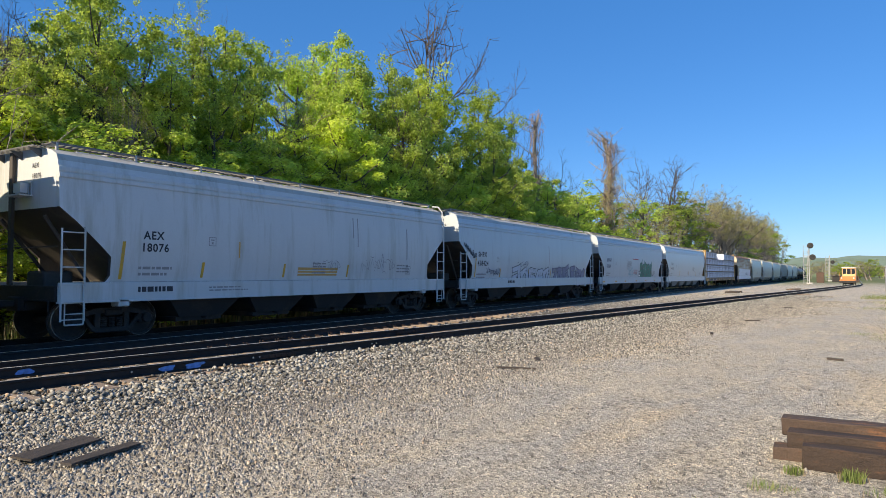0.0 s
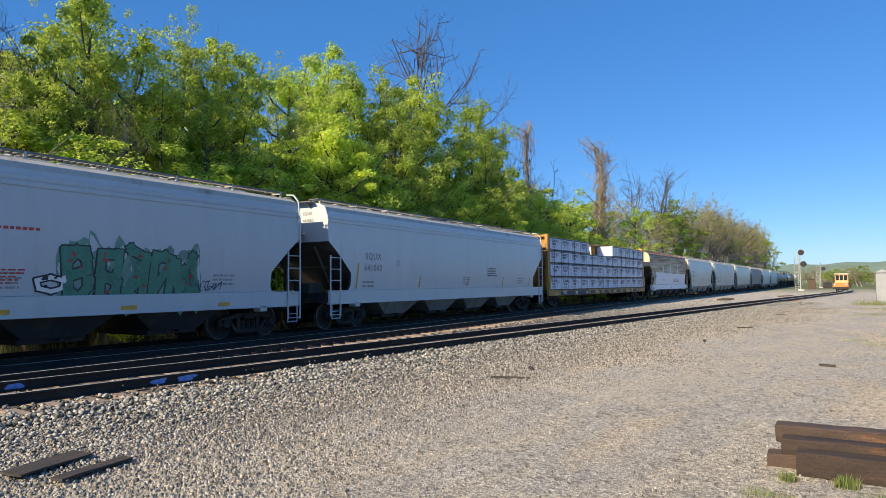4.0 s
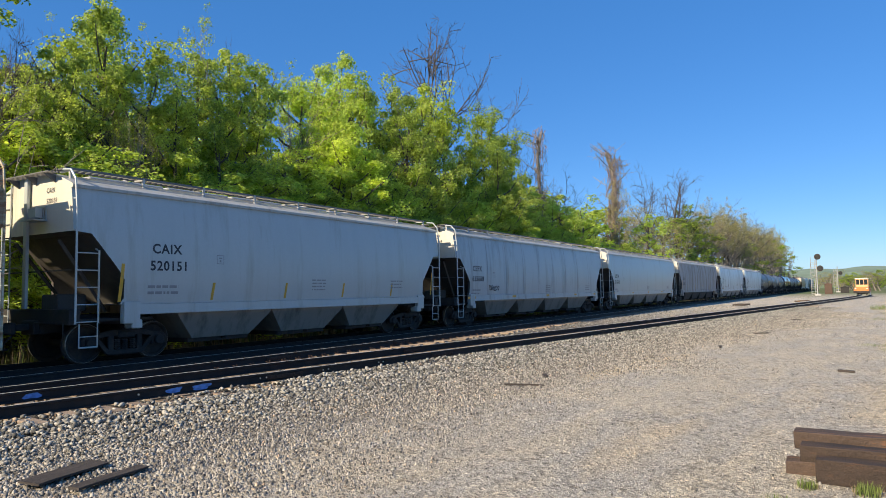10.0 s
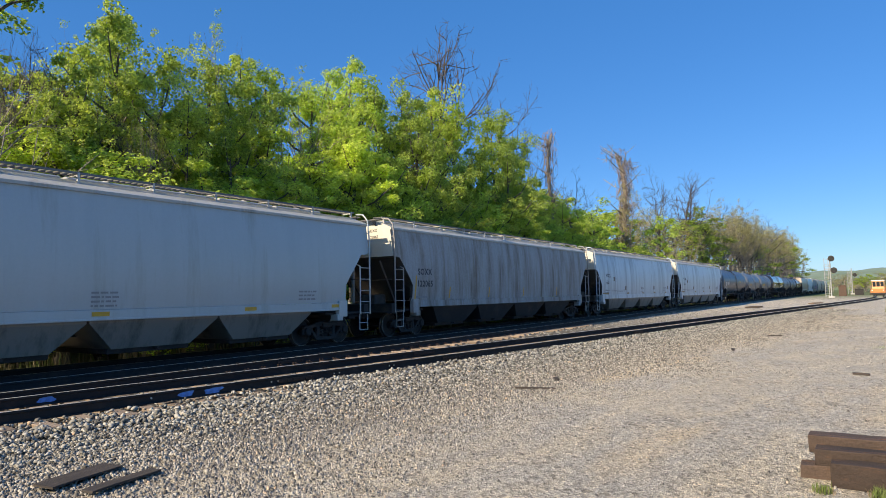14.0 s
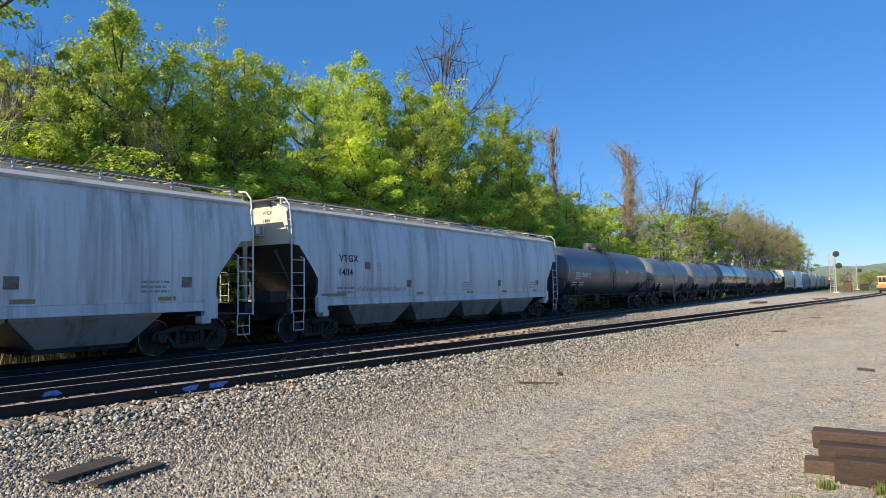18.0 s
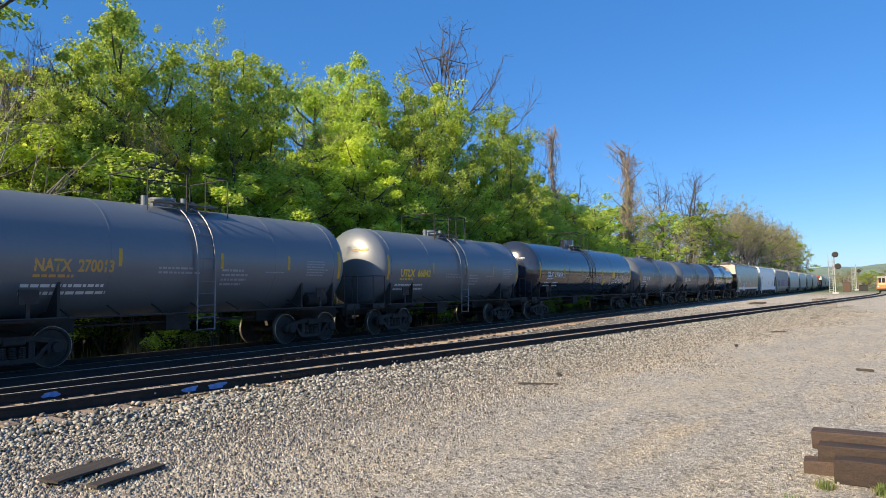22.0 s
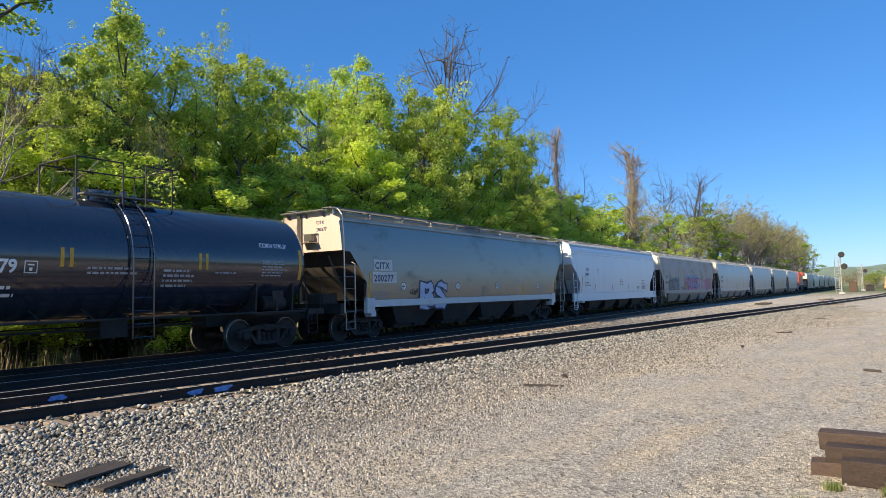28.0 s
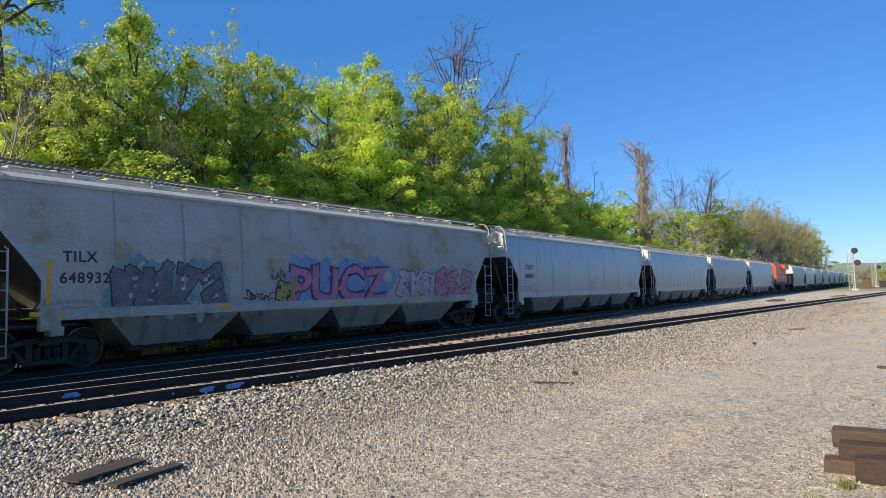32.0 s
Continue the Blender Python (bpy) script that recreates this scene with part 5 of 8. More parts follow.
def signal(x, y, h, heads, label):
    z = ground_z(x, y)
    sg = thing("railway_signal", label, "railway signal", pose(x, y, z), "railway signals")
    bm = bmesh.new()
    box(bm, -0.5, 0.5, -0.5, 0.5, -0.1, 0.3)
    part("footing", bevel(fixed(bm), 0.03), M_CONC, sg)
    bm = bmesh.new()
    bar(bm, (0, 0, 0.3), (0, 0, h), 0.11, 10)
    part("mast", bm, M_SILVER, sg, smooth=40)
    bm = bmesh.new()
    for yy in (0.3, 0.95):
        bar(bm, (0.0, yy, 0.1), (0.0, yy, h - 0.3), 0.05, 6)
    for k in range(int(h / 0.42) - 1):
        bar(bm, (0.0, 0.3, 0.4 + k * 0.42), (0.0, 0.95, 0.4 + k * 0.42), 0.035, 6)
    for k in range(int(h / 1.3)):
        bar(bm, (0.0, 0.02, 0.5 + k * 1.3), (0.0, 0.32, 0.9 + k * 1.3), 0.05, 6)
    part("ladder", bm, M_SILVER, sg)
    for zz in (h * 0.45, h * 0.68):
        bm = bmesh.new()
        box(bm, -0.3, 0.3, -0.15, 1.0, zz, zz + 0.06)
        bar(bm, (-0.3, -0.2, zz + 0.9), (-0.3, 1.0, zz + 0.9), 0.03)
        bar(bm, (-0.3, 1.0, zz), (-0.3, 1.0, zz + 0.9), 0.03)
        part("work_platform", fixed(bm), M_SILVER, sg)
    for dy, zz, r in heads:
        bm = bmesh.new()
        lathe(bm, [(0.05, -0.05), (r, -0.04), (r, 0.0), (r * 0.3, 0.05), (0.02, 0.06)], 24, "x")
        hd = part("signal_head", fixed(bm), M_DISC, sg, "round black signal disc", pose(-0.35, dy, zz), 40)
        for a in range(0, 360, 60):
            bm = bmesh.new()
            u, v = r * 0.55 * math.cos(radians(a)), r * 0.55 * math.sin(radians(a))
            bar(bm, (-0.03, u, v), (-0.22, u, v), r * 0.16, 8)
            part("lamp_hood", bm, M_DISC, hd)
        bm = bmesh.new()
        box(bm, 0.05, 0.3, -0.2, 0.2, -0.3, 0.3)
        part("signal_case", fixed(bm), M_SILVER, hd)
    return sg


signal(144, 5.7, 7.7, ((-0.25, 7.3, 0.55), (-0.6, 5.1, 0.55)), "silver railway signal mast with black round heads")
signal(209, 3.4, 7.0, ((-0.7, 5.2, 0.5),), "silver railway signal mast beyond the first one")


def relay_cabinet(x, y, w, d, h, mat, label):
    c = thing("relay_cabinet", label, "relay cabinet", pose(x, y, ground_z(x, y)))
    bm = bmesh.new()
    box(bm, -d / 2, d / 2, -w / 2, w / 2, 0.0, h)
    part("case", bevel(fixed(bm), 0.04), mat, c)
    bm = bmesh.new()
    prism(bm, [(-w / 2 - 0.1, h), (w / 2 + 0.1, h), (0, h + 0.25)], "x", -d / 2 - 0.1, d / 2 + 0.1)
    part("lid", fixed(bm), mat, c)
    bm = bmesh.new()
    box(bm, -d / 2 - 0.02, -d / 2 + 0.01, -w / 2 + 0.1, w / 2 - 0.1, 0.15, h - 0.15)
    part("cabinet_door", bevel(fixed(bm), 0.01), mat, c)


relay_cabinet(170, 4.6, 1.5, 1.2, 2.2, material("rusty_brown_cabinet", (0.09, 0.055, 0.04), 0.8, 0, 0.3, 2.0), "rusty brown relay cabinet near the signals")
relay_cabinet(190, 1.7, 1.8, 1.5, 1.4, P_BLACK, "low black equipment case beyond the cabinet")

relay_cabinet(58.2, -2.95, 0.8, 0.7, 2.35, material("grey_cabinet_paint", (0.30, 0.31, 0.32), 0.6, 0, 0.15, 2.0), "pale grey metal cabinet standing in grass")

# ---- track machine on the siding ----
M_CABIN = material("pale_orange_cab_paint", (0.72, 0.42, 0.20), 0.5, 0, 0.12, 1.5, 20, (0.45, 0.28, 0.15), 0.3)
M_MOW = material("orange_machine_paint", (0.56, 0.21, 0.06), 0.5, 0, 0.12, 1.5, 20, (0.25, 0.13, 0.08), 0.35)


def track_machine():
    mc = thing("track_machine", "orange track maintenance machine driving along the siding", "track machine")
    bm = bmesh.new()
    box(bm, 0, 6.5, -1.25, 1.25, 0.55, 0.95)
    part("frame", bevel(fixed(bm), 0.04), M_MOW, mc)
    bm = bmesh.new()
    box(bm, -0.25, 0.0, -1.25, 1.25, 0.45, 0.85)
    part("bumper", bevel(fixed(bm), 0.03), P_BLACK, mc)
    bm = bmesh.new()
    prism(bm, [(-1.2, 0.95), (1.2, 0.95), (1.2, 1.35), (0.85, 1.6), (-0.85, 1.6), (-1.2, 1.35)], "x", 0.2, 2.4)
    part("engine_cover", bevel(fixed(bm), 0.05), M_MOW, mc)
    bm = bmesh.new()
    box(bm, 2.4, 4.4, -1.0, 1.0, 0.95, 3.1)
    part("cab", bevel(fixed(bm), 0.06), M_CABIN, mc)
    bm = bmesh.new()
    box(bm, 2.25, 4.5, -1.1, 1.1, 3.1, 3.22)
    part("cab_roof", bevel(fixed(bm), 0.03), P_WHITE, mc)
    for y0, y1 in ((-0.9, -0.38), (-0.28, 0.28), (0.38, 0.9)):
        bm = bmesh.new()
        box(bm, 2.38, 2.41, y0, y1, 2.0, 2.95)
        part("windscreen", fixed(bm), P_GLASSM, mc)
    bm = bmesh.new()
    box(bm, 4.5, 6.4, -1.2, 1.2, 0.95, 1.7)
    part("rear_box", bevel(fixed(bm), 0.05), M_MOW, mc)
    for yy in (-0.9, 0.9):
        bm = bmesh.new()
        bar(bm, (0.1, yy, 1.3), (-0.02, yy, 1.3), 0.11, 10)
        part("headlight", bm, P_WHITEM, mc)
    for xx in (1.0, 5.3):
        bm = bmesh.new()
        lathe(bm, [(0.3, -0.8), (0.36, -0.78), (0.36, -0.7), (0.06, -0.68), (0.06, 0.68), (0.36, 0.7), (0.36, 0.78), (0.3, 0.8)], 18, "y")
        bmesh.ops.translate(bm, verts=bm.verts, vec=(xx, 0, 0.36))
        part("wheelset", fixed(bm), P_BLACKM, mc)
    for yy in (-1.2, 1.2):
        bm = bmesh.new()
        bar(bm, (0.3, yy, 1.6), (0.3, yy, 2.2), 0.03)
        bar(bm, (0.3, yy, 2.2), (2.4, yy, 2.2), 0.03)
        part("handrail", bm, M_MOW, mc)
    for o in mc.children:
        o.data.transform(Matrix.Scale(0.82, 4))
    return mc


P_GLASSM = material("machine_glass", (0.02, 0.025, 0.03), 0.1, 0, 0.1, 3.0, bump=0)
P_WHITEM = P_WHITE
P_BLACKM = P_BLACK
MACHINE = track_machine()

# ---- trees ----
def leaf_material(name, dark, mid, pale, through):
    m = bpy.data.materials.new(name)
    m.use_nodes = True
    nt = m.node_tree
    nt.nodes.remove(nt.nodes["Principled BSDF"])
    rnd = nt.nodes.new("ShaderNodeNewGeometry").outputs["Random Per Island"]
    col = ramp(nt, rnd, [(0.0, dark), (0.5, mid), (1.0, pale)])
    info = nt.nodes.new("ShaderNodeObjectInfo").outputs["Random"]
    col = mixed(nt, 1.0, col, ramp(nt, info, [(0.0, (0.92, 0.95, 0.95)), (1.0, (1.25, 1.2, 1.1))]), "MULTIPLY")
    co = nt.nodes.new("ShaderNodeTexCoord").outputs["Object"]
    col = mixed(nt, 0.6, col, ramp(nt, noise_of(nt, co, 0.5, 3, 0.6), [(0.3, (0.72, 0.75, 0.7)), (0.7, (1.25, 1.22, 1.2))]), "MULTIPLY")
    d = nt.nodes.new("ShaderNodeBsdfDiffuse")
    t = nt.nodes.new("ShaderNodeBsdfTranslucent")
    g = nt.nodes.new("ShaderNodeBsdfGlossy")
    g.inputs["Roughness"].default_value = 0.45
    nt.links.new(col, d.inputs["Color"])
    nt.links.new(mixed(nt, 1.0, col, through, "MULTIPLY"), t.inputs["Color"])
    a = nt.nodes.new("ShaderNodeMixShader")
    a.inputs["Fac"].default_value = 0.5
    nt.links.new(d.outputs["BSDF"], a.inputs[1])
    nt.links.new(t.outputs["BSDF"], a.inputs[2])
    b = nt.nodes.new("ShaderNodeMixShader")
    b.inputs["Fac"].default_value = 0.015
    nt.links.new(a.outputs["Shader"], b.inputs[1])
    nt.links.new(g.outputs["BSDF"], b.inputs[2])
    nt.links.new(b.outputs["Shader"], nt.nodes["Material Output"].inputs["Surface"])
    return m


LEAF_MID = leaf_material("spring_leaves", (0.19, 0.245, 0.065), (0.32, 0.385, 0.10), (0.45, 0.515, 0.14), (1.7, 1.75, 1.15))
LEAF_BRIGHT = leaf_material("bright_spring_leaves", (0.29, 0.36, 0.085), (0.43, 0.515, 0.125), (0.54, 0.62, 0.17), (1.7, 1.75, 1.15))
LEAF_DARK = leaf_material("deep_green_leaves", (0.16, 0.21, 0.055), (0.25, 0.32, 0.08), (0.36, 0.43, 0.11), (1.8, 1.9, 1.1))
LEAF_BROWN = leaf_material("budding_twig_tips", (0.22, 0.195, 0.10), (0.34, 0.31, 0.16), (0.45, 0.43, 0.22), (1.4, 1.4, 1.1))
BARK = material("grey_brown_bark", (0.10, 0.085, 0.07), 0.95, 0, 0.35, 3.0, 30, (0.16, 0.14, 0.12), 0.4, (4, 4, 0.6), 0.6, 20)
BARK_PALE = material("pale_weathered_bark", (0.28, 0.245, 0.205), 0.95, 0, 0.3, 3.0, 30, (0.10, 0.08, 0.07), 0.4, (4, 4, 0.6), 0.5, 20)
BARK_DARK = material("dark_grey_bark", (0.075, 0.066, 0.06), 0.95, 0, 0.3, 3.0, 30, (0.11, 0.09, 0.08), 0.4, (4, 4, 0.6), 0.4, 20)
VINE = material("dry_reddish_vines", (0.30, 0.225, 0.19), 0.95, 0, 0.3, 4.0, bump=0)


class Tubes:
    def __init__(self):
        self.v, self.f = [], []

    def add(self, pts, radii, n):
        base = len(self.v)
        for k, (p, r) in enumerate(zip(pts, radii)):
            d = (pts[min(k + 1, len(pts) - 1)] - pts[max(k - 1, 0)]).normalized()
            u = d.orthogonal().normalized()
            w = d.cross(u)
            for i in range(n):
                a = 2 * math.pi * i / n
                self.v.append(p + (u * math.cos(a) + w * math.sin(a)) * r)
        for k in range(len(pts) - 1):
            for i in range(n):
                j = (i + 1) % n
                self.f.append((base + k * n + i, base + k * n + j, base + (k + 1) * n + j, base + (k + 1) * n + i))

    def mesh(self, name, mat):
        me = bpy.data.meshes.new(name)
        me.from_pydata(self.v, [], self.f)
        me.materials.append(mat)
        me.shade_smooth()
        return me


def grow(tubes, tips, p, d, length, radius, level, rng, spread, up, kids, bend=0.25, low=0.28, thin=0.62):
    n = (5, 4, 2, 2, 2)[min(level, 4)]
    pts, radii = [p.copy()], [radius]
    for k in range(n):
        d = (d + Vector((rng.uniform(-1, 1), rng.uniform(-1, 1), rng.uniform(-0.6, 0.8) * 0.6 + up * 0.12)) * bend).normalized()
        p = p + d * length / n
        pts.append(p.copy())
        radii.append(radius * (1 - 0.62 * (k + 1) / n))
    tubes.add(pts, radii, (6, 4, 3, 3, 3)[min(level, 4)])
    if level >= len(kids):
        tips.append((pts[-1], d))
        return
    for k in range(kids[level]):
        u = rng.uniform(0.28 if level else low, 1.0)
        i = min(n - 1, int(u * n))
        q = pts[i].lerp(pts[i + 1], u * n - i)
        a = rng.uniform(0, 2 * math.pi)
        side = d.orthogonal().normalized()
        side.rotate(Matrix.Rotation(a, 3, d))
        nd = (d * (1 - spread) + side * spread + Vector((0, 0, up * 0.25))).normalized()
        grow(tubes, tips, q, nd, length * rng.uniform(0.42, 0.68) * (1.15 - 0.4 * u), radii[i] * thin, level + 1, rng, spread, up, kids, bend, low, thin)


def leaves_mesh(name, tips, rng, mat, per, radius, size, flat=0.7, clumps=None):
    """Leaves in clumps round the twig tips: each a small three-cornered blade, mostly facing out of its clump."""
    nr = np.random.RandomState(rng.randrange(10 ** 6))
    C = np.array([(p.x, p.y, p.z) for p, d in tips])
    n = len(C) * per
    rad = np.repeat(radius * nr.uniform(0.55, 1.35, len(C)), per)
    D = nr.normal(0, 1, (n, 3)) + np.array([0, 0, 0.35])
    D /= np.linalg.norm(D, axis=1)[:, None]
    rr = rad * nr.uniform(0.15, 1.0, n) ** 0.45
    lump = 1 + 0.35 * np.sin(D[:, 0] * 5 + rad * 40) * np.cos(D[:, 1] * 6 + rad * 30)
    P = np.repeat(C, per, 0) + D * (rr * lump)[:, None] * np.array([1, 1, flat])
    N = D * 0.9 + nr.normal(0, 0.55, (n, 3)) + np.array([0, 0, 0.35])
    U = np.cross(N, nr.normal(0, 1, (n, 3)))
    U /= np.maximum(1e-6, np.linalg.norm(U, axis=1))[:, None]
    W = np.cross(N, U)
    W /= np.maximum(1e-6, np.linalg.norm(W, axis=1))[:, None]
    s = size * nr.uniform(0.55, 1.35, n)
    U, W = U * s[:, None] * np.array([1, 1, 0.68]), W * s[:, None] * np.array([1, 1, 0.68])
    V = np.stack([P - U * 0.9 - W * 0.45, P + U * 0.9 - W * 0.45, P + W], 1).reshape(-1, 3)
    me = bpy.data.meshes.new(name)
    me.vertices.add(n * 3)
    me.vertices.foreach_set("co", V.reshape(-1))
    me.loops.add(n * 3)
    me.loops.foreach_set("vertex_index", np.arange(n * 3, dtype=np.int32))
    me.polygons.add(n)
    me.polygons.foreach_set("loop_start", np.arange(0, n * 3, 3, dtype=np.int32))
    me.update(calc_edges=True)
    me.materials.append(mat)
    return me


def full_crown(tubes, tips, rng, n):
    """A trunk with rising limbs that carry n leaf clumps along their outer halves: lobed, spiky at the top, with gaps."""
    lean = Vector((rng.uniform(-0.5, 0.5), rng.uniform(-0.5, 0.5), 0))
    spine = [Vector((0, 0, -0.3)) + lean * (k / 6) ** 1.5 + Vector((rng.uniform(-0.12, 0.12), rng.uniform(-0.12, 0.12), 8.4 * k / 6)) for k in range(7)]
    tubes.add(spine, [0.2 - 0.026 * k for k in range(7)], 6)
    limbs = 22
    for k in range(limbs):
        u = (k + 0.5) / limbs
        z0 = 0.9 + 6.9 * u
        a = k * 2.4 + rng.uniform(-0.5, 0.5)
        reach = (0.75 + 1.9 * math.sin(math.pi * min(1, 0.2 + 0.75 * u)) ** 0.8) * rng.uniform(0.62, 1.12)
        rise = rng.uniform(0.1, 0.9) + 0.9 * u
        f = min(5.9, z0 / 8.4 * 6)
        q = spine[int(f)].lerp(spine[int(f) + 1], f - int(f))
        m = q + Vector((math.cos(a) * reach * 0.55, math.sin(a) * reach * 0.55, rise * 0.35))
        e = q + Vector((math.cos(a) * reach, math.sin(a) * reach, rise))
        e.z = min(e.z, 9.7)
        tubes.add([q, m, e], [0.075 - 0.03 * u, 0.045, 0.012], 3)
        for c in range(n // limbs):
            v = 0.38 + 0.66 * (c + rng.random()) / (n // limbs)
            p = q.lerp(m, v * 2) if v < 0.5 else m.lerp(e, v * 2 - 1)
            wide = 0.42 * (1.15 - 0.55 * v)
            p = p + Vector((rng.gauss(0, wide), rng.gauss(0, wide), rng.gauss(0.05, wide * 0.8)))
            tips.append((p, (e - m).normalized()))
    for k in range(max(4, n // 14)):
        tips.append((spine[-1] + Vector((rng.gauss(0, 0.28), rng.gauss(0, 0.28), rng.uniform(-1.3, 0.7))), Vector((0, 0, 1))))


def make_kind(kind, seed, far=False):
    """A tree 10 m tall, about 2.6 m in radius: meshes of its trunk with limbs, and its crown."""
    rng = random.Random(seed)
    tubes, tips = Tubes(), []
    if kind in ("leafy", "bright", "dark"):
        mat = {"leafy": LEAF_MID, "bright": LEAF_BRIGHT, "dark": LEAF_DARK}[kind]
        full_crown(tubes, tips, rng, 44 if far else 110)
        return tubes.mesh("trunk", BARK), leaves_mesh("crown", tips, rng, mat, 70 if far else 150, 0.66 if far else 0.50, 0.13 if far else 0.072, 0.58)
    if kind == "high":
        spine = [Vector((0.1 * math.sin(k), 0.1 * math.cos(k), -0.3 + 9.2 * k / 6)) for k in range(7)]
        tubes.add(spine, [0.16 - 0.018 * k for k in range(7)], 6)
        for k in range(26):
            a, z0 = k * 2.4, 6.0 + 3.0 * k / 26
            e = Vector((math.cos(a), math.sin(a), 0)) * rng.uniform(0.6, 2.3) + Vector((0, 0, z0 + rng.uniform(0.2, 1.0)))
            tubes.add([Vector((0, 0, z0)), Vector((0, 0, z0)).lerp(e, 0.5) + Vector((0, 0, 0.15)), e], [0.05, 0.03, 0.01], 3)
            for c in range(3):
                tips.append((Vector((0, 0, z0)).lerp(e, rng.uniform(0.6, 1.05)) + Vector((rng.gauss(0, 0.2), rng.gauss(0, 0.2), rng.gauss(0, 0.12))), e.normalized()))
        return tubes.mesh("trunk", BARK_DARK), leaves_mesh("crown", tips, rng, LEAF_DARK, 120, 0.34, 0.055, 0.5)
    if kind == "sparse":
        grow(tubes, tips, Vector((0, 0, -0.3)), Vector((0.05, 0, 1)).normalized(), 9.2, 0.13, 0, rng, 0.55, 0.8, (13, 4, 2))
        rng.shuffle(tips)
        return tubes.mesh("trunk", BARK_PALE), leaves_mesh("crown", tips[:110], rng, LEAF_MID, 55, 0.30, 0.05)
    if kind == "bare":
        spine = [Vector((rng.uniform(-0.1, 0.1), rng.uniform(-0.1, 0.1), -0.3 + 7.2 * k / 6)) for k in range(7)]
        tubes.add(spine, [0.13 - 0.012 * k for k in range(7)], 6)

        def twig(p, d, length, radius, level):
            pts = [p]
            segs = (3, 3, 3, 2)[level]
            for q in range(segs):
                d = (d + Vector((rng.gauss(0, 0.22), rng.gauss(0, 0.22), rng.gauss(0.05, 0.18)))).normalized()
                pts.append(pts[-1] + d * length / segs)
            tubes.add(pts, [radius * (1 - 0.2 * q) for q in range(segs + 1)], 4 if level == 0 else 3)
            if level < 3:
                for q in range((5, 3, 3)[level]):
                    u = rng.uniform(0.8, 3.0)
                    i = min(segs - 1, int(u))
                    side = Vector((rng.gauss(0, 1), rng.gauss(0, 1), rng.gauss(0.25, 0.8))).normalized()
                    twig(pts[i].lerp(pts[i + 1], u - i), (d * 0.6 + side * 0.75).normalized(), length * rng.uniform(0.38, 0.6), radius * 0.52, level + 1)
        for k in range(10):
            a = k * 2.4 + rng.uniform(-0.3, 0.3)
            z = 3.6 + 0.33 * k
            tilt = rng.uniform(0.5, 1.15) * (1.2 - 0.06 * k)
            twig(Vector((0, 0, z)), Vector((math.cos(a) * tilt, math.sin(a) * tilt, 1)).normalized(), rng.uniform(2.9, 3.9) * (1.05 - 0.03 * k), 0.046, 0)
        return tubes.mesh("trunk", BARK_DARK), None
    if kind == "snag":
        spine = [Vector((0.25 * math.sin(k * 0.9), 0.2 * math.cos(k * 1.3), -0.3 + 10.0 * k / 8)) for k in range(9)]
        tubes.add(spine, [0.14 - 0.009 * k for k in range(9)], 6)
        v = Tubes()
        for k in range(26):
            z = 3.5 + 6.2 * rng.random()
            a = rng.uniform(0, 6.28)
            q = spine[min(8, int((z + 0.3) / 1.25))].copy()
            q.z = z
            d = Vector((math.cos(a), math.sin(a), rng.uniform(0.1, 1.2))).normalized()
            long = rng.uniform(0.5, 1.5)
            tubes.add([q, q + d * long * 0.5, q + d * long + Vector((0, 0, 0.15))], [0.035, 0.022, 0.01], 3)
            for b in range(3):
                e = q + d * long * rng.uniform(0.4, 1.0)
                tubes.add([e, e + Vector((rng.gauss(0, 0.25), rng.gauss(0, 0.25), rng.gauss(0.12, 0.25)))], [0.014, 0.006], 3)
        for k in range(430):
            z = 0.8 + 9.2 * rng.random() ** 0.8
            c = spine[min(8, int((z + 0.3) / 1.25))]
            r = (0.22 + 0.22 * smooth(4.5, 1.5, z) + 0.22 * smooth(8.2, 9.3, z)) * rng.random() ** 0.6
            a = rng.uniform(0, 6.28)
            pts = [Vector((c.x + r * math.cos(a), c.y + r * math.sin(a), z))]
            for q in range(3):
                pts.append(pts[-1] + Vector((rng.uniform(-0.14, 0.14), rng.uniform(-0.14, 0.14), rng.uniform(-0.5, 0.12))))
            v.add(pts, [0.014, 0.013, 0.011, 0.005], 3)
        return tubes.mesh("trunk", BARK_PALE), v.mesh("crown", VINE)
    if kind == "brown":
        for k in range(2):
            grow(tubes, tips, Vector((rng.uniform(-0.5, 0.5), rng.uniform(-0.5, 0.5), -0.3)), Vector((rng.uniform(-0.15, 0.15), 0, 1)).normalized(), 7.8, 0.15, 0, rng, 0.42, 0.9, (7, 3, 2) if far else (9, 4, 2), 0.2)
        rng.shuffle(tips)
        return tubes.mesh("trunk", BARK_PALE), leaves_mesh("crown", tips[:(90 if far else 150)], rng, LEAF_BROWN, 46 if far else 26, 0.6 if far else 0.4, 0.07 if far else 0.05)
    if kind.startswith("bush"):
        mat = {"bush": LEAF_MID, "bush_dark": LEAF_DARK, "bush_bright": LEAF_BRIGHT}[kind]
        for k in range(5):
            grow(tubes, tips, Vector((rng.uniform(-0.6, 0.6), rng.uniform(-0.6, 0.6), -0.2)), Vector((rng.uniform(-0.5, 0.5), rng.uniform(-0.5, 0.5), 1)).normalized(), 7.0, 0.09, 0, rng, 0.7, 0.2, (6, 3))
        tips = [t for t in tips]
        return tubes.mesh("trunk", BARK), leaves_mesh("crown", tips[:(36 if far else 70)], rng, mat, 60 if far else 170, 0.85, 0.22 if far else 0.10)


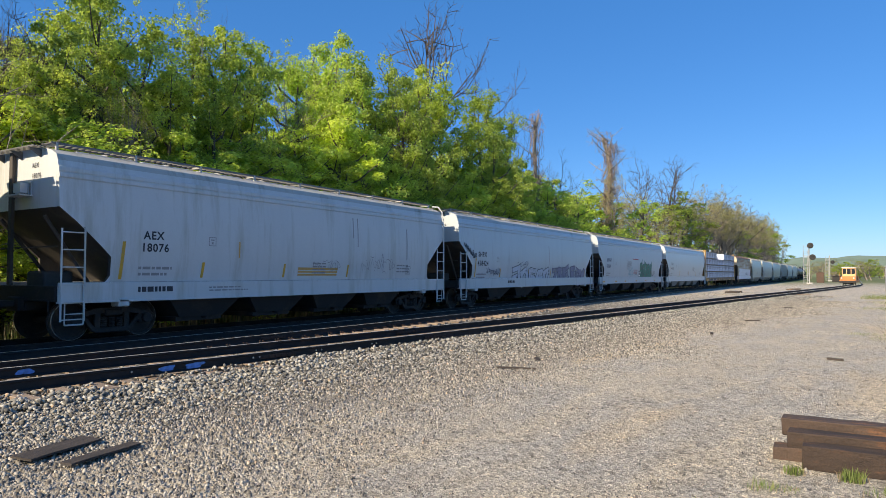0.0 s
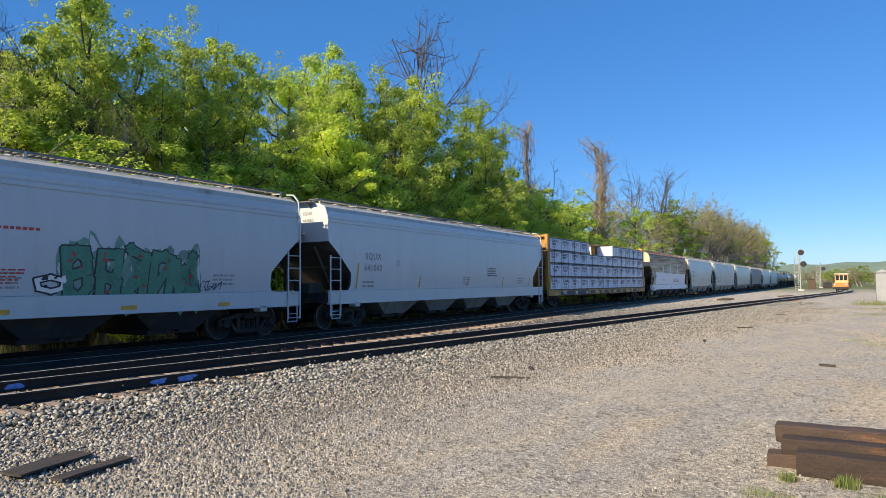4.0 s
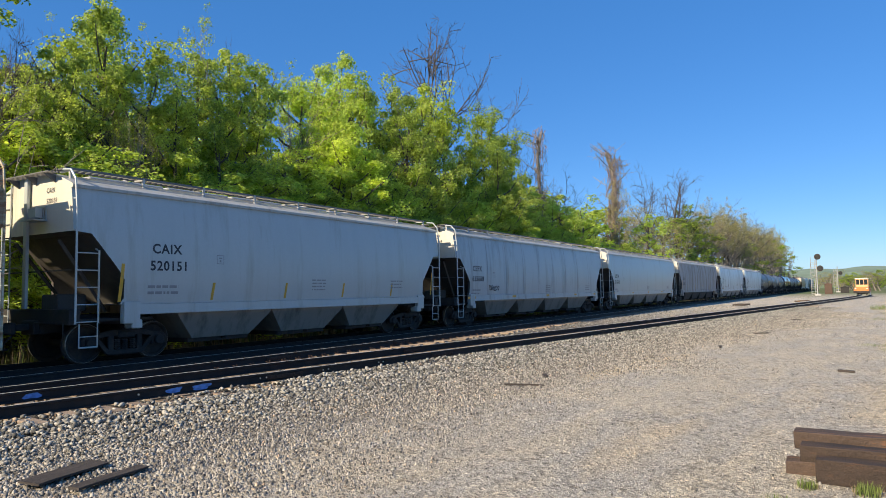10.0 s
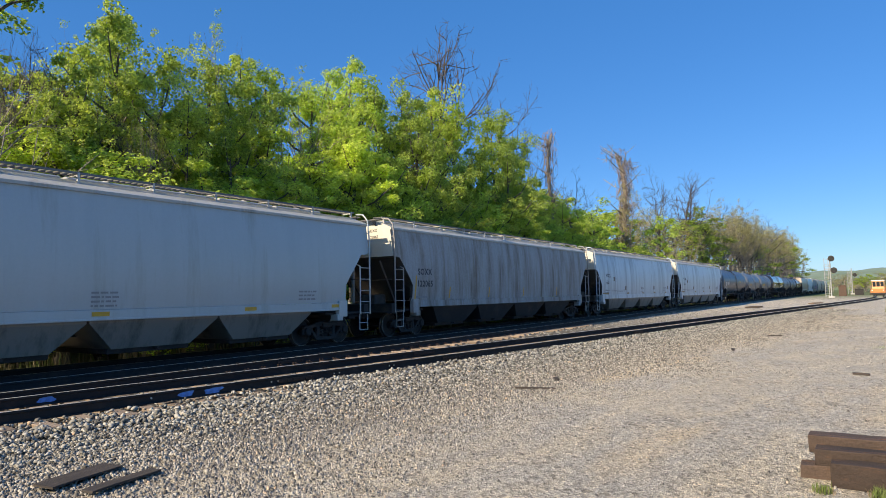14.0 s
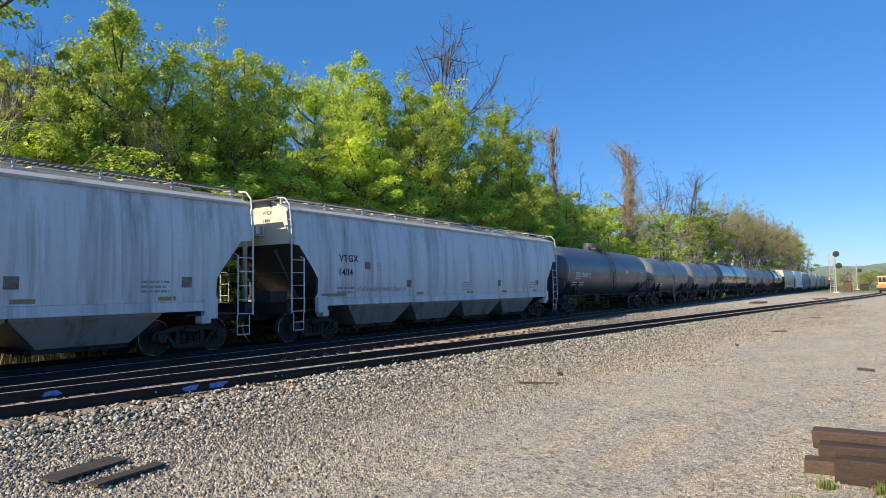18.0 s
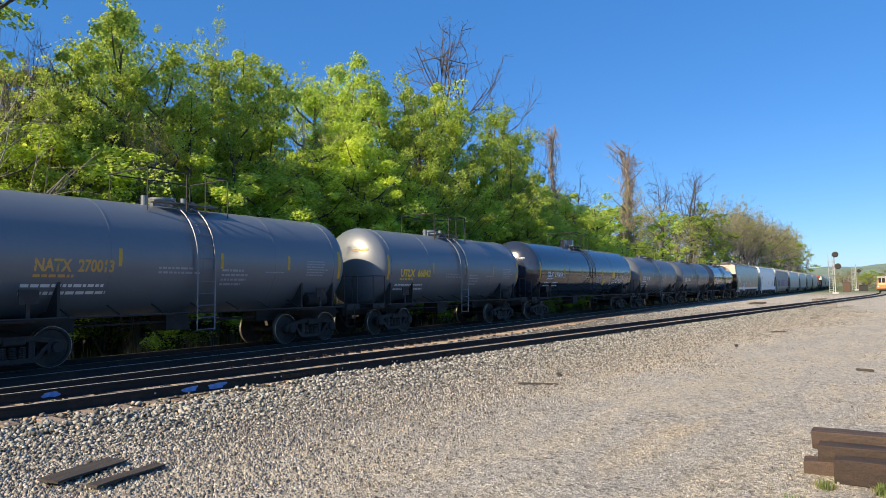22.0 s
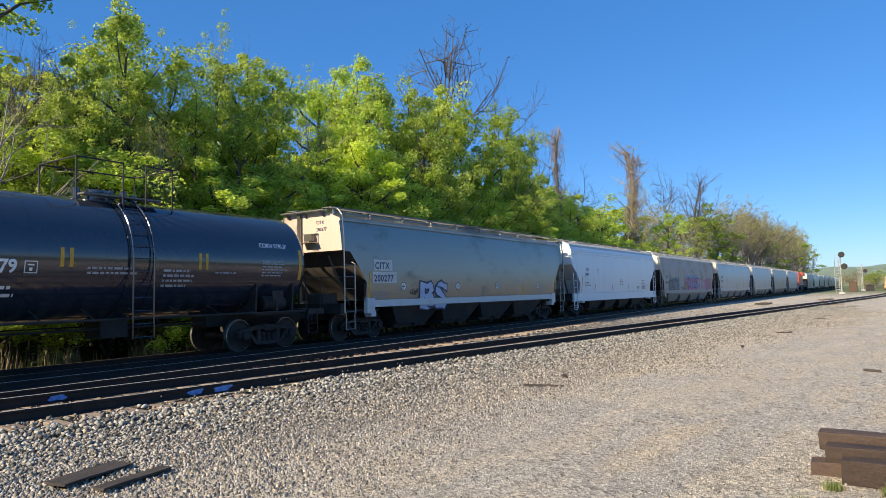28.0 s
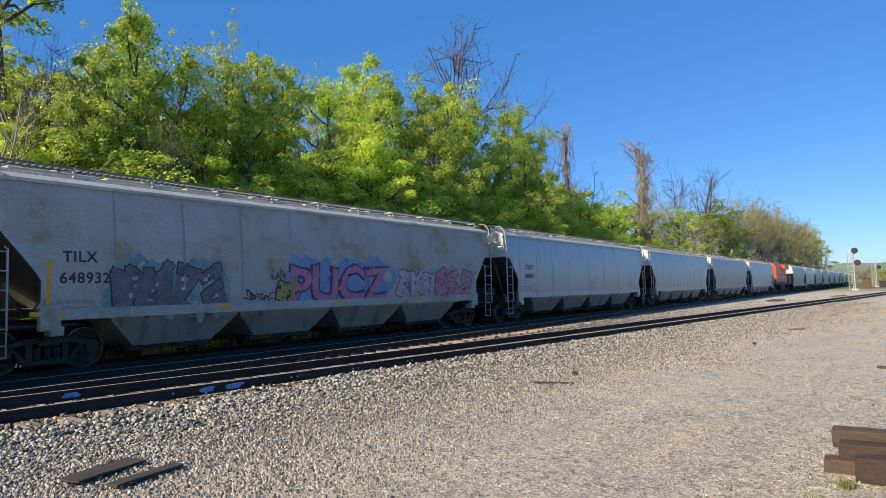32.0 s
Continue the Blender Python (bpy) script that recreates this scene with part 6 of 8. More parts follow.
LABELS = {
    "leafy": "broad tree in fresh spring leaf on the bank", "bright": "tree with bright yellow-green young leaves",
    "dark": "dense tree with deeper green leaves", "high": "tall tree whose green crown hangs over bare stems", "sparse": "slender tree with thin young foliage",
    "bare": "leafless grey tree with fine branching twigs", "snag": "dead trunk wrapped in dry reddish vines",
    "brown": "budding tree with pale brown twigs", "bush": "green shrub at the foot of the trees",
    "bush_dark": "deep green shrub at the foot of the trees", "bush_bright": "bright green shrub at the foot of the trees"}
kinds = {}


def plant(kind, x, y, h, r, rng, z=None):
    v = rng.randrange(3 if kind in ("leafy", "bright", "dark", "brown", "bare") else 2)
    far = x > 62 or y > 29.8
    key = (kind, v, far)
    if key not in kinds:
        pair = make_kind(kind, 100 * list(LABELS).index(kind) + v, far)
        zs = sorted(p.co.z for me in pair if me for p in me.vertices)
        rs = sorted(math.hypot(p.co.x, p.co.y) for me in pair if me for p in me.vertices)
        kinds[key] = (*pair, zs[int(len(zs) * 0.995)], rs[int(len(rs) * 0.9)])
    trunk, crown, tall, broad = kinds[key]
    z = ground_z(x, y) if z is None else z
    shrub = kind.startswith("bush")
    t = thing("shrub" if shrub else "tree", LABELS[kind], "shrub" if shrub else "tree", group="shrubs on the bank" if shrub else "trees on the bank")
    wide = max(0.3, r * (1.15 if kind in ("leafy", "bright", "dark") else 1.0) / broad, 0.66 * (h - z) / tall if kind in ("leafy", "bright", "dark", "sparse") else 0)
    t.matrix_basis = pose(x, y, z, 0, 0, rng.uniform(0, 360)) @ Matrix.Diagonal((wide, wide, (h - z) / tall, 1))
    part("trunk", trunk, None, t)
    if crown:
        part("crown" if kind != "snag" else "vines", crown, None, t)


NAMED_TREES = [
    ("sparse", 7.7, 20, 10.6, 1.4), ("bare", 10.4, 23, 10.7, 1.1), ("bare", 11.9, 24.5, 11.4, 1.5), ("leafy", 11.9, 23, 9.5, 1.2),
    ("leafy", 13.9, 25, 11.5, 1.3), ("leafy", 16.8, 27, 14.4, 1.5), ("sparse", 18.2, 27, 14.1, 0.9), ("leafy", 14.5, 24.5, 12.1, 1.1),
    ("leafy", 11.7, 22, 8.3, 1.3), ("leafy", 15.5, 23.5, 10.7, 1.1), ("dark", 11.1, 24, 8.1, 1.0), ("sparse", 20.8, 27, 15.0, 0.8),
    ("leafy", 19.1, 25, 12.4, 1.4), ("leafy", 20.9, 25, 13.1, 1.3), ("dark", 22.3, 25, 12.8, 1.1), ("leafy", 16.4, 22.5, 9.7, 1.1),
    ("dark", 18.6, 22.5, 9.7, 1.4), ("bare", 20.6, 28, 14.5, 1.1), ("bare", 24.1, 28, 15.1, 1.4), ("sparse", 23.8, 25, 13.7, 0.9),
    ("sparse", 26.0, 26, 13.9, 0.8), ("brown", 24.5, 24, 11.0, 1.0), ("bright", 26.4, 25, 13.9, 0.8), ("bright", 28.3, 25, 14.0, 1.3),
    ("bright", 30.8, 26, 15.4, 0.9), ("leafy", 32.1, 26, 15.4, 0.9), ("bright", 25.9, 22.5, 11.0, 1.8), ("leafy", 32.6, 25, 14.3, 1.1),
    ("leafy", 34.6, 25, 14.9, 1.5), ("dark", 32.0, 22.5, 12.1, 2.0), ("bare", 47.3, 30, 25.6, 5.6), ("leafy", 40.3, 26, 16.5, 1.5),
    ("dark", 40.1, 24, 15.0, 1.7), ("leafy", 34.3, 22, 10.9, 1.8), ("dark", 47.5, 25, 17.0, 1.4), ("dark", 51.0, 25, 15.9, 1.2),
    ("dark", 42.0, 23, 12.8, 1.9), ("leafy", 44.1, 22.5, 12.3, 1.7), ("bare", 56.2, 27, 17.6, 2.1), ("snag", 61.2, 26, 17.7, 1.1),
    ("bare", 66.3, 26, 14.2, 2.3), ("dark", 47.9, 22.5, 10.5, 1.8), ("bright", 56.0, 23, 10.3, 2.3), ("bright", 65.0, 23, 11.1, 2.3),
    ("bright", 50.4, 22, 7.9, 1.6), ("snag", 80.5, 25, 19.3, 1.8), ("bare", 105.4, 27, 21.0, 4.0), ("bare", 120.4, 26, 22.1, 5.0),
    ("brown", 80.1, 24, 14.6, 2.4), ("brown", 101.7, 23, 14.1, 3.4), ("dark", 121.8, 24, 16.1, 2.2), ("bright", 85.6, 22, 10.9, 2.5),
    ("brown", 137.1, 24, 19.2, 3.9), ("bare", 163.7, 25, 22.0, 4.6), ("brown", 181.3, 24, 18.6, 4.3), ("bare", 221.5, 25, 23.6, 5.2),
    ("brown", 237.2, 24, 20.9, 5.1), ("brown", 283.3, 24, 20.8, 4.7), ("brown", 321.4, 24, 18.8, 2.9),
    ("bare", 9.7, 22, 9.9, 0.9), ("bare", 10.5, 22.5, 10.1, 0.8), ("bare", 12.6, 25, 11.6, 1.5), ("bare", 13.4, 22.5, 10.0, 0.8),
    ("brown", 13.7, 22.2, 8.6, 0.8), ("brown", 14.9, 22, 8.3, 0.8), ("bare", 32.6, 22.5, 13.1, 1.7), ("high", 9.3, 23, 17.2, 3.0),
    ("bright", 23.0, 21.6, 8.4, 1.9), ("bright", 25.4, 21.5, 10.0, 2.1), ("bright", 27.6, 21.6, 9.7, 2.0), ("bright", 30.2, 21.4, 8.2, 2.0),
    ("leafy", 32.4, 21.4, 8.7, 2.0), ("bright", 38.2, 21.3, 8.0, 2.0), ("leafy", 44.0, 21.2, 8.1, 2.1),
]


def plant_all():
    rng = random.Random(42)
    for kind, x, y, h, r in NAMED_TREES:
        plant(kind, x, y, h, r, rng)
    # young trees at the foot of the bank
    x = 9.0
    while x < 78:
        plant(rng.choice(["bright", "bright", "leafy"]), x, on_main(x)[1] + rng.uniform(4.9, 6.0), rng.uniform(5.6, 7.6) + 1.0 * smooth(20, 40, x) - 1.6 * smooth(48, 60, x), rng.uniform(1.7, 2.4), rng)
        x += rng.uniform(2.0, 3.4)
    # further trees along the bank, thinning out and browner with distance
    x = -14.0
    while x < 330:
        far = smooth(60, 130, x)
        y0 = on_main(x)[1]
        r = rng.random()
        kind = "brown" if r < 0.62 * far + 0.03 else rng.choice(["leafy", "dark", "leafy", "bright"] if x < 90 else ["sparse", "brown", "dark", "bare"])
        hh = (rng.uniform(8.0, 10.5) if x < 60 else rng.uniform(8.5, 12.5) + 5.5 * smooth(95, 170, x) + 2.5 * smooth(200, 300, x)) * (0.8 if kind in ("dark", "bright") and x > 40 else 1)
        hh += 3.0 * smooth(62, 80, x) + 1.0 * smooth(130, 170, x)
        plant(kind, x, y0 + rng.uniform(9.5, 13.5), hh, rng.uniform(2.4, 3.4) + 2.0 * far, rng)
        x += rng.uniform(2.6, 4.2) * (1 + 0.15 * far)
    x = -16.0
    while x < 260:
        y0 = on_main(x)[1]
        far = smooth(60, 130, x)
        plant(rng.choice(["bush_dark", "bush"] if x < 12 else ["bush", "bush_bright", "bush_bright"]) if rng.random() > 0.3 * far else "brown", x, y0 + rng.uniform(6.2, 8.2), rng.uniform(3.2, 6.6), rng.uniform(2.2, 3.6), rng)
        x += rng.uniform(1.7, 3.0) * (1 + 0.5 * far)
    for k in range(64):
        xx = -10 + 84 * (k + rng.random()) / 64
        if not 30 < xx < 34:
            plant(rng.choice(["leafy", "dark", "bright", "leafy"]), xx, rng.uniform(30, 35), rng.uniform(9.0, 11.5) + 1.5 * smooth(30, 50, xx), 3.4, rng)
    for k in range(90):
        xx = rng.uniform(240, 460)
        plant(rng.choice(["bush", "bush_dark", "brown", "brown"]), xx, xx * rng.uniform(-0.2, 0.047), rng.uniform(3.0, 7.5), rng.uniform(3.0, 5.5), rng)


plant_all()


# ---- distance ----
def far_hill(name, x0, y0, x1, y1, h, seed, mat, label):
    bm = bmesh.new()
    n, m = 90, 10
    rows = []
    for i in range(n + 1):
        u = i / n
        x, y = x0 + (x1 - x0) * u, y0 + (y1 - y0) * u
        top = h * (0.75 + 0.35 * noise.noise((u * 3, seed, 0)) + 0.06 * noise.noise((u * 40, seed, 1))) * smooth(0, 0.12, u) * smooth(1, 0.9, u)
        rows.append([bm.verts.new((x + 500 * (j / m), y, -2 + top * smooth(0, 1, j / m) + (0.02 * h * noise.noise((u * 60, j, seed)) if j else 0))) for j in range(m + 1)])
    for a, b in zip(rows, rows[1:]):
        for j in range(m):
            bm.faces.new([a[j], b[j], b[j + 1], a[j + 1]])
    solid(name, fixed(bm), mat, label, "hill", kind="structure", smooth=80)


M_HILL = material("far_wooded_hill", (0.17, 0.235, 0.17), 1.0, 0, 0.25, 0.012, 0.09, (0.13, 0.18, 0.12), 0.5, bump=0)
M_FIELD = material("near_green_slope", (0.19, 0.24, 0.10), 1.0, 0, 0.3, 0.03, 0.3, (0.12, 0.16, 0.07), 0.6, bump=0)
far_hill("hill_far", 1500, 900, 1700, -1500, 66, 2, M_HILL, "hazy wooded ridge beyond the valley")
far_hill("hill_near", 700, 120, 760, -700, 26, 6, M_FIELD, "low green slope beyond the yard")

M_HOUSE = material("white_house_siding", (0.62, 0.61, 0.58), 0.8, 0, 0.1, 1.0)
M_ROOF = material("grey_house_roof", (0.22, 0.21, 0.20), 0.85, 0, 0.15, 1.0)


def house(x, y, z, w, d, h, rz):
    hs = thing("house", "small white house with grey roof in the valley", "house", pose(x, y, z, 0, 0, rz), "houses in the valley")
    bm = bmesh.new()
    prism(bm, [(-w / 2, -2), (w / 2, -2), (w / 2, h), (0, h + w * 0.3), (-w / 2, h)], "x", -d / 2, d / 2)
    part("wall", fixed(bm), M_HOUSE, hs)
    for s in (-1, 1):
        bm = bmesh.new()
        prism(bm, [(s * (w / 2 + 0.4), h - 0.25), (0, h + w * 0.3), (0, h + w * 0.3 + 0.25), (s * (w / 2 + 0.4), h)], "x", -d / 2 - 0.4, d / 2 + 0.4)
        part("roof", fixed(bm), M_ROOF, hs)
    for k in (-0.25, 0.25):
        bm = bmesh.new()
        box(bm, -d / 2 - 0.06, -d / 2 + 0.05, k * w - 0.5, k * w + 0.5, h * 0.35, h * 0.75)
        part("window", fixed(bm), P_GLASSM, hs)


rng = random.Random(3)
for k in range(3):
    house(rng.uniform(1000, 1100), -20 - k * 30 + rng.uniform(-4, 4), rng.uniform(6, 12), rng.uniform(8, 11), rng.uniform(9, 12), rng.uniform(3.5, 5), rng.uniform(-40, 40))

# ---- centre-beam flat car with lumber ----
P_CB = material("weathered_yellow_paint", (0.45, 0.235, 0.045), 0.6, 0, 0.2, 1.2, 20, (0.13, 0.07, 0.035), 0.55, (1.5, 1.5, 0.5), 0.1, 10)
P_WRAP = material("white_lumber_wrap", (0.56, 0.61, 0.73), 0.42, 0, 0.06, 1.5, 8.0, (0.40, 0.43, 0.52), 0.3, bump=0.35, bump_scale=4.0)
P_WOOD = material("sawn_lumber", (0.42, 0.28, 0.15), 0.8, 0, 0.25, 2.0, 30, streak=(1, 8, 8))
P_STRAP_SHADE = material("black_strap_and_gap_shade", (0.03, 0.03, 0.035), 0.5, 0, 0.1, 4.0)


def lumber_car(L):
    car = thing("centrebeam_flatcar", "yellow centre-beam flat car stacked with white-wrapped lumber", "flat car", group="cars of the train")
    deck, top = 1.10, 4.52
    bm = bmesh.new()
    box(bm, 0.05, L - 0.05, -1.4, 1.4, 0.98, deck)
    part("deck", fixed(bm), P_TRUCK, car)
    for y in (-1.43, 1.43):
        bm = bmesh.new()
        box(bm, 0.0, L, y - 0.05, y + 0.05, 0.78, deck + 0.02)
        part("side_sill", bevel(fixed(bm), 0.012), P_CB, car, "yellow side sill, black where lettered")
    bm = bmesh.new()
    patch(bm, 2.0, L * 0.32, 0.81, 1.08, 1)
    part("black_panel", lay(bm, 0, 0, lambda z: -1.484, 0.0), P_INK, car)
    for k in range(9):
        bm = bmesh.new()
        x = L * 0.34 + k * L * 0.07
        patch(bm, x, x + L * 0.045, 0.81, 1.06, 1)
        part("black_panel", lay(bm, 0, 0, lambda z: -1.484, 0.0), P_INK, car)
    sill = lambda z: -1.486
    letter(car, "TTZX", 2.3, 0.85, 0.19, P_WHITE, sill, 0.02, 1.1)
    letter(car, "855", 4.6, 0.85, 0.19, P_WHITE, sill, 0.02, 1.1, "car_number")
    letter(car, "104", 6.6, 0.85, 0.19, P_WHITE, sill, 0.02, 1.1, "car_number")
    for x in (1.0, 9.0, 13.0, 17.0, 20.5):
        strip(car, x, 0.84, 0.97, sill, 0.6, name="sill_strip")
    bm = bmesh.new()
    box(bm, -0.05, L + 0.05, -0.35, 0.35, 0.66, 0.98)
    for k in range(14):
        x = 1.0 + (L - 2) * k / 13
        prism(bm, [(-1.4, 0.98), (1.4, 0.98), (1.4, 0.88), (0.35, 0.70), (-0.35, 0.70), (-1.4, 0.88)], "x", x - 0.04, x + 0.04)
    part("underframe", fixed(bm), P_BLACK, car)
    for x, sgn in ((0, 1), (L, -1)):
        bulkhead_on(car, x, sgn)
        part("coupler", COUPLER, None, car, m=pose(x - sgn * 0.1, 0, 0, 0, 0, 0 if sgn > 0 else 180))
        bm = bmesh.new()
        for dy in (-1.4, -1.0):
            bar(bm, (x - sgn * 0.04, dy, 0.6), (x - sgn * 0.04, dy, 3.2), 0.018)
        for k in range(8):
            bar(bm, (x - sgn * 0.04, -1.4, 0.65 + k * 0.35), (x - sgn * 0.04, -1.0, 0.65 + k * 0.35), 0.014)
        part("end_ladder", bm, P_CB, car)
        strip(car, x + (0.06 if sgn > 0 else -0.3), 1.25, 2.0, lambda z: -1.50, 0.22, name="bulkhead_strip")
        add_truck(car, x + sgn * 1.75)
    # centre truss
    bm = bmesh.new()
    box(bm, 0.4, L - 0.4, -0.35, 0.35, top - 0.12, top)
    part("top_chord", bevel(fixed(bm), 0.02), P_CB, car)
    n = 14
    for k in range(n):
        x = 0.6 + (L - 1.2) * k / n
        w = (L - 1.2) / n
        bm = bmesh.new()
        box(bm, x, x + 0.12, -0.12, 0.12, deck, top - 0.12)
        prism(bm, [(x + 0.1, top - 0.12), (x + 0.34, top - 0.12), (x + w, 2.9), (x + w - 0.2, 2.9)], "y", -0.05, 0.05)
        part("truss_post", fixed(bm), P_CB, car)
    # wrapped packages on both sides
    levels = [1.13, 1.96, 2.80, 3.58, 4.40]
    x0, x1 = 0.42, L - 0.42
    n = 6
    w = (x1 - x0) / n
    rng = random.Random(4)
    for s in (-1, 1):
        for lv in range(4):
            for k in range(n):
                a, b = x0 + k * w + 0.012, x0 + (k + 1) * w - 0.012
                if lv == 3:
                    if k == 2:
                        continue
                    if k == 3:
                        a = x0 + 12.7 * L / 22.2
                    if k == 1:
                        b = x0 + 7.2 * L / 22.2
                lumber_package(car, a, b, s, levels[lv] + 0.03, levels[lv + 1] - 0.035, rng, lv == 3 and k == 3)
            for k in range(n * 2):
                if lv == 3 and 0.32 < (k + 0.5) / (2 * n) < 0.6:
                    continue
                bm = bmesh.new()
                x = x0 + (k + 0.5) * w / 2
                box(bm, x - 0.05, x + 0.05, min(s * 0.15, s * 1.4), max(s * 0.15, s * 1.4), levels[lv] - (0.02 if lv == 0 else 0.035), levels[lv] + 0.03)
                part("dunnage", bm, P_WOOD, car)
    bm = bmesh.new()
    for k in range(18):
        x = x0 + (x1 - x0) * (k + 0.5) / 18
        zt = levels[4] - 0.03 if not 7.2 < x < 12.9 else levels[3] - 0.03
        bar(bm, (x, -1.46, 1.1), (x, -1.46, zt), 0.008, 4)
        bar(bm, (x, -1.46, zt), (x + 0.3, -0.3, top), 0.008, 4)
    part("tie_down_cable", bm, P_STRAP_SHADE, car)
    return car, sill


def bulkhead_on(car, x, sgn):
    """A ribbed end wall: a sheet, four upright posts and five cross ribs."""
    bm = bmesh.new()
    a, b = sorted((sgn * 0.30, sgn * 0.38))
    box(bm, a, b, -1.44, 1.44, 1.10, 4.5)
    wall = part("bulkhead", bevel(fixed(bm), 0.008), P_CB, car, "yellow ribbed end bulkhead", pose(x, 0, 0))
    for y in (-1.44, -0.55, 0.35, 1.24):
        bm = bmesh.new()
        c, d = sorted((0.0, sgn * 0.298))
        box(bm, c, d, y, y + 0.2, 1.10, 4.52)
        part("post", bevel(fixed(bm), 0.012), P_CB, wall)
    for z in (1.5, 2.25, 3.0, 3.7, 4.36):
        for y0, y1 in ((-1.24, -0.55), (-0.35, 0.35), (0.55, 1.24)):
            bm = bmesh.new()
            c, d = sorted((sgn * 0.03, sgn * 0.298))
            box(bm, c, d, y0, y1, z, z + 0.13)
            part("rib", bevel(fixed(bm), 0.012), P_CB, wall)


logo_rng = random.Random(21)


def lumber_package(car, a, b, s, z0, z1, rng, white=False):
    bm = bmesh.new()
    y0, y1 = sorted((s * 0.18, s * (1.42 + rng.uniform(-0.015, 0.02))))
    box(bm, a, b, y0, y1, z0, z1)
    bevel(fixed(bm), 0.02, 2)
    p = part("lumber_package", bm, P_WRAP, car)
    if s > 0:
        return
    side = lambda z: y0
    bm = bmesh.new()
    for x in (a + (b - a) * 0.18, a + (b - a) * 0.5, a + (b - a) * 0.82):
        patch(bm, x, x + 0.014, z0 + 0.01, z1 - 0.01, 2)
    # Shade of the gaps between rows, painted along the package's lower and upper edges.
    patch(bm, a, b, z0 + 0.0, z0 + 0.03, 1)
    patch(bm, a, b, z1 - 0.075, z1 - 0.015, 1)
    part("strap", lay(bm, 0, 0, side, 0.004), P_STRAP_SHADE, p)
    if white:
        return
    n = 2
    for k in range(n):
        x = a + (b - a) * (k + 0.12 + logo_rng.uniform(-0.06, 0.06)) / n
        h = z1 - z0
        bm = bmesh.new()
        u = x
        for row, (zz, size, cnt) in enumerate(((0.62, 0.175, 7), (0.36, 0.175, 5))):
            u = x + row * 0.08
            for j in range(cnt):
                ww = size * (1.05 if j == 0 else 0.66)
                hh = size * (1.25 if j == 0 else 0.85)
                zb, t = z0 + zz * h, size * 0.24
                patch(bm, u, u + t, zb, zb + hh, 1)
                if logo_rng.random() < 0.7:
                    patch(bm, u + ww * 0.78 - t, u + ww * 0.78, zb, zb + hh * logo_rng.choice((0.6, 1.0)), 1)
                patch(bm, u + t, u + ww * 0.78 - t, zb + hh * 0.72, zb + hh * 0.95, 1)
                u += ww
        tagged(part("printed_mark", lay(bm, 0, 0, side, 0.005), P_INK, p), kind="stuff")
        bm = bmesh.new()
        patch(bm, x + 0.86, x + 0.92, z0 + 0.42 * h, z0 + 0.8 * h, 1)
        part("printed_mark", lay(bm, 0, 0, side, 0.005), P_RED, p)
        small_print_on(p, x + 0.95, z0 + 0.55 * h, 0.5, 0.2, 3, side, k)
        small_print_on(p, x + 0.1, z0 + 0.12 * h, 0.6, 0.14, 2, side, k + 5)


def small_print_on(p, x, z, w, h, rows, side, seed):
    return small_print(p, x, z, w, h, rows, P_GREYINK, side, seed)


# ---- a locomotive further back in the train ----
P_LOCO = paint("red_locomotive_paint", (0.42, 0.06, 0.03), 0.45, 0, (0.2, 0.05, 0.04), 0.3)
P_LGREY = paint("grey_locomotive_paint", (0.22, 0.22, 0.23), 0.5)
P_GLASS = material("dark_cab_glass", (0.02, 0.025, 0.03), 0.08, 0, 0.1, 3.0, bump=0)


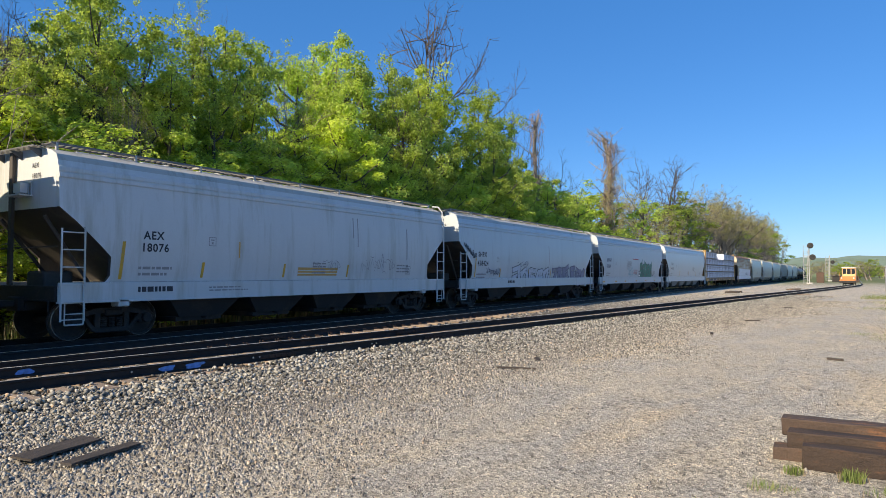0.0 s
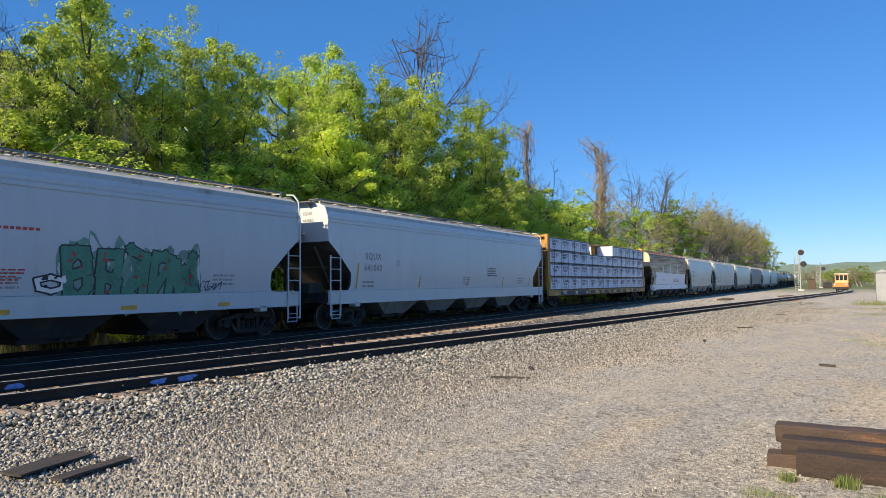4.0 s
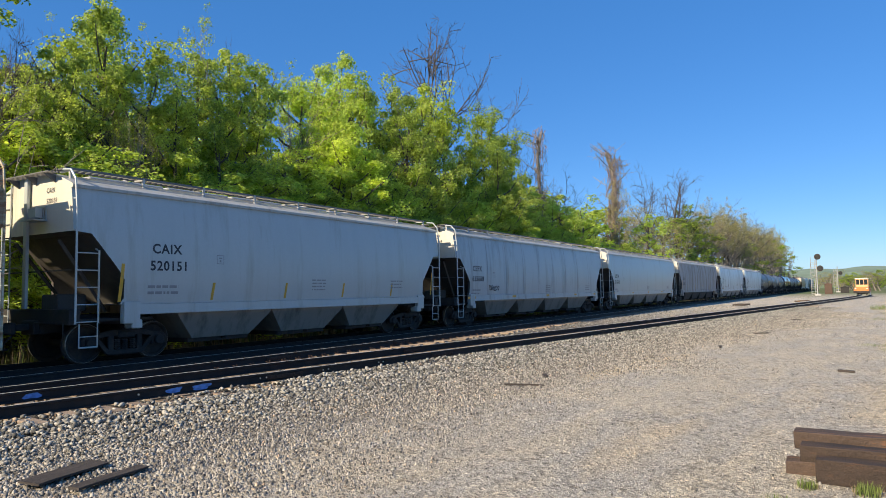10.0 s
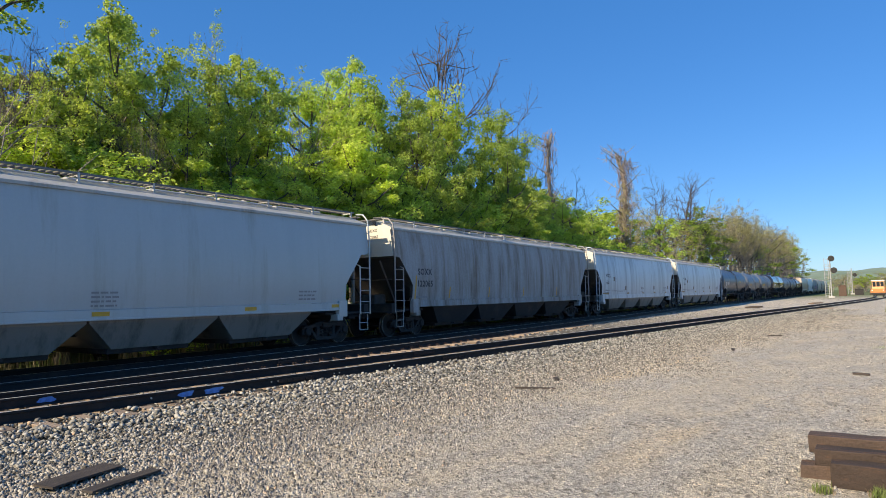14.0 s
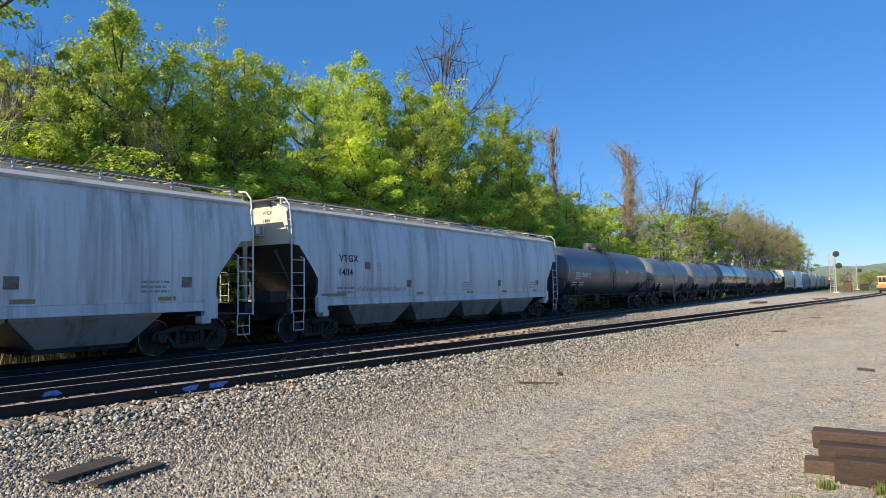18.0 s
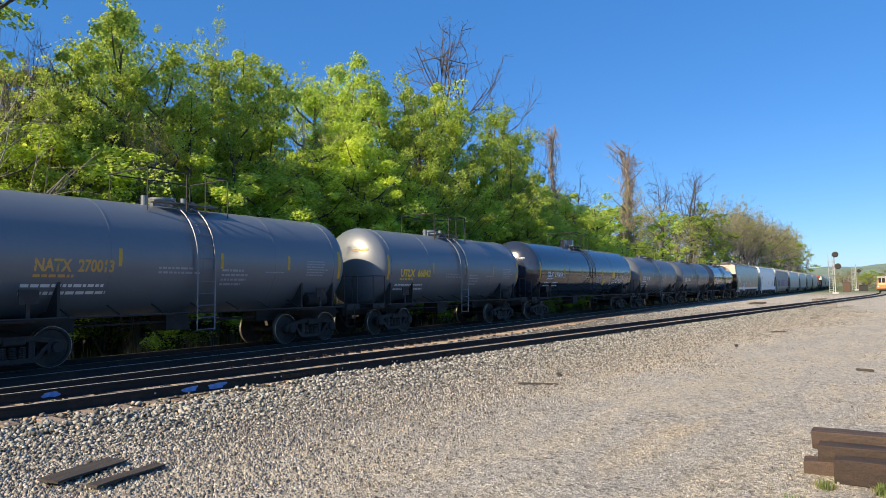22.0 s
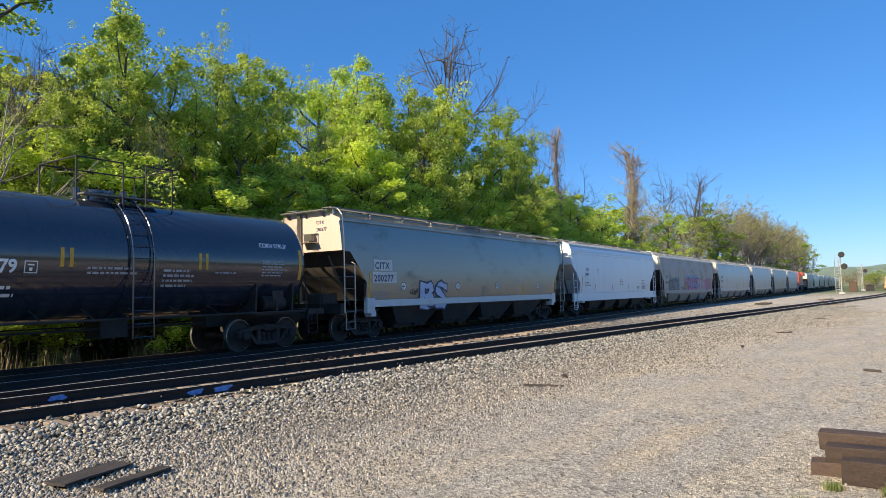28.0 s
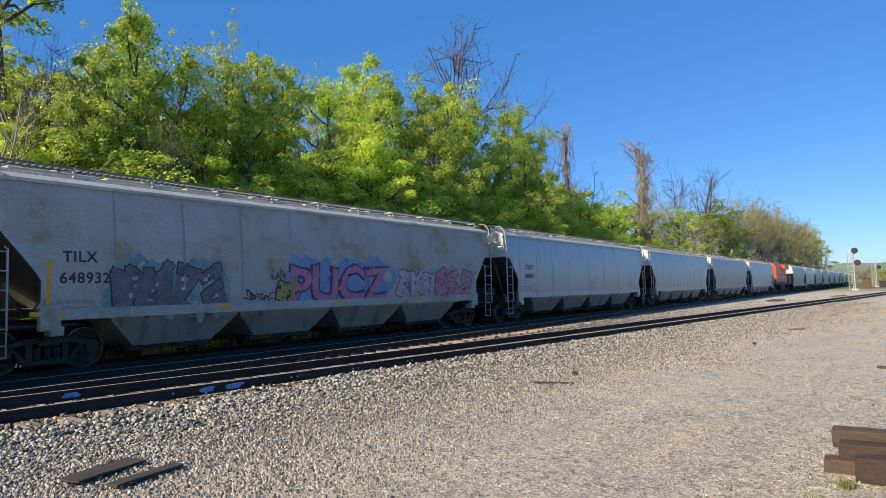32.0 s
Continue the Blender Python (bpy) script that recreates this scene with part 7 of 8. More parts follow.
def locomotive(L):
    car = thing("locomotive", "red and grey diesel locomotive coupled within the train", "locomotive", group="cars of the train")
    bm = bmesh.new()
    box(bm, 0.2, L - 0.2, -1.5, 1.5, 1.2, 1.55)
    part("frame", bevel(fixed(bm), 0.03), P_BLACK, car)
    bm = bmesh.new()
    prism(bm, [(0.9, 1.55), (0.9, 2.5), (1.3, 2.75), (2.6, 2.8), (2.6, 1.55)], "y", -0.95, 0.95)
    part("nose", bevel(fixed(bm), 0.08, 2), P_LGREY, car)
    bm = bmesh.new()
    prism(bm, [(-1.5, 1.55), (1.5, 1.55), (1.5, 3.9), (1.1, 4.45), (-1.1, 4.45), (-1.5, 3.9)], "x", 2.6, 5.2)
    part("cab", bevel(fixed(bm), 0.05), P_LOCO, car)
    for x in (3.0, 4.1):
        bm = bmesh.new()
        box(bm, x, x + 0.8, -1.52, -1.49, 3.1, 3.8)
        part("cab_window", fixed(bm), P_GLASS, car)
    bm = bmesh.new()
    prism(bm, [(-0.95, 1.55), (0.95, 1.55), (0.95, 3.9), (0.7, 4.3), (-0.7, 4.3), (-0.95, 3.9)], "x", 5.2, L - 1.3)
    part("hood", bevel(fixed(bm), 0.05), P_LOCO, car)
    for k in range(8):
        bm = bmesh.new()
        x = 5.6 + k * (L - 7.2) / 8
        box(bm, x, x + (L - 7.2) / 8 - 0.12, -0.975, -0.94, 1.8, 3.6)
        part("hood_door", bevel(fixed(bm), 0.01), P_LOCO, car)
    bm = bmesh.new()
    box(bm, L - 5.5, L - 1.6, -1.4, 1.4, 3.6, 4.4)
    part("radiator", bevel(fixed(bm), 0.06), P_LOCO, car)
    bm = bmesh.new()
    prism(bm, [(-1.35, 0.95), (-1.35, 0.5), (-0.9, 0.3), (0.9, 0.3), (1.35, 0.5), (1.35, 0.95), (1.35, 1.2), (-1.35, 1.2)], "x", L * 0.38, L * 0.62)
    part("fuel_tank", fixed(bm), P_BLACK, car)
    bm = bmesh.new()
    for y in (-1.45, 1.45):
        for k in range(12):
            x = 0.6 + (L - 1.2) * k / 11
            bar(bm, (x, y, 1.5), (x, y, 2.5), 0.018)
        bar(bm, (0.6, y, 2.5), (L - 0.6, y, 2.5), 0.018)
    part("handrail", bm, P_WHITE, car)
    part("coupler", COUPLER, None, car)
    part("coupler", COUPLER, None, car, m=pose(L, 0, 0, 0, 0, 180))
    for x in (2.2, 4.2, L - 4.2, L - 2.2):
        add_truck(car, x)
    return car, None


# ---- the train, car by car ----
TRAIN = []
GAP = 1.40


def place_on_train(built, s):
    TRAIN.append((built[0], s))
    return built


W1 = paint("pale_grey_paint_stained", (0.56, 0.575, 0.59), 0.42, 0, (0.40, 0.40, 0.36), 0.42)
W2 = paint("cool_grey_paint", (0.49, 0.54, 0.575), 0.48, 0, (0.38, 0.39, 0.42), 0.25)
W3 = paint("pale_lilac_grey_paint", (0.46, 0.505, 0.545), 0.42, 0.0, (0.39, 0.42, 0.44), 0.2)
W4 = paint("clean_pale_grey_paint", (0.55, 0.58, 0.60), 0.45, 0, (0.45, 0.46, 0.47), 0.15)
def rust_bands(name, stops, stretch, scale):
    m = material(name, (0.3, 0.25, 0.2), 0.7, 0, 0.2, 1.0, bump=0.1, bump_scale=12)
    nt = m.node_tree
    co = nt.nodes.new("ShaderNodeTexCoord").outputs["Object"]
    col = ramp(nt, noise_of(nt, co, scale, 7, 0.66, stretch), stops)
    col = mixed(nt, 0.5, col, ramp(nt, noise_of(nt, co, 14, 4, 0.7), [(0.3, (0.75, 0.75, 0.75)), (0.7, (1.25, 1.25, 1.25))]), "MULTIPLY")
    nt.links.new(col, nt.nodes["Principled BSDF"].inputs["Base Color"])
    return m


W5 = rust_bands("rust_stained_cream_paint", [(0.40, (0.50, 0.475, 0.37)), (0.52, (0.42, 0.34, 0.22)), (0.60, (0.28, 0.15, 0.075)), (0.75, (0.20, 0.09, 0.045))], (0.22, 0.22, 3.4), 1.3)
W5R = rust_bands("rusted_roof", [(0.34, (0.44, 0.42, 0.40)), (0.44, (0.30, 0.17, 0.09)), (0.60, (0.20, 0.08, 0.04)), (0.70, (0.36, 0.30, 0.25))], (0.9, 0.3, 0.3), 1.5)
W5P = paint("fresh_white_patch", (0.64, 0.71, 0.84), 0.5, 0, (0.5, 0.52, 0.55), 0.1)
W6 = paint("grey_paint_dusty", (0.44, 0.475, 0.48), 0.36, 0.1, (0.36, 0.36, 0.33), 0.35)
# End sheets: lighter and warmer than the grey sides.
W6E = paint("cream_end_paint", (0.66, 0.61, 0.52), 0.6, 0, (0.50, 0.44, 0.36), 0.25)
W7 = paint("mid_grey_paint_sooty", (0.42, 0.455, 0.47), 0.5, 0, (0.24, 0.235, 0.225), 0.45)
W9 = rust_bands("grey_paint_brown_stained", [(0.42, (0.37, 0.37, 0.36)), (0.55, (0.31, 0.29, 0.26)), (0.66, (0.20, 0.16, 0.12)), (0.78, (0.14, 0.11, 0.09))], (2.6, 2.6, 0.25), 0.9)
W10 = paint("chalky_grey_paint_streaked", (0.56, 0.61, 0.65), 0.6, 0, (0.28, 0.30, 0.32), 0.56, 0.14, (4.0, 4.0, 0.16), 0.7)
W19 = paint("dull_stainless_steel", (0.25, 0.24, 0.235), 0.35, 0.95, (0.14, 0.13, 0.12), 0.35, 0.06, (0.6, 0.6, 1.2))
W19E = paint("faded_pink_cream_paint", (0.60, 0.48, 0.40), 0.6, 0, (0.45, 0.34, 0.28), 0.3)
W20 = paint("fresh_white_paint", (0.68, 0.745, 0.80), 0.4, 0, (0.56, 0.60, 0.62), 0.2)
W21 = rust_bands("dingy_grey_paint_ochre_stained", [(0.40, (0.37, 0.375, 0.37)), (0.53, (0.34, 0.33, 0.30)), (0.61, (0.31, 0.25, 0.15)), (0.72, (0.27, 0.19, 0.09))], (0.8, 0.8, 1.0), 0.75)
W22 = paint("blue_grey_paint_dirty", (0.36, 0.38, 0.42), 0.38, 0.3, (0.20, 0.20, 0.22), 0.4)
W24 = paint("dark_grey_paint_dirty", (0.27, 0.28, 0.30), 0.55, 0, (0.15, 0.14, 0.14), 0.45)
B_GREY = paint("dusty_grey_bays", (0.25, 0.23, 0.205), 0.78, 0, (0.09, 0.078, 0.066), 0.5)
SEAM_D = material("dark_seam", (0.27, 0.27, 0.275), 0.6, 0, 0.25, 2.0, 9, (0.40, 0.40, 0.40), 0.6, (2, 2, 0.5), bump=0)
T_DARK = paint("matt_black_tank_paint", (0.06, 0.072, 0.09), 0.42, 0, (0.09, 0.097, 0.108), 0.3)
T_BLUE = paint("dusty_black_tank_paint", (0.115, 0.135, 0.165), 0.42, 0, (0.14, 0.152, 0.17), 0.35)
T_GLOSS = paint("glossy_black_tank_paint", (0.022, 0.028, 0.045), 0.13, 0, (0.02, 0.018, 0.016), 0.2, 0.05, (2.2, 2.2, 0.22), 0.9, 0.0)
T_SEMI = paint("satin_black_tank_paint", (0.085, 0.095, 0.115), 0.42, 0, (0.035, 0.03, 0.028), 0.25)
for m in (T_GLOSS, T_SEMI, T_DARK, T_BLUE):
    m.node_tree.nodes["Principled BSDF"].inputs["Specular IOR Level"].default_value = 1.0


def build_train():
    TALL = (0.075, 0.22, 0.36, 0.5, 0.64, 0.78, 0.925)
    LOW = (0.05, 0.28, 0.5, 0.72, 0.9)
    H = lambda s, s2, *a, **k: place_on_train(hopper("covered_hopper", s2 - s - GAP, *a, **k), s)
    S = [-10.1, 8.03, 25.6, 45.1, 64.52, 84.7, 108.82, 126.16, 142.78, 163.87, 184.95, 206.42, 227.36, 248.7]
    H(S[0], S[1], W2, "pale grey covered hopper car, slightly weathered", bays=4)
    # pale car with faded stains
    SILL = lambda z: -1.607
    car, side = H(S[1], S[2], W1, "pale grey covered hopper with yellow strips and faded graffiti", ("AEX", "18076"), 0.23, P_INK, line_pitch=0.30, strips=(0.088,), marks_at=(2.13, 2.15))
    for z0, z1 in ((1.50, 1.56), (1.59, 1.65), (1.68, 1.76)):
        bm = bmesh.new()
        patch(bm, 7.42, 9.28 + 0.2 * (z1 - 1.5), z0, z1, 2, 8)
        part("faded_patch", lay(bm, 0, 0, side, 0.005), P_ORANGE, car, "faded orange painted band")
    for x, z, h in ((10.1, 2.8, 0.7), (10.35, 2.5, 1.0), (13.4, 2.1, 1.2)):
        strip(car, x, z, z + h, side, 0.05, SEAM_D, "stain_streak")
    strip(car, 5.02, 2.0, 2.45, side, 0.05, P_ORANGE, "stain_streak")
    for x in (3.75, 6.76, 9.78):
        strip(car, x, 1.45, 1.86, side, 0.085, slant=0.05)
    tag_scrawl(car, 8.1, 9.4, 1.55, 2.1, side, P_GREYINK, 3, 0.018, 6)
    tag_scrawl(car, 10.6, 12.6, 1.55, 2.2, side, P_GREYINK, 4, 0.018, 8)
    frame_mark(car, 13.4, 1.55, 0.3, P_INK, side, "stencilled_box")
    small_print(car, 1.9, 1.08, 1.3, 0.16, 1, P_INK, SILL, 31, thick=0.8)
    small_print(car, 4.0, 1.08, 1.4, 0.16, 2, P_GREYINK, SILL, 32)
    # two painted cars
    car, side = H(S[2], S[3], W2, "cool grey covered hopper with sprayed outline graffiti", ("SHPX", "458424"), 0.27, P_INK, strips=(0.08,), marks_at=(1.86, 2.01))
    for x in (4.05, 7.5, 10.65, 16.5):
        strip(car, x, 1.42, 1.84, side, 0.09, slant=0.05)
    for k in range(4):
        tag_scrawl(car, 0.42 + 0.28 * k, 0.72 + 0.28 * k, 2.72 - 0.15 * k, 3.0 - 0.15 * k, side, P_INK, 70 + k, 0.03, 4)
    tag_scrawl(car, 2.6, 4.05, 1.5, 2.0, side, P_NAVY, 8, 0.03, 7)
    piece(car, 5.5, 10.6, 0.97, 1.88, side, spray("sprayed_white", (0.55, 0.58, 0.63), 0.1), spray("sprayed_dark_green", (0.04, 0.06, 0.08)), 5, 5)
    piece(car, 10.9, 16.6, 1.0, 1.95, side, spray("sprayed_lilac_grey", (0.25, 0.25, 0.33), 0.3), spray("sprayed_violet", (0.05, 0.045, 0.11)), 6, 6, None, spray("sprayed_pale_yellow", (0.42, 0.38, 0.22)))
    tag_scrawl(car, 6.1, 7.5, 1.98, 2.25, side, P_NAVY, 9, 0.02, 8)
    strip(car, 10.4, 2.1, 3.2, side, 0.06, spray("faded_red_stain", (0.30, 0.22, 0.24)), "stain_streak")
    small_print(car, 4.9, 1.08, 0.9, 0.16, 1, P_INK, SILL, 33, thick=0.8)
    car, side = H(S[3], S[4], W3, "lilac grey covered hopper with green bubble graffiti", ("BNGX", "60206"), 0.27, P_NAVY, strips=(0.03, 0.2, 0.335, 0.5, 0.66, 0.82), strip_tall=False, marks_at=(1.93, 2.1), line_pitch=0.44)
    green = spray("sprayed_green", (0.05, 0.22, 0.15))
    piece(car, 10.5, 14.1, 1.12, 2.42, side, green, spray("sprayed_black", (0.03, 0.05, 0.05)), 5, 15, spray("sprayed_green_haze", (0.12, 0.26, 0.22)), spray("sprayed_red", (0.35, 0.07, 0.06)))
    piece(car, 9.86, 10.7, 1.45, 1.8, side, P_WHITE, P_INK, 1, 16)
    tag_scrawl(car, 7.0, 8.5, 1.4, 2.1, side, spray("sprayed_teal", (0.20, 0.42, 0.46)), 17, 0.05, 5)
    small_print(car, 6.8, 1.95, 1.4, 0.7, 8, P_GREYINK, side, 18)
    small_print(car, 8.3, 2.72, 1.85, 0.14, 1, P_RED, side, 19)
    small_print(car, 8.6, 1.6, 1.15, 0.35, 5, P_RED, side, 20)
    tag_scrawl(car, 13.85, 14.9, 1.4, 1.7, side, P_NAVY, 22, 0.03, 5)
    for x in (1.62, 3.28, 4.9, 6.5):
        strip(car, x, 1.5, 3.5, side, 0.016, P_PALE, "weld_line", 0.004)
    car, side = H(S[4], S[5], W4, "clean pale grey covered hopper with yellow strips", ("EQUX", "641060"), 0.27, P_GREYINK, strips=(0.08, 0.3, 0.52, 0.72, 0.9), bay_mat=B_GREY, marks_at=(2.1, 2.1))
    small_print(car, 11.8, 1.9, 1.1, 0.45, 4, P_INK, side, 41)
    # lumber car
    place_on_train(lumber_car(107.15 - S[5]), S[5])
    # rust-stained car with the repainted lower half
    car, side = H(S[6], S[7], W5, "rust-streaked covered hopper with repainted white lower side", (), 0.23, P_INK, roof_mat=W5R, end_mat=paint("rusty_cream_end", (0.58, 0.50, 0.38), 0.7, 0, (0.3, 0.15, 0.07), 0.35), strips=LOW, strip_tall=False, marks_at=(1.85, 2.25), sill_mat=W5P, seams=0)
    bm = bmesh.new()
    Lr = S[7] - S[6] - GAP
    patch(bm, 2.0, Lr - 0.95, 1.38, 2.57, 8, 20)
    for v in bm.verts:
        if v.co.z > 2.5:
            v.co.z += 0.015 * math.sin(v.co.x * 1.7) - 0.016 * v.co.x
    part("repainted_panel", lay(bm, 0, 0, side, 0.004), W5P, car, "fresh white repainted lower panel", smooth=60)
    for x, wd, z1 in ((4.9, 0.16, 3.2), (7.85, 0.24, 3.3), (11.3, 0.2, 3.35), (12.9, 0.14, 2.85)):
        strip(car, x, 2.3, z1, side, wd, W5P, "paint_patch")
    letter(car, "CAIX", 1.36, 2.40, 0.23, P_INK, side, 0.025, 0.80, lift=0.010)
    letter(car, "490103", 1.38, 2.04, 0.23, P_INK, side, 0.025, 0.80, "car_number", lift=0.010)
    tag_scrawl(car, 9.0, 11.8, 1.52, 1.85, side, P_NAVY, 51, 0.03, 14)
    small_print(car, 4.6, 1.75, 0.9, 0.12, 2, P_GREYINK, side, 52)
    # grey cars with bays showing
    car, side = H(S[7], S[8], W6, "grey covered hopper with yellow strips and dusty bays", ("CAIX", "520151"), 0.27, P_INK, style="flat", bays=3, bay_mat=B_GREY, roof_mat=R_GREY, end_mat=W6E, seams=0, seam_mat=SEAM_D, strips=(0.07, 0.243, 0.42, 0.595, 0.775, 0.955), marks_at=(2.03, 2.23))
    car, side = H(S[8], S[9], W7, "sooty grey covered hopper with a small black tag", ("CEFX", "635668"), 0.27, P_INK, style="flat", bays=4, bay_mat=B_GREY, roof_mat=R_GREY, end_mat=W6E, seams=8, seam_mat=SEAM_D, strips=LOW, strip_tall=False, marks_at=(1.58, 2.05), line_pitch=0.46)
    tag_scrawl(car, 3.05, 4.05, 1.55, 1.88, side, P_INK, 61, 0.035, 5)
    H(S[9], S[10], W6, "grey covered hopper with black lettering and dusty bays", ("CEFX", "635500"), 0.27, P_INK, style="flat", bays=4, bay_mat=B_GREY, roof_mat=R_GREY, end_mat=W6E, seams=0, strips=LOW, strip_tall=False, marks_at=(1.52, 2.0))
    car, side = H(S[10], S[11], W9, "grey covered hopper stained brown along its top", ("SOXX", "122065"), 0.27, P_INK, style="flat", bays=4, roof_mat=R_GREY, end_mat=W6E, seams=6, seam_mat=SEAM_D, strips=(0.067, 0.19, 0.36, 0.54, 0.75), marks_at=(1.66, 1.95), line_pitch=0.46)
    for k, num in ((11, "1550"), (12, "1484")):
        car, side = H(S[k], S[k + 1], W10, "chalky grey covered hopper with long vertical dirt streaks", ("VTGX", num), 0.27, P_INK, style="flat", bays=4, bay_mat=B_GREY, roof_mat=R_GREY, end_mat=W6E, seams=12, seam_mat=W10, strips=(), marks_at=(2.3 if k == 12 else 2.05, 2.13), line_pitch=0.46)
        Lk = S[k + 1] - S[k] - GAP
        for fx in (0.07, 0.33, 0.52, 0.68, 0.85):
            strip(car, fx * Lk, 1.40, 1.50, side, 1.2 if fx < 0.1 else 0.5, P_OCHRE, "rusty_strip")
        for px, zz in ((3.5, 2.3), (5.95, 1.68), (13.15, 1.7), (17.25, 1.72)):
            strip(car, px, zz, zz + 0.27, side, 0.3, P_PLATE, "data_plate")
        tag_scrawl(car, 3.1, 5.9, 1.54, 1.72, side, P_GREYINK, 80 + k, 0.012, 34)
    # tanks
    T = [248.7, 266.65, 279.9, 292.86, 311.08, 324.1, 337.25]
    TL = [16.6, 11.93, 11.8, 16.9, 11.8, 11.95, 11.8]
    at = [(3.9, 7.4, 9.9, 13.25), (3.6, 6.5, 8.95), (3.6, 6.1, 8.6), (3.9, 6.75, 10.15, 13.1), (3.9, 7.4), (3.9, 7.5), (4.0, 7.5)]
    words = [(1.75, 3.75), (1.74, 3.5), (1.44, 3.45), (1.65, 3.75), (1.4, 3.2), (1.4, 3.2), (1.5, 3.15)]
    specs = [
        (T_DARK, 1.53, 2.58, ("TILX 194303",), P_WHITE, 1, "drum", "matt black tank car with yellow strips and top dome"),
        (T_BLUE, 1.47, 2.50, ("NATX 270013",), P_ORANGE, 1, "low", "dusty black tank car with faded orange lettering"),
        (T_BLUE, 1.46, 2.50, ("UTLX 66842",), P_GOLD, 1, "low", "dusty black tank car with yellow lettering"),
        (T_GLOSS, 1.57, 2.60, ("TILX 191059",), P_WHITE, 1, "drum", "long glossy black tank car with white lettering"),
        (T_SEMI, 1.47, 2.50, ("STSX 51199",), P_WHITE, 2, "low", "satin black tank car with paired yellow strips"),
        (T_DARK, 1.47, 2.50, ("STSX 51325",), P_WHITE, 2, "low", "matt black tank car with paired yellow strips"),
        (T_GLOSS, 1.50, 2.54, ("STSX 4379",), P_WHITE, 2, "low", "glossy black corn syrup tank car"),
    ]
    for k, (m, r, zc, marks, mm, st, dome, lab) in enumerate(specs):
        car, side = place_on_train(tank_car("tank_car", TL[k], r, zc, m, lab, marks, mm, st, dome, None, at[k], words[k]), T[k])
        L = TL[k]
        if k == 0:
            strip(car, L * 0.66, zc - 0.12, zc + 0.12, side, 0.6, P_GOLD, "placard")
        if k == 3:
            strip(car, L * 0.72, zc - 0.35, zc + 0.0, side, 0.5, P_GOLD, "placard")
            strip(car, L * 0.62, zc - 0.85, zc - 0.5, side, 0.3, P_GOLD, "placard", slant=0.15)
            tag_scrawl(car, L * 0.70, L * 0.86, zc - 0.85, zc - 0.25, side, P_WHITE, 91, 0.04, 11)
        if k == 6:
            letter(car, "CORN SYRUP", L - 2.25, zc + 0.42, 0.13, P_WHITE, side, 0.02, 0.95, "lettering")
    # rear half
    S = [350.16, 369.7, 387.5, 408.74, 430.5, 449.7, 468.7, 487.2, 506.7]
    car, side = H(S[0], S[1], W19, "dull steel covered hopper with cream end and blue graffiti", ("CITX", "200277"), 0.27, P_NAVY, style="flat", bays=4, roof_mat=W19, end_mat=W19E, strips=(0.072, 0.508, 0.72, 0.937), sill_mat=W2, marks_at=(1.76, 2.05), line_pitch=0.44)
    bm = bmesh.new()
    patch(bm, 1.62, 2.66, 2.38, 2.76, 2)
    patch(bm, 1.54, 2.92, 1.94, 2.33, 2)
    part("number_panel", lay(bm, 0, 0, side, 0.003), paint("pale_panel", (0.55, 0.55, 0.55)), car)
    piece(car, 4.42, 6.25, 1.0, 2.1, side, spray("sprayed_pale_blue", (0.40, 0.50, 0.66), 0.12), P_NAVY, 2, 101, word="BS")
    tag_scrawl(car, 3.72, 4.25, 1.5, 1.75, side, P_INK, 102, 0.03, 3)
    frame_mark(car, 12.7, 1.95, 0.25, P_WHITE, side)
    for x in (3.33, 7.1, 10.5, 14.85):
        for r, mt, lift in ((0.165, P_INK, 0.004), (0.14, P_WHITE, 0.007)):
            bm = bmesh.new()
            blob(bm, x, 1.82, r, r, random.Random(1), 20, 0.0, 0.0)
            part("round_mark", lay(bm, 0, 0, side, lift), mt, car)
        bm = bmesh.new()
        patch(bm, x - 0.1, x + 0.1, 1.805, 1.835, 1)
        patch(bm, x - 0.015, x + 0.015, 1.72, 1.90, 1)
        part("round_mark", lay(bm, 0, 0, side, 0.010), P_INK, car)
    car, side = H(S[1], S[2], W20, "freshly painted white covered hopper", ("AEX", "5993"), 0.22, P_NAVY, strips=(0.085, 0.217, 0.407, 0.605, 0.86), marks_at=(2.11, 2.42), line_pitch=0.30, hollow=W20)
    small_print(car, 12.0, 1.5, 0.6, 0.25, 3, P_INK, side, 110)
    small_print(car, 13.1, 1.5, 0.9, 0.35, 4, P_INK, side, 111)
    car, side = H(S[2], S[3], W21, "dingy grey covered hopper with large pink and green graffiti", ("TILX", "648932"), 0.27, P_INK, style="flat", bays=4, bay_mat=B_GREY, roof_mat=R_GREY, end_mat=W6E, seams=9, seam_mat=SEAM_D, strips=LOW, strip_tall=False, marks_at=(1.73, 1.95), line_pitch=0.46)
    pink = spray("sprayed_pink", (0.46, 0.16, 0.26))
    dkgreen = spray("sprayed_blue_green", (0.12, 0.125, 0.16), 0.4)
    piece(car, 2.75, 5.8, 1.2, 2.35, side, dkgreen, spray("sprayed_near_black", (0.035, 0.04, 0.07)), 4, 121, spray("sprayed_turquoise", (0.13, 0.27, 0.28)), spray("sprayed_pale_pink", (0.45, 0.40, 0.46)))
    piece(car, 8.15, 12.6, 1.3, 2.5, side, pink, spray("sprayed_plum", (0.10, 0.04, 0.11)), 4, 122, spray("sprayed_mid_blue", (0.12, 0.25, 0.45)), spray("sprayed_mauve", (0.36, 0.22, 0.36)), "PUCZ")
    piece(car, 13.2, 15.5, 1.35, 2.3, side, spray("sprayed_rose", (0.42, 0.33, 0.38)), spray("sprayed_wine", (0.16, 0.05, 0.09)), 3, 123)
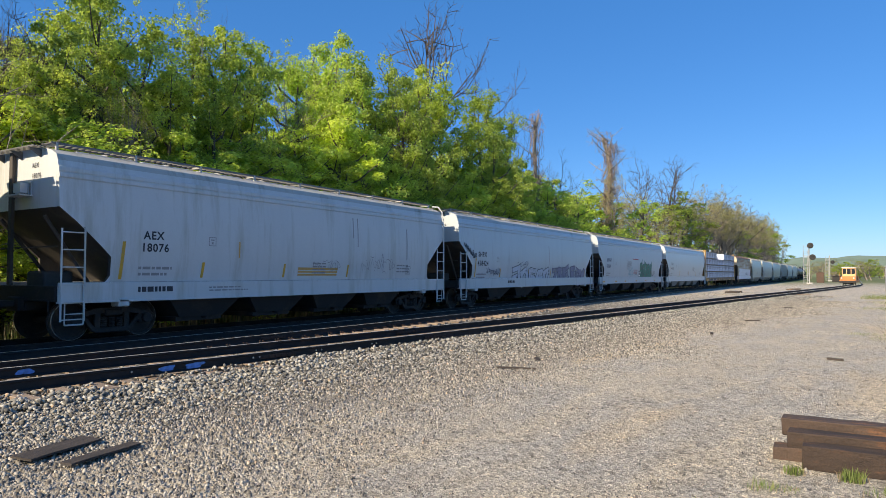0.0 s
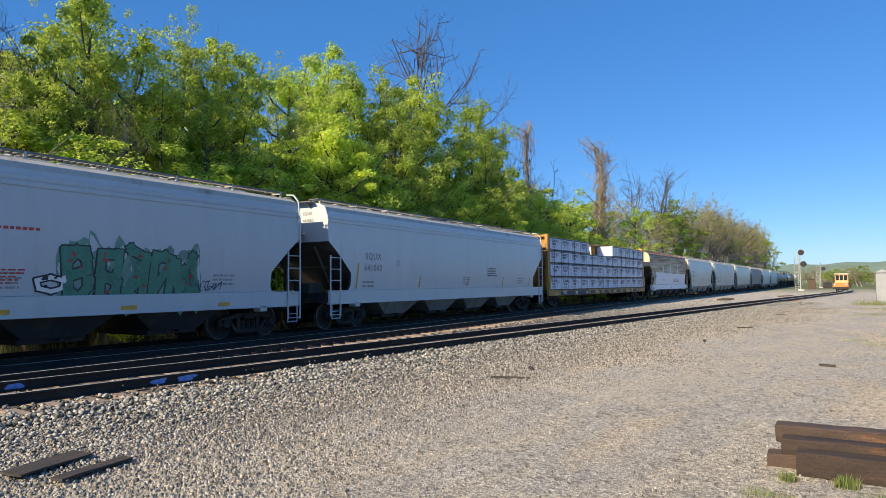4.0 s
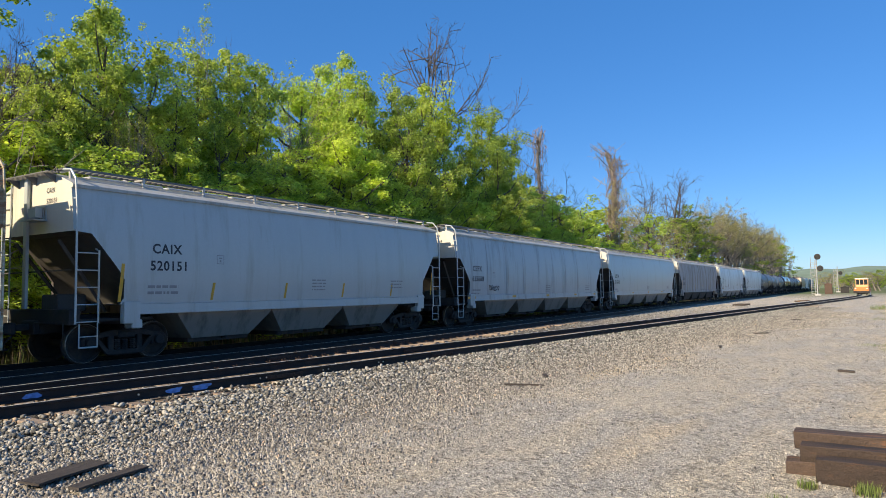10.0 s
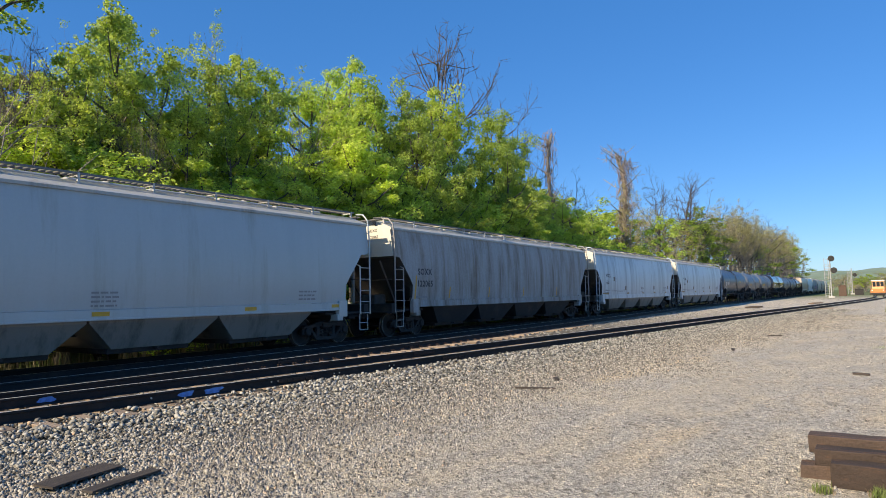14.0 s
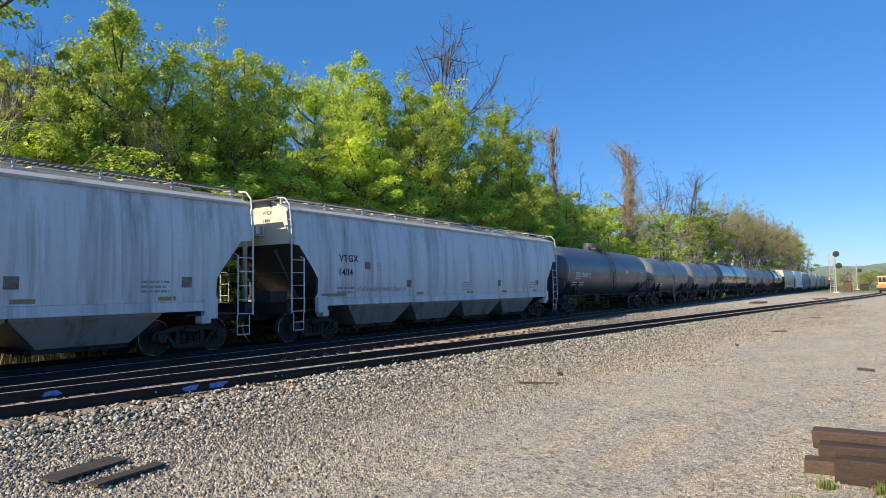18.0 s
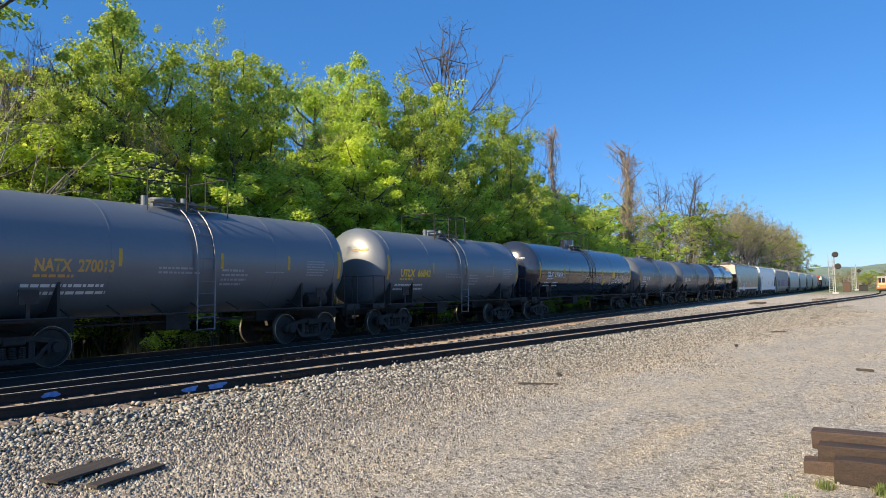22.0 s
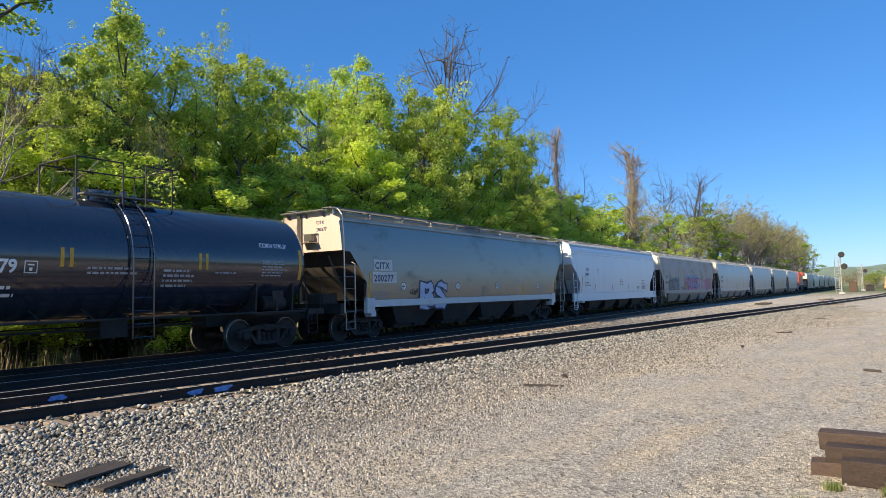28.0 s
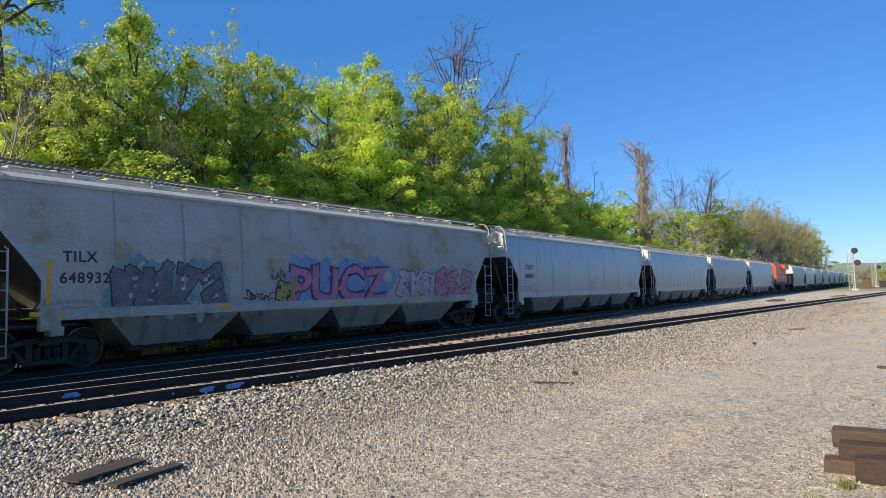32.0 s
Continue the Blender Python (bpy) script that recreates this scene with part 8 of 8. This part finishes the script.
    piece(car, 15.5, 18.2, 1.35, 2.3, side, spray("sprayed_red_pink", (0.46, 0.17, 0.24)), spray("sprayed_wine_dark", (0.20, 0.04, 0.09)), 3, 126, spray("sprayed_pale_green", (0.26, 0.36, 0.27)))
    tag_scrawl(car, 6.4, 7.5, 1.4, 1.72, side, P_INK, 124, 0.04, 5)
    tag_scrawl(car, 7.3, 7.9, 1.95, 2.3, side, P_INK, 127, 0.018, 6)
    piece(car, 7.6, 8.4, 1.35, 1.95, side, spray("sprayed_ochre", (0.36, 0.27, 0.08)), P_INK, 2, 125)
    strip(car, 1.33, 1.45, 2.4, side, 0.1)
    H(S[3], S[4], W22, "blue-grey covered hopper, dirty, with black lettering", ("CEFX", "380041"), 0.27, P_INK, style="flat", bays=4, bay_mat=B_GREY, end_mat=W6E, roof_mat=R_GREY, marks_at=(2.0, 2.1))
    H(S[4], S[5], W22, "blue-grey covered hopper with a dusty roof", style="flat", bays=4, bay_mat=B_GREY, end_mat=W6E, roof_mat=R_GREY, seams=5, seam_mat=SEAM_D)
    H(S[5], S[6], W24, "dark grey covered hopper streaked with soot", style="flat", bays=4, bay_mat=B_GREY, end_mat=W6E, roof_mat=R_GREY, seams=8, seam_mat=SEAM_D)
    H(S[6], S[7], W22, "blue-grey covered hopper behind the dark one", style="flat", bays=4, bay_mat=B_GREY, end_mat=W6E, roof_mat=R_GREY)
    place_on_train(locomotive(S[8] - S[7] - GAP), S[7])
    s = S[8]
    far = [W24, W6, W24, W22, W24, W22, W24, W6, W24, W22]
    for k in range(10):
        H(s, s + 18.6, far[k], ("dark grey covered hopper far back in the train" if far[k] is W24 else "grey covered hopper far back in the train"), style="flat" if k % 3 else "round", bays=3, end_mat=W6E, roof_mat=R_GREY)
        s += 18.6


build_train()


# ---- what moves ----
def motions():
    """The train rolls along the main line; its wheels turn while they pass by. The track machine drives off along the siding."""
    rows = []
    for t, x in ((0, 109), (3, 111.5), (6, 114), (9, 117), (13, 122), (16, 125), (20, 128.5), (24, 132), (28, 135), (32, 137.5)):
        mx, my, h = on_rail(near_line, x, 0)
        rows.append((t, pose(mx, my, 0, 0, 0, math.degrees(h))))
    walk(MACHINE, rows)
    for car, s in TRAIN:
        length = max(o.matrix_basis.translation.x for o in car.children) + 1.6
        rows = []
        for k in range(0, 65):
            t = k / 2
            f = s - gone(t)
            ax, ay, _ = on_main(f + 1.6)
            bx, by, _ = on_main(f + length - 1.6)
            h = math.atan2(by - ay, bx - ax)
            rows.append((t, pose(ax - 1.6 * math.cos(h), ay - 1.6 * math.sin(h), 0, 0, 0, math.degrees(h))))
        walk(car, rows)
        frames = [n for n in range(0, 32 * FPS + 1) if -22 < s - gone(n / FPS) < 24]
        frames = sorted({0, 32 * FPS, *frames})
        for w, dx, off in wheels_of.get(car, []):
            rows, turn = [], 0.0
            first = frames[1] if len(frames) > 2 else 0
            for n in frames:
                near = -22 < s - gone(n / FPS) < 24
                turn = -math.degrees((gone(n / FPS) - gone(first / FPS)) / 0.457) if near else turn
                rows.append((n / FPS, pose(dx, 0, 0.457, 0, turn, 0)))
            walk(w, rows)


motions()
